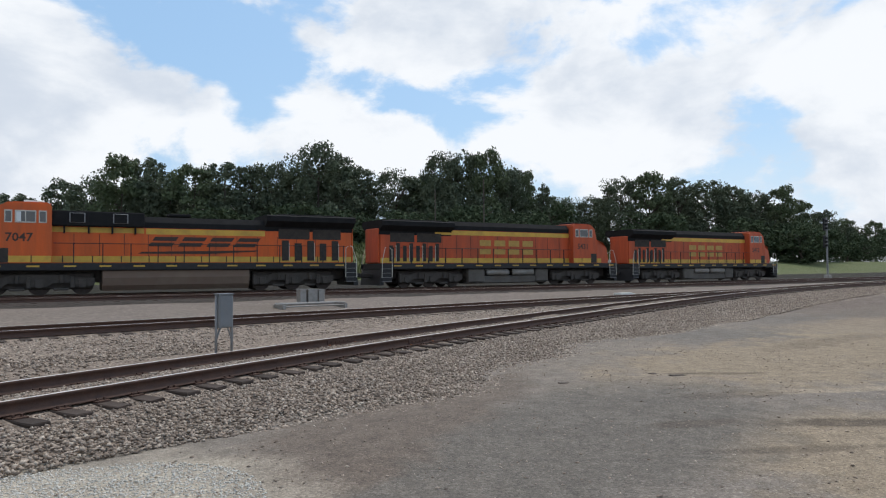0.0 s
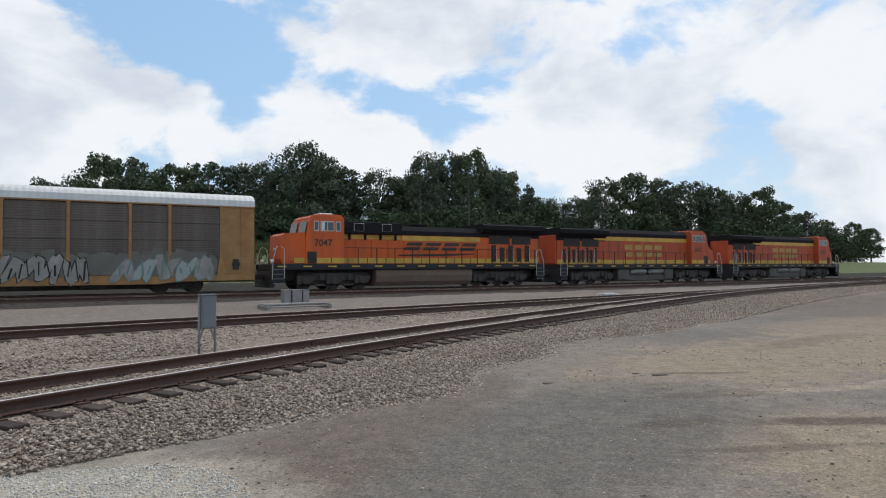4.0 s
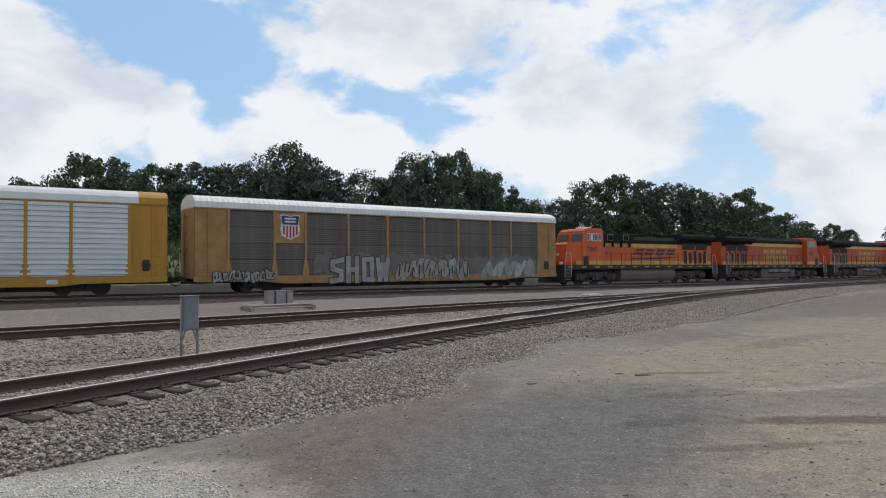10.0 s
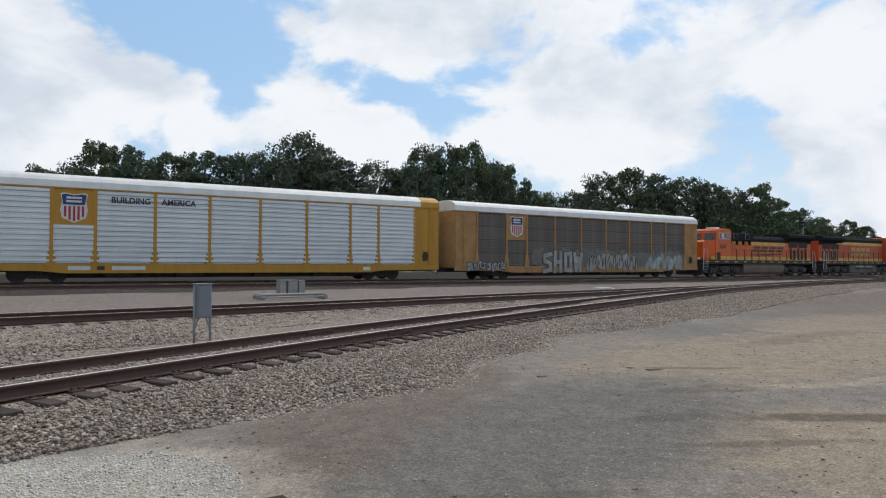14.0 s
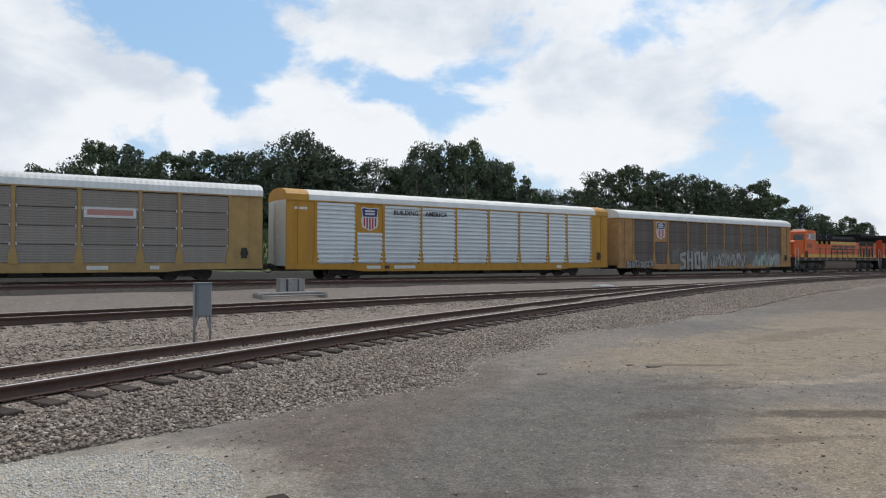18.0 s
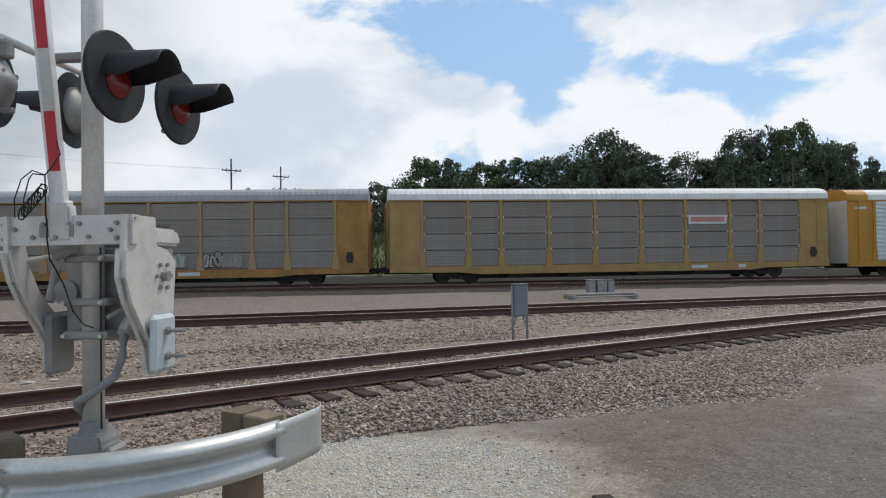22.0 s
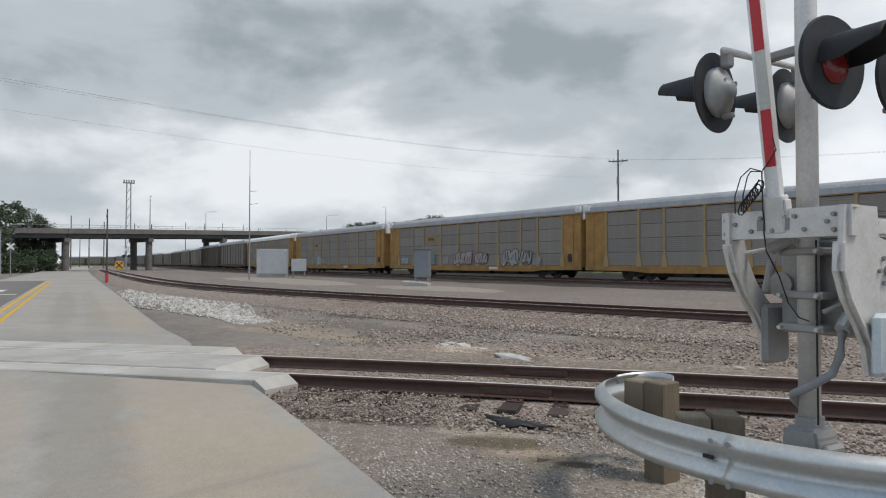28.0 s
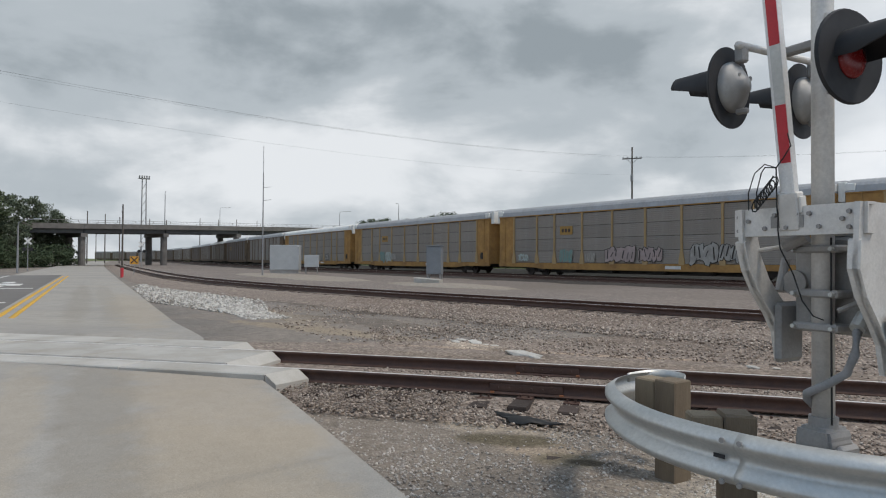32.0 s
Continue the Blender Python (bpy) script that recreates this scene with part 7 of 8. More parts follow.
def build_guard_rail():
    gr = thing("guard_rail", "curved galvanised W-beam guard rail on wooden posts", "guard rail")
    prof = [(-0.005, 0.700), (-0.035, 0.690), (-0.080, 0.655), (-0.082, 0.625), (-0.020, 0.575), (0.0, 0.545), (-0.020, 0.515), (-0.082, 0.465), (-0.080, 0.435), (-0.035, 0.400), (-0.005, 0.390)]
    L0, L1 = GUARD.s[0], GUARD.s[-1]
    joint = L0 + (L1 - L0) * 0.53

    def beam(name, s0, s1, out, label=""):
        n = max(3, int((s1 - s0) / 0.05))
        v, f, m = [], [], 2 * len(prof)
        for s in np.linspace(s0, s1, n):
            for o, z in prof:
                for t in (0.0, 0.005):
                    x, y = GUARD.at(float(s), o - out + t)
                    v.append((x, y, z))
        k = len(prof)
        for j in range(n - 1):
            for i in range(k - 1):
                a, b = j * m + 2 * i, (j + 1) * m + 2 * i
                f += [(a, b, b + 2, a + 2), (a + 1, a + 3, b + 3, b + 1)]
            for i in (0, k - 1):
                a, b = j * m + 2 * i, (j + 1) * m + 2 * i
                f.append((a, a + 1, b + 1, b))
        for j in (0, n - 1):
            for i in range(k - 1):
                a = j * m + 2 * i
                f.append((a, a + 2, a + 3, a + 1))
        return part(name, raw_mesh(name, v, f, M_galv, True), None, gr, label)

    b1 = beam("rail_beam", L0, joint + 0.14, 0.0)
    b2 = beam("rail_beam", joint, L1 - 0.60, 0.007)
    for ds in (-0.06, 0.04):
        for z in (0.662, 0.425):
            x, y = GUARD.at(joint + ds, -0.10)
            h = GUARD.heading(joint + ds)
            part("splice_bolt", rod(bmesh.new(), (x, y, z), (x + math.sin(h) * 0.012, y - math.cos(h) * 0.012, z), 0.017, 8), M_castgrey, gr)
    x, y = GUARD.at(joint - 0.12, -0.030)
    part("bolt_slot", boxed(-0.035, 0.035, -0.004, 0.004, -0.012, 0.012), M_black, gr, at=pose(x, y, 0.545, 0, 0, math.degrees(GUARD.heading(joint - 0.12))))
    # flat flared end shoes
    curl = Line([GUARD.at(L0 + 0.22, -0.07), GUARD.at(L0 + 0.02, -0.06), (-5.80, 2.99), (-5.66, 3.03), (-5.54, 2.96)])
    for path, s0, s1, flare in ((GUARD, L1 - 0.68, L1, 1), (curl, curl.s[0], curl.s[-1], 0)):
        v, f = [], []
        n = 16
        for j in range(n):
            u = j / (n - 1)
            s = float(s0 + (s1 - s0) * u)
            for z in (0.385, 0.44, 0.545, 0.65, 0.70):
                off = flare * (-(0.075 + 0.05 * u) + 0.5 * max(0, u - 0.7) ** 1.5)
                x, y = path.at(s, off)
                v.append((x, y, z + 0.012 * math.sin(u * 3)))
        for j in range(n - 1):
            for i in range(4):
                a = j * 5 + i
                f.append((a, a + 5, a + 6, a + 1))
        sh = part("end_shoe", raw_mesh("end_shoe", v, f, M_galv, True), None, gr, "flat galvanised end shoe")
        mod = sh.modifiers.new("thick", "SOLIDIFY")
        mod.thickness = 0.005
    # wooden posts, each with a block between it and the beam
    for x, y, turn, top in ((-5.34, 2.74, -66, 0.72), (-4.36, 2.67, -17, 0.67), (-3.34, 3.72, 82, 0.71)):
        rnd = random.Random(int(x * 100))
        m = pose(x, y, 0, 0, 0, turn)
        bm = boxed(-0.105, 0.105, -0.10, 0.11, -0.5, top, 0.012)
        for q in bm.verts:
            q.co += Vector((rnd.uniform(-0.006, 0.006), rnd.uniform(-0.006, 0.006), rnd.uniform(-0.008, 0.008)))
        part("post", bm, M_wood, gr, at=m)
        part("block", boxed(-0.10, 0.10, -0.31, -0.105, 0.36, top - 0.012, 0.012), M_paleblock, gr, at=m)
    return gr


build_guard_rail()


# ------------------------------------------------------------------ lineside things
def gz(x, y):
    return float(ground_height(np.array([x]), np.array([y]))[0])


def terminal_box():
    tb = thing("terminal_box", "grey steel terminal box on two legs beside the track", "electrical box", at=pose(-4.47, 13.75, 0.0, 0, 0, 45))
    body = part("box", boxed(-0.15, 0.15, -0.10, 0.10, 0.57, 1.24, 0.012), M_greysteel, tb)
    part("door", boxed(-0.135, 0.135, -0.112, -0.102, 0.60, 1.21, 0.004), M_greysteel, body)
    part("cap", boxed(-0.165, 0.165, -0.12, 0.12, 1.241, 1.262), M_greysteel, body)
    for x in (-0.17, 0.17):
        part("leg", rod(bmesh.new(), (x, 0, -0.15), (x, 0, 1.22), 0.026, 10), M_conduit, tb, smooth=True)
        part("conduit", tube(bmesh.new(), [(x * 0.9, 0.0, 0.36), (x * 0.62, 0, 0.50), (x * 0.4, 0, 0.58)], 0.018), M_conduit, tb)


terminal_box()


def relay_boxes():
    z = gz(-6.4, 31.6)
    rb = thing("relay_boxes", "low grey relay boxes beside a rack of steel pipes", "electrical box", at=pose(-6.2, 31.4, z, 0, 0, 33))
    for x, w, h in ((-0.42, 0.30, 0.62), (0.05, 0.46, 0.62), (0.48, 0.30, 0.60)):
        b = part("case", boxed(x - w / 2, x + w / 2, -0.25, 0.25, 0.0, h, 0.02), M_castgrey, rb)
        part("lid", boxed(x - w / 2 - 0.02, x + w / 2 + 0.02, -0.27, 0.27, h + 0.001, h + 0.03), M_castgrey, b)
    rk = thing("pipe_rack", "low rack of grey steel pipes on the ballast", "pipe rack", at=pose(-5.6, 28.5, gz(-5.6, 28.5), 0, 0, 33))
    for y, zz in ((-0.5, 0.10), (-0.3, 0.20), (0.3, 0.20), (0.5, 0.12)):
        part("pipe", rod(bmesh.new(), (-1.45, y, zz), (1.45, y, zz), 0.03, 10), M_castgrey, rk, smooth=False)
    for x in (-1.35, 1.35):
        part("foot", boxed(x - 0.06, x + 0.06, -0.6, 0.6, -0.05, 0.165), M_castgrey, rk)


relay_boxes()


def switch_machine():
    sm = thing("switch_machine", "pale grey switch machine between the rails' ends", "switch machine", at=pose(9.6, 35.6, 0.14, 0, 0, 40))
    part("case", boxed(-0.7, 0.35, -0.25, 0.25, 0.0, 0.30, 0.04), M_cabinet, sm)
    part("motor", boxed(0.36, 0.75, -0.18, 0.18, 0.02, 0.24, 0.04), M_cabinet, sm)
    part("throw_rod", rod(bmesh.new(), (-0.5, -0.26, 0.1), (-0.5, -1.4, 0.12), 0.03, 8), M_rust, sm)


switch_machine()


def signal_case():
    sc = thing("signal_case", "tall pale grey signal case on short legs", "electrical cabinet", at=pose(-44.6, 7.1, 0.50, 0, 0, 70))
    b = part("case", boxed(-0.5, 0.5, -0.42, 0.42, 0.28, 2.15, 0.03), M_greysteel, sc)
    part("cap", boxed(-0.55, 0.55, -0.47, 0.47, 2.151, 2.2, 0.01), M_greysteel, b)
    part("door", boxed(-0.46, 0.46, -0.435, -0.422, 0.34, 2.1), M_greysteel, b)
    part("antenna_stub", rod(bmesh.new(), (0.2, 0, 2.2), (0.2, 0, 2.32), 0.03, 8), M_conduit, b)
    for x in (-0.42, 0.42):
        for y in (-0.34, 0.34):
            part("leg", boxed(x - 0.05, x + 0.05, y - 0.05, y + 0.05, -0.2, 0.279), M_castgrey, sc)
    sl = tagged(new("concrete_step", finish(boxed(-0.9, 0.9, -0.35, 0.35, -0.2, 0.2, 0.04), "concrete_step", M_panel)), "pale concrete block in front of the signal case", "concrete block")
    sl.matrix_basis = pose(-43.5, 6.5, 0.33, 0, 4, 60)


signal_case()


def relay_house():
    rh = thing("relay_house", "silver metal relay house on a dirt pad", "relay house", at=pose(-76, -4.4, 0.45, 0, 0, 86))
    b = part("shell", boxed(-1.55, 1.55, -1.2, 1.2, 0.12, 2.75, 0.02), M_cabinet, rh)
    part("roof", prism(bmesh.new(), [(-1.22, 2.751), (1.22, 2.751), (1.22, 2.78), (0, 2.84), (-1.22, 2.78)], "x", -1.57, 1.57), M_cabinet, rh)
    part("door", boxed(-0.9, 0.0, -1.215, -1.202, 0.2, 2.3), M_cabinet, b)
    part("base", boxed(-1.5, 1.5, -1.1, 1.1, -0.3, 0.119), M_concrete, rh)
    part("lamp", rod(bmesh.new(), (1.45, -1.25, 2.6), (1.45, -1.25, 2.75), 0.08, 10), M_whitetape, b)
    bx = thing("battery_box", "pale grey metal cabinet on posts beside the relay house", "electrical cabinet", at=pose(-73.2, -1.55, 0.45, 0, 0, 86))
    part("case", boxed(-0.75, 0.75, -0.4, 0.4, 0.45, 1.75, 0.03), M_cabinet, bx)
    for x in (-0.6, 0.6):
        part("post", boxed(x - 0.06, x + 0.06, -0.06, 0.06, -0.3, 0.449), M_castgrey, bx)
    an = thing("antenna_mast", "slender grey radio antenna mast", "antenna", at=pose(-65.0, -5.9, 0.2))
    part("mast", rod(bmesh.new(), (0, 0, -0.3), (0, 0, 9.6), 0.075, 10, 0.04), M_conduit, an)
    part("whip", rod(bmesh.new(), (0, 0, 9.6), (0, 0, 12.1), 0.025, 6), M_conduit, an)
    for z in (7.0, 8.2):
        part("spur", rod(bmesh.new(), (0, 0, z), (0.0, 0.7, z + 0.1), 0.02, 6), M_conduit, an)


relay_house()


# ------------------------------------------------------------------ poles and wires
def utility_pole(x, y, top, turn, label="grey wooden utility pole with a cross-arm", lamp=False, arms=1, r=0.15):
    z = gz(x, y)
    up_ = thing("utility_pole", label, "utility pole", "utility poles", at=pose(x, y, z, 0, 0, turn))
    h = top - z
    part("pole", rod(bmesh.new(), (0, 0, -0.5), (0, 0, h), r, 10, r * 0.65), M_pole, up_)
    for k in range(arms):
        za = h - 1.6 - 1.0 * k
        arm = part("cross_arm", boxed(-1.25, 1.25, -0.16, -0.04, za, za + 0.14), M_pole, up_)
        part("brace", rod(bmesh.new(), (-0.7, -0.1, za), (0, -0.1, za - 0.6), 0.025, 6), M_castgrey, up_)
        part("brace", rod(bmesh.new(), (0.7, -0.1, za), (0, -0.1, za - 0.6), 0.025, 6), M_castgrey, up_)
        for q in (-1.15, -0.6, 0.6, 1.15):
            part("insulator", rod(bmesh.new(), (q, -0.1, za + 0.14), (q, -0.1, za + 0.34), 0.05, 8), M_castgrey, arm)
    if lamp:
        part("transformer", rod(bmesh.new(), (0.0, -0.3, h - 4.6), (0.0, -0.3, h - 3.7), 0.18, 12), M_conduit, up_)
    return up_


utility_pole(-84.0, 40.0, 17.0, 60, "grey wooden utility pole with a cross-arm and a transformer", True)
utility_pole(-59.8, 67.6, 15.6, 60)
utility_pole(-62.0, 80.6, 16.4, 60)
utility_pole(4.6, 74.8, 11.8, 30, "thin grey pole before the wood", arms=0, r=0.10)
utility_pole(-0.8, 74.0, 10.6, 30, "thin grey pole before the wood", arms=0, r=0.09)


def far_pole(b, d, top, arms=1):
    a = radians(b)
    utility_pole(-math.sin(a) * d, math.cos(a) * d, top, 20, "distant wooden utility pole", arms=arms, r=0.2)


for b, d, top in ((105.6, 150, 12.6), (108.0, 230, 16.0), (106.8, 250, 16.5), (105.8, 250, 15.5), (103.7, 260, 15.8), (102.5, 190, 11.8), (100.0, 320, 20.0), (98.6, 320, 19.5), (97.2, 340, 21.0), (95.6, 340, 20.5), (94.4, 360, 20.0), (107.4, 330, 17.0)):
    far_pole(b, d, top, 1 if d < 200 else 0)


def overhead_wire(p, q, sag, r=0.012):
    p, q = Vector(p), Vector(q)
    pts = [p.lerp(q, k / 24) - Vector((0, 0, sag * 4 * (k / 24) * (1 - k / 24))) for k in range(25)]
    ob = new("overhead_wire", finish(tube(bmesh.new(), pts, r, 4), "overhead_wire", M_cable))
    tagged(ob, "thin black overhead wire strung between poles", "wire", "overhead wires")


for k, (dy_, dz_) in enumerate(((-1.1, 0.0), (0.0, 0.1), (1.1, 0.0), (0.2, -2.4))):
    overhead_wire((-84 - 0.5 * dy_, 40 + dy_, 15.75 + dz_), (-40 - 0.4 * dy_, -22 + dy_, 12.4 + dz_ * 0.7), 1.2, 0.004)
utility_pole(-40.0, -22.0, 14.0, 60, "grey wooden utility pole beside the road")
for k in range(2):
    overhead_wire((-84, 40 + k, 15.7), (-60, 67.6 + k, 14.3), 0.4, 0.006)


def high_mast(x, y, top):
    hm = thing("light_tower", "tall steel lattice yard light tower with a lamp platform", "light tower", at=pose(x, y, 0, 0, 0, 15))
    for k in (-1, 1):
        part("leg", rod(bmesh.new(), (0, k * 1.1, -0.5), (0, k * 0.8, top - 1.5), 0.28, 8, 0.22), M_conduit, hm)
    for j in range(9):
        z = 2 + j * (top - 5) / 9
        part("brace", rod(bmesh.new(), (0, -1.1, z), (0, 1.0, z + (top - 5) / 9), 0.09, 6), M_conduit, hm)
    part("platform", boxed(-1.2, 1.2, -2.4, 2.4, top - 1.5, top - 1.2), M_conduit, hm)
    for k in range(5):
        part("floodlight", boxed(-0.5, 0.5, -2.2 + k, -1.6 + k, top - 1.0, top, 0.05), M_castgrey, hm)


high_mast(-320.2, -80.6, 38.9)


def street_lamp(x, y, z0, top, turn, reach=2.6):
    sl = thing("street_lamp", "grey steel street lamp with a curved arm", "street lamp", "street lamps", at=pose(x, y, z0, 0, 0, turn))
    h = top - z0
    part("pole", rod(bmesh.new(), (0, 0, -0.3), (0, 0, h - 0.7), 0.13, 10, 0.08), M_conduit, sl)
    part("arm", tube(bmesh.new(), [(0, 0, h - 0.8), (0.1, 0, h - 0.3), (0.6, 0, h), (reach, 0, h + 0.12)], 0.05), M_conduit, sl)
    part("lamp_head", boxed(reach - 0.1, reach + 0.7, -0.15, 0.15, h + 0.04, h + 0.2, 0.04), M_cabinet, sl)


street_lamp(-88.0, -36.3, 0.0, 6.2, 75, 2.2)
street_lamp(-172, -38.5, 8.9, 18.0, 190, 2.4)
street_lamp(-199, 21.1, 2.0, 18.6, 190, 2.4)
for b, d, t_ in ((98.5, 260, 20.5), (88.9, 230, 18.0)):
    a = radians(b)
    street_lamp(-math.sin(a) * d, math.cos(a) * d, 0, t_, 90, 3.0)


def crossbuck(x, y, turn):
    cb = thing("crossbuck_sign", "white crossbuck railway warning sign on a steel post", "road sign", "crossbuck signs", at=pose(x, y, 0, 0, 0, turn))
    part("post", rod(bmesh.new(), (0, 0, -0.2), (0, 0, 4.6), 0.06, 8), M_conduit, cb)
    for a in (45, -45):
        part("board", boxed(-0.6, 0.6, -0.02, 0.0, -0.12, 0.12), M_whiteline, cb, at=pose(0, -0.07 - 0.022 * (a > 0), 4.0, 0, a, 0))
    for k in (-0.4, 0.4):
        part("lamp", rod(bmesh.new(), (k, -0.12, 2.9), (k, -0.06, 2.9), 0.26, 16), M_black, cb)
    part("lamp_arm", boxed(-0.5, 0.5, -0.05, 0.0, 2.86, 2.94), M_black, cb)


crossbuck(-102.3, -40.9, 108)
crossbuck(-118.0, -30.0, 108)


def warning_sign():
    ws = thing("warning_sign", "yellow railway advance warning sign with a black cross", "road sign", at=pose(-69.7, -18.4, 0.1, 0, 0, 106))
    part("post", boxed(-0.04, 0.04, -0.03, 0.03, -0.2, 1.9), M_conduit, ws)
    part("board", boxed(-0.38, 0.38, -0.055, -0.035, 1.05, 1.80, 0.0), M_signyellow, ws)
    for a in (45, -45):
        part("cross_bar", boxed(-0.42, 0.42, -0.062 - 0.004 * (a > 0), -0.0555 - 0.004 * (a > 0), -0.05, 0.05), M_letterblack, ws, at=pose(0, 0, 1.43, 0, a, 0))
    mk = thing("marker_post", "short red marker post beside the road", "marker post", at=pose(-66.5, -18.6, 0))
    part("post", rod(bmesh.new(), (0, 0, -0.1), (0, 0, 0.75), 0.14, 10), M_redtape, mk)
    part("cap", rod(bmesh.new(), (0, 0, 0.751), (0, 0, 0.82), 0.15, 10), M_redtape, mk)


M_signyellow = material("sign_yellow", (0.60, 0.30, 0.03), 0.6, second=(0.5, 0.25, 0.03), scale=3)
warning_sign()


def block_signal():
    bs = thing("block_signal", "two-headed railway colour-light signal on a grey mast", "railway signal", at=pose(47.1, 82.5, 0.4, 0, 0, 33))
    part("mast", rod(bmesh.new(), (0, 0, -0.3), (0, 0, 7.4), 0.11, 10), M_conduit, bs)
    part("base", boxed(-0.3, 0.3, -0.3, 0.3, -0.2, 0.35, 0.03), M_concrete, bs)
    for z in (4.4, 6.5):
        hd = part("signal_head", boxed(-0.75, -0.25, -0.1, 0.1, z - 0.75, z + 0.75, 0.05), M_black, bs)
        for k in (-0.45, 0.0, 0.45):
            part("hood", rod(bmesh.new(), (-0.5, -0.10, z + k), (-0.5, -0.4, z + k), 0.14, 12), M_black, hd)
        part("bracket", boxed(-0.26, 0.0, -0.04, 0.04, z - 0.05, z + 0.05), M_conduit, bs)
    part("ladder", boxed(0.15, 0.19, -0.03, 0.03, 0.2, 6.0), M_conduit, bs)


block_signal()

# ------------------------------------------------------------------ the road bridge over the tracks
def build_bridge():
    br = thing("road_bridge", "grey concrete and steel road bridge over road and tracks", "bridge")
    u = Vector((-36.0, 47.0, 0)).normalized()
    n = Vector((-u.y, u.x, 0))
    p0 = Vector((-153.3, -61.5, 0))

    def slab(name, s0, s1, n0, n1, z0, z1, mat, dz=0.026, parent=br, label=""):
        bm = bmesh.new()
        vs = []
        for s in (s0, s1):
            for q in (n0, n1):
                for z in (z0, z1):
                    vs.append(bm.verts.new(p0 + u * s + n * q + Vector((0, 0, z + dz * s))))
        for qd in ((0, 1, 3, 2), (4, 6, 7, 5), (0, 4, 5, 1), (2, 3, 7, 6), (0, 2, 6, 4), (1, 5, 7, 3)):
            bm.faces.new([vs[i] for i in qd])
        return part(name, bm, mat, parent, label)
    for a, b in ((-60, -20), (-20, 9.3), (9.3, 27.2), (27.2, 46), (46, 80), (80, 130)):
        slab("deck", a + 0.03, b - 0.03, -5.5, 5.5, 8.05, 8.35, M_bridge)
        for q in (-4.8, -1.6, 1.6, 4.8):
            slab("girder", a + 0.1, b - 0.1, q - 0.2, q + 0.2, 6.85, 8.04, M_girder)
        for q in (-5.6, 5.35):
            slab("parapet", a + 0.03, b - 0.03, q, q + 0.25, 7.75, 8.85, M_bridge)
    for q in (-5.5, 5.5):
        slab("railing", -60, 130, q - 0.03, q + 0.03, 9.55, 9.62, M_conduit)
        for s in range(-60, 130, 4):
            slab("rail_post", s, s + 0.08, q - 0.04, q + 0.04, 9.1, 9.55, M_conduit)
    for s in (-20, 9.3, 27.2, 46, 80):
        slab("pier_cap", s - 0.6, s + 0.6, -5.2, 5.2, 6.0, 6.84, M_bridge)
        for q in (-4.0, 4.0):
            c = p0 + u * s + n * q
            part("column", rod(bmesh.new(), (c.x, c.y, -0.5), (c.x, c.y, 6.2 + 0.026 * s), 0.75, 14), M_bridge, br)


# Weathered concrete; its low tone also holds the shade on the bridge.
M_bridge = material("weathered_shaded_bridge_concrete", (0.175, 0.163, 0.15), 0.9, second=(0.13, 0.12, 0.11), scale=0.4, dirt=(0.08, 0.075, 0.07), dirt_amount=0.6)
M_girder = material("dark_girder_steel", (0.09, 0.088, 0.085), 0.7, second=(0.06, 0.06, 0.058), scale=0.8)
build_bridge()

# ------------------------------------------------------------------ far trees
FAR_TREES = [(109.9, 176, 10.0, 0.8), (110.7, 172, 12.0, 0.9), (111.7, 165, 13.5, 1.1), (113.4, 158, 14.0, 1.1), (114.8, 150, 14.5, 1.1), (116.2, 140, 13.5, 1.1), (118, 130, 13.5, 1.1), (111.0, 176, 6, 1.2), (112.6, 150, 7, 1.2), (115.2, 135, 6, 1.2),
             (36.4, 190, 22.2, 0.7), (37.6, 200, 22.6, 0.7), (40.2, 200, 23.4, 0.55), (33.6, 200, 22.0, 0.6), (38.8, 210, 22.4, 0.6)]
for i, (b, d, h, w) in enumerate(FAR_TREES):
    a = radians(b)
    x, y = -math.sin(a) * d, math.cos(a) * d
    plant(TREES, i * 3 + 1, x, y, gz(x, y), h + HEAD - gz(x, y), i * 1.7, w)
for i in range(17):
    b = 72.5 + i * 1.05
    d = 330 + 20 * math.sin(i * 1.3)
    h = 17.0 + 6.5 * math.exp(-((b - 80.0) / 2.2) ** 2) + 4.5 * math.exp(-((b - 84.2) / 2.0) ** 2) + 3.0 * math.sin(i * 2.1) * 0.4
    a = radians(b)
    x, y = -math.sin(a) * d, math.cos(a) * d
    plant(TREES, i * 2, x, y, gz(x, y), h + HEAD - gz(x, y), i * 2.3, 1.25)
for i in range(11):
    a = radians(109.4 + 0.8 * i)
    d = 165 - 5 * i
    x, y = -math.sin(a) * d, math.cos(a) * d
    plant(BUSHES, i, x, y, gz(x, y) - 0.2, 4.2 + 1.2 * math.sin(i * 2.3), i * 1.1, 1.5)


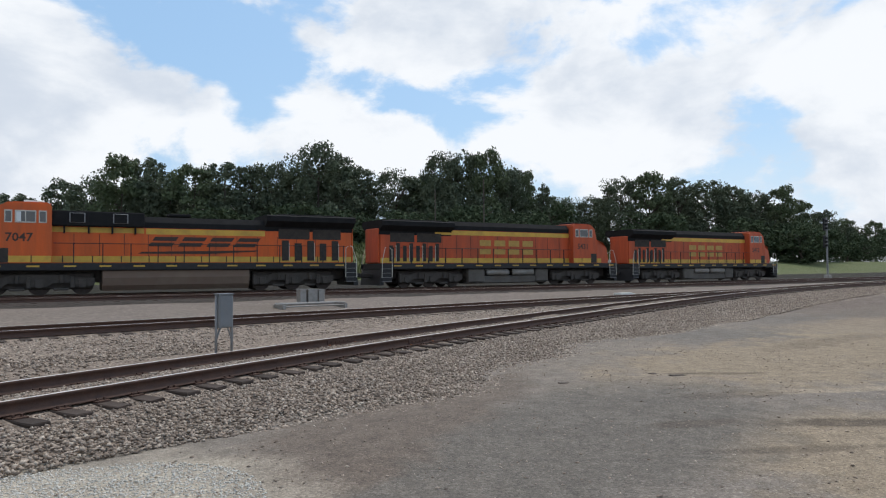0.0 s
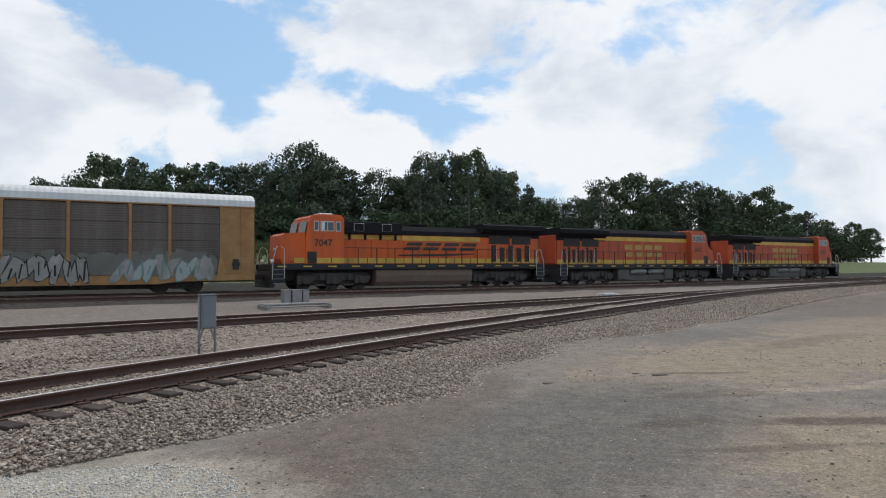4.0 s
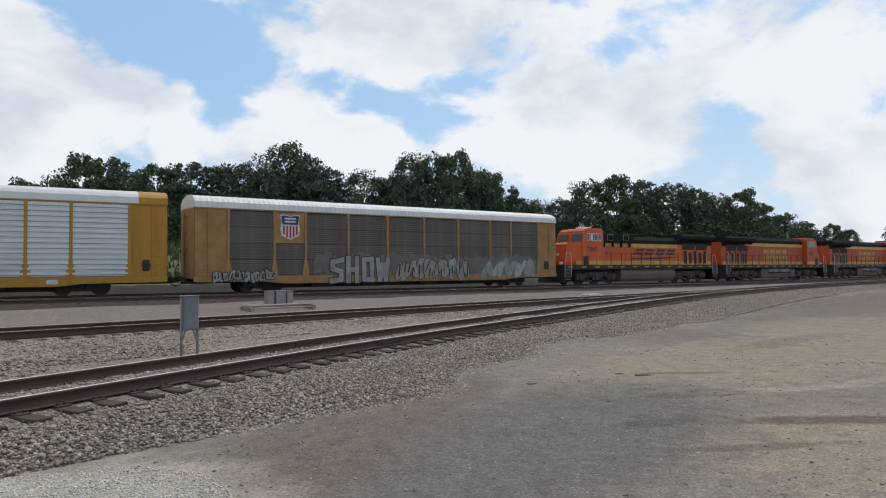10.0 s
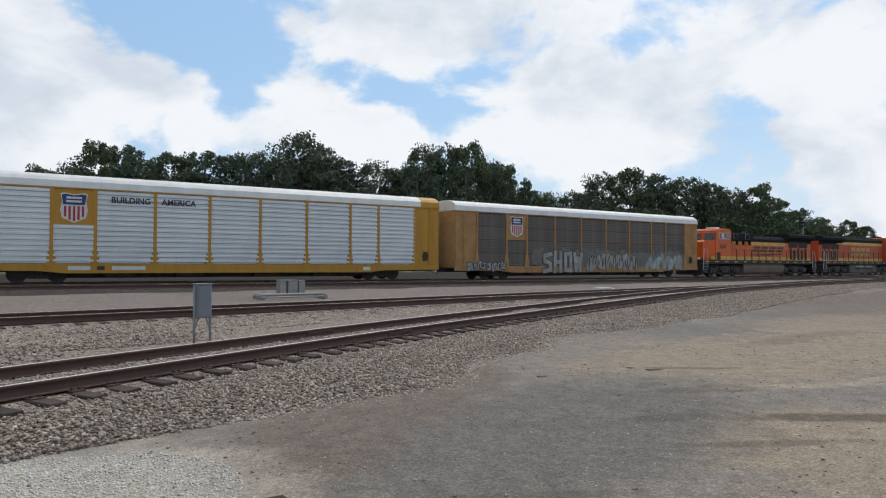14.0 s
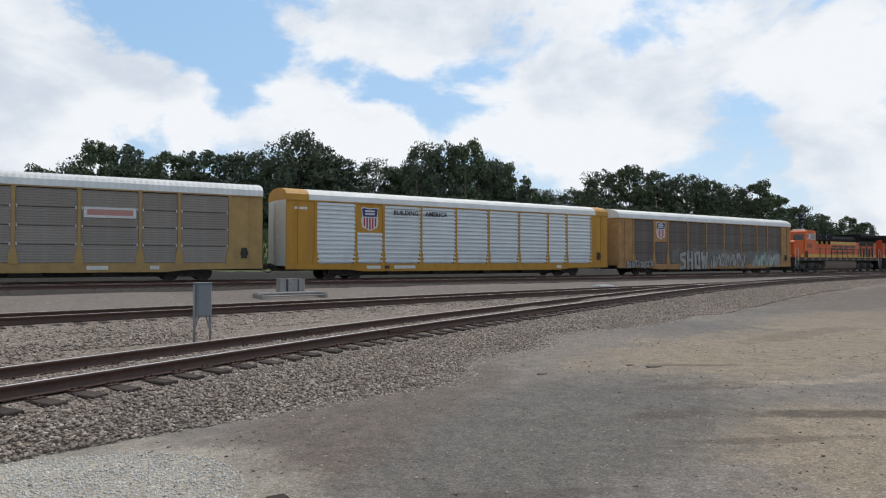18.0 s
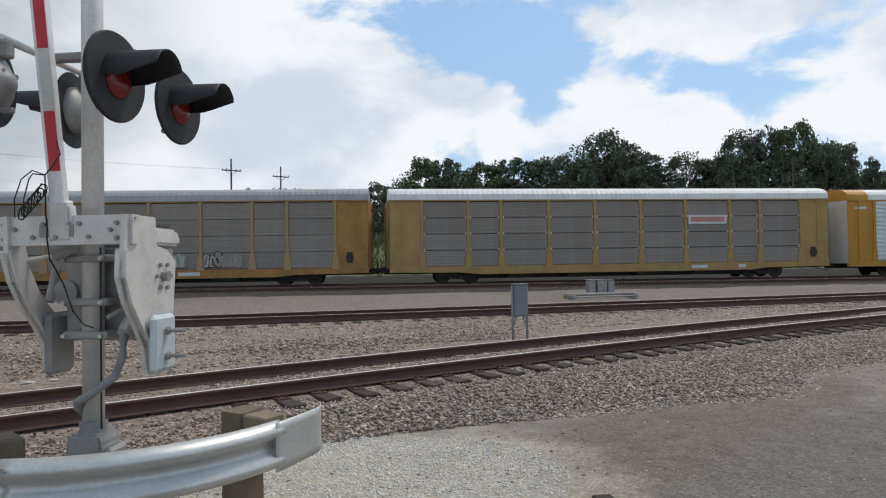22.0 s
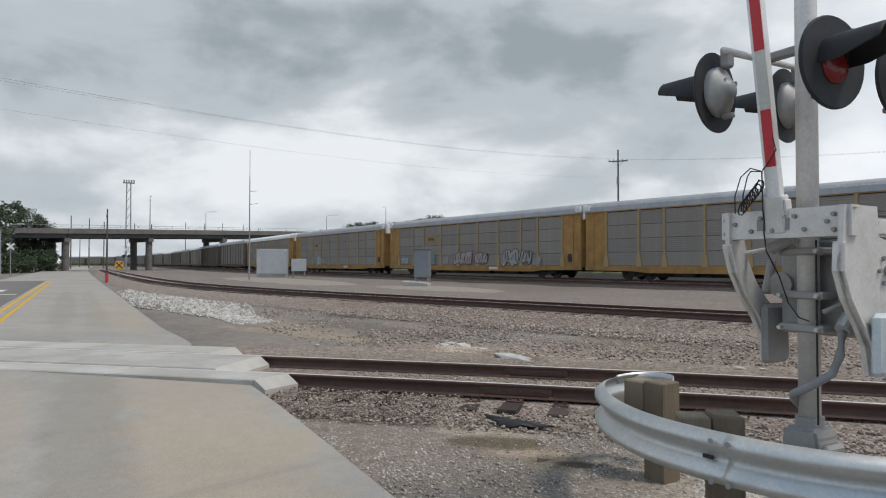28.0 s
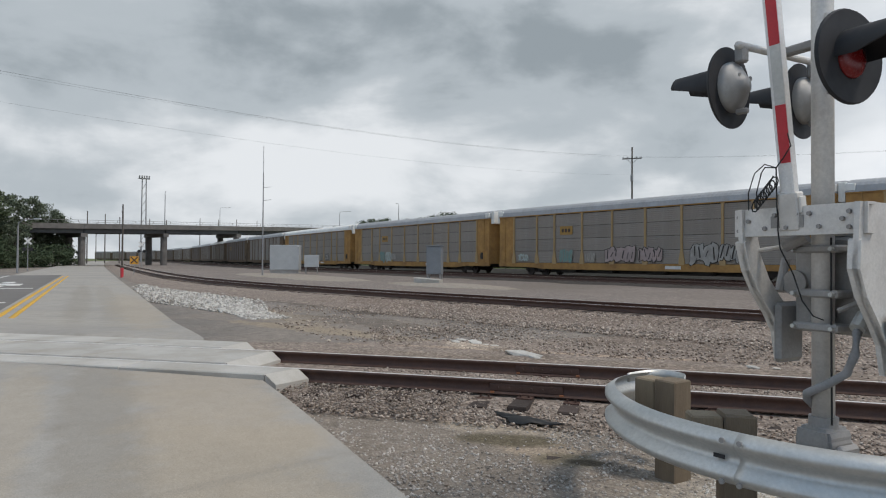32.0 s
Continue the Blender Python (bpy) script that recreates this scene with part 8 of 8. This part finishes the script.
# ------------------------------------------------------------------ loose stone
def stone_field(name, centres, sizes, mat, label, category, seed, flat=0.7, ups=None):
    """Many irregular stones as one mesh: squashed, bent octahedra."""
    g = np.random.RandomState(seed)
    n = len(centres)
    base = np.array([(1, 0, 0), (-1, 0, 0), (0, 1, 0), (0, -1, 0), (0, 0, 1), (0, 0, -1)], float)
    v = base[None] * (1 + g.uniform(-0.35, 0.35, (n, 6, 1))) + g.uniform(-0.28, 0.28, (n, 6, 3))
    v[:, :, 2] *= flat
    v[:, :, 0] *= g.uniform(0.8, 1.5, (n, 1))
    a = g.uniform(0, 6.28, n)
    c, s = np.cos(a), np.sin(a)
    t = g.uniform(-0.5, 0.5, n)
    ct, st = np.cos(t), np.sin(t)
    x = v[:, :, 0] * ct[:, None] - v[:, :, 2] * st[:, None]
    z = v[:, :, 0] * st[:, None] + v[:, :, 2] * ct[:, None]
    y = v[:, :, 1]
    X = x * c[:, None] - y * s[:, None]
    Y = x * s[:, None] + y * c[:, None]
    P = np.stack([X, Y, z], -1) * np.asarray(sizes)[:, None, None] + np.asarray(centres)[:, None, :]
    tri = np.array([(0, 2, 4), (2, 1, 4), (1, 3, 4), (3, 0, 4), (2, 0, 5), (1, 2, 5), (3, 1, 5), (0, 3, 5)])
    F = (np.arange(n)[:, None, None] * 6 + tri[None]).reshape(-1, 3)
    ob = new(name, fast_mesh(name, P.reshape(-1, 3), 3, F, mat))
    return tagged(ob, label, category, kind="stuff")


def ballast_top(o, drop, toe, low=False):
    """Height of the stone under the rail head's level; low: the side on which the ends of the ties lie bare."""
    o = abs(o)
    if low:
        return -TIETOP - 0.015 - float(np.interp(o, (0.8, 1.2, 1.75, 3.6, toe), (0.0, 0.026, 0.04, 0.08, drop)))
    return -TIETOP - 0.015 - (0.0 if o < 1.2 else 0.03 * (o - 1.2) / 0.55 if o < 1.75 else 0.03 + (drop - 0.03) * min(1, (o - 1.75) / (toe - 1.75)))


def scatter_ballast():
    g = np.random.RandomState(5)
    cs, sz = [], []

    def lay(line, level, s0, s1, o0, o1, per, lo, hi, drop, toe, lift=0.0, bare=False):
        n = int((s1 - s0) * (o1 - o0) * per)
        ss, oo = g.uniform(s0, s1, n), g.uniform(o0, o1, n)
        x0, y0 = np.interp(ss, line.s, line.p[:, 0]), np.interp(ss, line.s, line.p[:, 1])
        dx_ = np.interp(ss + 0.5, line.s, line.p[:, 0]) - np.interp(ss - 0.5, line.s, line.p[:, 0])
        dy_ = np.interp(ss + 0.5, line.s, line.p[:, 1]) - np.interp(ss - 0.5, line.s, line.p[:, 1])
        L = np.hypot(dx_, dy_)
        x, y = x0 - dy_ / L * oo, y0 + dx_ / L * oo
        zz = np.array([level(a) + ballast_top(b, drop, toe, line is NEAR and b < 0) for a, b in zip(ss, oo)])
        keep = (np.abs(np.abs(oo) - 0.755) > 0.12) & ((line is not NEAR) | (oo > -1.75 - 3.4 * (0.10 + 0.23 * ease((ss + 17.0) / 4.0) + 0.67 * ease((ss + 12.8) / 8.0))))
        if bare:
            # the ends of the ties stay clear of stone
            gap = np.abs((ss + 69.7 + 0.27) % 0.54 - 0.27)
            keep &= (gap > 0.15) | ((ss < -12) & (g.uniform(0, 1, n) < 0.7)) | (g.uniform(0, 1, n) < 0.06)
        for k in np.nonzero(keep)[0]:
            cs.append((x[k], y[k], zz[k] + lift + g.uniform(-0.012, 0.008)))
            sz.append(g.uniform(lo, hi) * (0.72 if line is NEAR and ss[k] < -12.5 else 1.0))
    lay(NEAR, RAIL_NEAR, -20.0, 14, -5.3, -1.35, 480, 0.014, 0.034, 0.13, 5.0)
    lay(NEAR, RAIL_NEAR, -20.0, 14, -1.35, -0.7, 260, 0.014, 0.030, 0.13, 5.0, 0.0, True)
    lay(NEAR, RAIL_NEAR, -21.5, -18.0, -2.0, -0.86, 560, 0.012, 0.028, 0.13, 5.0, 0.055)
    lay(NEAR, RAIL_NEAR, -20.0, 16, -0.7, 1.4, 330, 0.015, 0.034, 0.13, 5.0, 0.036)
    lay(NEAR, RAIL_NEAR, 14, 36, -5.3, -1.35, 170, 0.020, 0.040, 0.13, 5.0)
    lay(NEAR, RAIL_NEAR, 36, 62, -5.0, -1.35, 70, 0.028, 0.05, 0.13, 5.0)
    lay(NEAR, RAIL_NEAR, 14, 30, -1.35, -0.7, 120, 0.018, 0.034, 0.13, 5.0, 0.0, True)
    lay(NEAR, RAIL_NEAR, -20, 12, 1.3, 2.4, 220, 0.018, 0.036, 0.2, 3.0)
    lay(MID, RAIL_MID, -34, 16, -4.6, -1.2, 130, 0.022, 0.042, 0.2, 3.1)
    # the ground between the two tracks
    n = 60000
    x, y = g.uniform(-18, 12, n), g.uniform(1, 34, n)
    dn, dm = NEAR.distance(x, y), MID.distance(x, y)
    keep = (dn < -2.6) & (dm > 3.0) & ~((dn > -3.9) & (y < 8))
    zz = ground_height(x, y)
    for k in np.nonzero(keep)[0]:
        cs.append((x[k], y[k], zz[k] + g.uniform(-0.005, 0.02)))
        sz.append(g.uniform(0.018, 0.038))
    n = 30000
    x, y = g.uniform(-40, -15, n), g.uniform(-12, 12, n)
    dn, dm = NEAR.distance(x, y), MID.distance(x, y)
    keep = (dn < -2.4) & (dm > 2.6) & (ROAD.distance(x, y) < -6.5) & (g.uniform(0, 1, n) < 0.75 * ease((x + 42) / 20) * (0.6 + 0.4 * np.sin(x * 0.8) * np.sin(y * 1.1 + x * 0.3)))
    zz = ground_height(x, y)
    for k in np.nonzero(keep)[0]:
        cs.append((x[k], y[k], zz[k] + g.uniform(-0.005, 0.02)))
        sz.append(g.uniform(0.02, 0.045))
    stone_field("ballast_stones", np.array(cs), sz, M_stone, "loose pinkish grey ballast stones beside the track", "ballast", 6)


scatter_ballast()


def scatter_grit():
    """Stray stones, grit and limestone chips on the lot and round the guard rail."""
    g = np.random.RandomState(8)
    n = 16000
    x, y = g.uniform(-9, 13, n), 0.6 + 17 * g.uniform(0, 1, n) ** 1.5
    keep = (NEAR.distance(x, y) > 3.6) & (np.hypot(x, y) > 1.2) & (ROAD.distance(x, y) < -4.2)
    x, y = x[keep], y[keep]
    z = ground_height(x, y) + 0.03 * np.sin(x * 0.9 + 1.3 * np.sin(y * 0.5)) * np.sin(y * 0.7)
    stone_field("lot_grit", np.stack([x, y, z], 1), 0.005 + 0.017 * g.uniform(0, 1, len(x)) ** 2.5, M_stone, "scattered grit and small stones on the gravel lot", "gravel", 9)
    n = 60000
    x, y = g.uniform(-12.0, -3.6, n), g.uniform(-2.5, 4.5, n)
    muddy = (np.hypot((x + 6.63) / 0.5, (y - 1.7) / 0.4) < 1) | (np.hypot((x + 5.9) / 0.35, (y - 2.03) / 0.3) < 1)
    keep = (NEAR.distance(x, y) > 2.0) & (ROAD.distance(x, y) < -4.0) & ~(muddy & (g.uniform(0, 1, n) < 0.9)) & (g.uniform(0, 1, n) < 0.62 + 0.45 * np.sin(x * 2.1 + 1.7 * np.sin(y * 2.3)) * np.sin(y * 1.9 + x))
    x, y = x[keep], y[keep]
    z = ground_height(x, y) + 0.03 * np.sin(x * 0.9 + 1.3 * np.sin(y * 0.5)) * np.sin(y * 0.7)
    stone_field("verge_gravel", np.stack([x, y, z], 1), 0.005 + 0.015 * g.uniform(0, 1, len(x)) ** 1.8, M_vergestone, "loose grey gravel between the road and the near track", "gravel", 12)
    n = 13000
    a, r = g.uniform(0, 6.28, n), np.sqrt(g.uniform(0, 1, n))
    u, w = np.cos(a) * r * 2.3, np.sin(a) * r * 1.65
    c, s = math.cos(0.75), math.sin(0.75)
    x, y = -3.4 + u * c - w * s, 4.4 + u * s + w * c
    keep = NEAR.distance(x, y) > 2.6
    x, y = x[keep], y[keep]
    z = ground_height(x, y) + 0.03 * np.sin(x * 0.9 + 1.3 * np.sin(y * 0.5)) * np.sin(y * 0.7)
    stone_field("limestone_chips", np.stack([x, y, z], 1), g.uniform(0.006, 0.016, len(x)), M_chips, "pale crushed limestone chips round the signal", "gravel", 10)


scatter_grit()


def boulder_mesh(seed):
    """An angular broken block."""
    rnd = random.Random(seed)
    bm = bmesh.new()
    bmesh.ops.create_icosphere(bm, subdivisions=1, radius=1.0)
    for v in bm.verts:
        k = rnd.uniform(0.62, 1.15)
        v.co = Vector((v.co.x * k * 1.15, v.co.y * k * 0.8, v.co.z * k * 0.55))
    return finish(bm, "rock", M_rock)


ROCKS = [boulder_mesh(k) for k in range(6)]
rr = random.Random(3)


def pile_spot(u, spread):
    """A place on the strip of riprap, from its far end to the near one."""
    w = (0.35 + 1.15 * math.sin(math.pi * min(1, u * 1.1))) * spread * 1.4
    return -49.5 + 28.7 * u + 0.3 * w, -11.9 + 10.2 * u - 0.95 * w


pile = thing("riprap", "strip of pale broken rock on the slope beside the road", "rock pile")
for k in range(290):
    u = rr.random() ** 0.8
    x, y = pile_spot(u, rr.uniform(-1, 1))
    s = rr.uniform(0.07, 0.16) * (1.0 + 0.5 * (rr.random() < 0.12))
    part("rock", ROCKS[k % 6], None, pile, at=Matrix.LocRotScale((x, y, gz(x, y) + s * 0.15), Euler((rr.uniform(-0.5, 0.5), rr.uniform(-0.5, 0.5), rr.uniform(0, 6.3))), (s, s, s)))
spots9 = [pile_spot(rr.random() ** 0.8, max(-1.3, min(1.3, rr.gauss(0, 0.65)))) for k in range(6000)]
px9, py9 = np.array(spots9)[:, 0], np.array(spots9)[:, 1]
g9 = np.random.RandomState(19)
stone_field("riprap_chips", np.stack([px9, py9, ground_height(px9, py9) + 0.02], 1), g9.uniform(0.025, 0.085, len(px9)), M_rock, "small pale broken stone among the riprap", "gravel", 20)
for x, y, s, t in ((-14.4, 3.1, 0.22, 0.4), (-15.0, 2.95, 0.15, 1.0), (-12.5, 3.6, 0.30, 0.9), (-13.9, 3.4, 0.12, 2.0), (-13.0, 3.55, 0.12, 1.4), (-14.7, 2.75, 0.16, 0.2), (-14.1, 3.3, 0.10, 1.1), (-14.9, 3.2, 0.10, 2.4), (-12.2, 3.75, 0.14, 0.5), (-12.6, 3.45, 0.09, 1.9), (-10.6, 7.1, 0.10, 0.7), (-10.4, 7.4, 0.07, 1.7)):
    ob = tagged(new("rock", ROCKS[int(s * 10) % 6]), "white lump of broken limestone on the ballast", "rock")
    ob.matrix_basis = Matrix.LocRotScale((x, y, gz(x, y) + s * 0.1), Euler((0.1, 0.1, t)), (s * 1.2, s * 0.8, s * 0.55))


def scrap_tie(x, y, turn, length, z=None):
    ob = tagged(new("tie_scrap", finish(boxed(-length / 2, length / 2, -0.05, 0.05, -0.03, 0.025, 0.008), "tie_scrap", M_tie)), "broken piece of dark wooden tie lying on the gravel", "wood scrap")
    ob.matrix_basis = pose(x, y, gz(x, y) + 0.06 if z is None else z, 4, 3, turn)


scrap_tie(-6.64, 18.1, 30, 0.7)
scrap_tie(-4.85, 20.7, 150, 0.6)
scrap_tie(-1.1, 5.15, 40, 0.16, -0.105)
scrap_tie(-5.95, 2.0, 70, 0.26, -0.10)
scrap_tie(3.9, 11.3, 20, 0.3, -0.105)
scrap_tie(3.55, 11.5, 50, 0.16, -0.105)
scrap_tie(1.9, 10.6, 10, 0.22, -0.105)


def rail_joint(s, off):
    """Bolted joint bars on both faces of a rail, with fresh orange rust at the bolts."""
    h = NEAR.heading(s)
    x, y = NEAR.at(s, off)
    jb = part("joint_bar", boxed(-0.46, 0.46, -0.036, 0.036, 0.03, 0.128, 0.01), M_rust, NEARTRACK, "bolted joint bars", at=pose(x, y, RAIL_NEAR(s) - RAILH, 0, 0, math.degrees(h)))
    for k in (-0.35, -0.21, -0.07, 0.07, 0.21, 0.35):
        part("bolt", rod(bmesh.new(), (k, -0.055, 0.078), (k, 0.055, 0.078), 0.018, 6), M_rust, jb)
    for k in (-0.44, 0.42):
        part("rust_spot", boxed(k, k + 0.05, -0.07, -0.037, 0.012, 0.034), M_freshrust, jb)


for s, off in ((-17.3, 0.755), (-17.35, -0.755), (-3.1, 0.755), (-2.1, -0.755)):
    rail_joint(s, off)


def pothole_lid():
    ob = tagged(new("rubber_scrap", None), "torn piece of black rubber matting in the mud", "rubber scrap")
    v, f = [(0, 0, 0.03)], []
    n = 18
    for i in range(n):
        a = 2 * math.pi * i / n
        r = 1 + 0.3 * math.sin(3 * a) + 0.15 * math.sin(7 * a)
        v.append((0.36 * r * math.cos(a), 0.14 * r * math.sin(a), 0.015 * math.sin(5 * a)))
    for i in range(n):
        f.append((0, 1 + i, 1 + (i + 1) % n))
    sheet = part("sheet", raw_mesh("sheet", v, f, M_cable, True), None, ob)
    sheet.modifiers.new("thick", "SOLIDIFY").thickness = 0.012
    ob.matrix_basis = pose(-7.27, 2.06, -0.03, 0, 0, 40)


pothole_lid()


def weed_tufts():
    """Thin weeds at the bank's foot and along the road's verge."""
    g = np.random.RandomState(14)
    n = 16000
    s = g.uniform(-90, 45, n)
    off = np.where(np.arange(n) < 9000, 21.5 + np.abs(g.normal(0, 7, n)), 11.5 + 10 * g.uniform(0, 1, n) ** 1.6)
    base = np.array([MAIN.at(float(a), float(b)) for a, b in zip(s, off)])
    z = ground_height(base[:, 0], base[:, 1])
    h = g.uniform(0.3, 0.9, n)
    a = g.uniform(0, 6.28, n)
    w = 0.12
    P = np.zeros((n, 3, 3))
    P[:, 0] = np.stack([base[:, 0] - np.cos(a) * w, base[:, 1] - np.sin(a) * w, z], 1)
    P[:, 1] = np.stack([base[:, 0] + np.cos(a) * w, base[:, 1] + np.sin(a) * w, z], 1)
    P[:, 2] = np.stack([base[:, 0] + g.normal(0, 0.15, n), base[:, 1] + g.normal(0, 0.15, n), z + h], 1)
    ob = new("weeds", fast_mesh("weeds", P.reshape(-1, 3), 3, np.arange(n * 3).reshape(-1, 3), M_weed))
    tagged(ob, "rough green weeds along the grass bank", "grass", kind="stuff")


weed_tufts()


# ------------------------------------------------------------------ what moves
def motions():
    for ob, middle in MOVERS:
        run(ob, middle, 19.2)
    for ob, middle, reverse in LOCOS:
        rows = []
        for t in [*range(0, 32, 2), 32]:
            s = middle + V_TRAIN * t
            a, b = MAIN.at(s - 6.5), MAIN.at(s + 6.5)
            h = math.degrees(math.atan2(b[1] - a[1], b[0] - a[0])) + (180 if reverse else 0)
            rows.append((t, pose((a[0] + b[0]) / 2, (a[1] + b[1]) / 2, RAIL_MAIN(s), 0, 0, h)))
        walk(ob, rows)


motions()
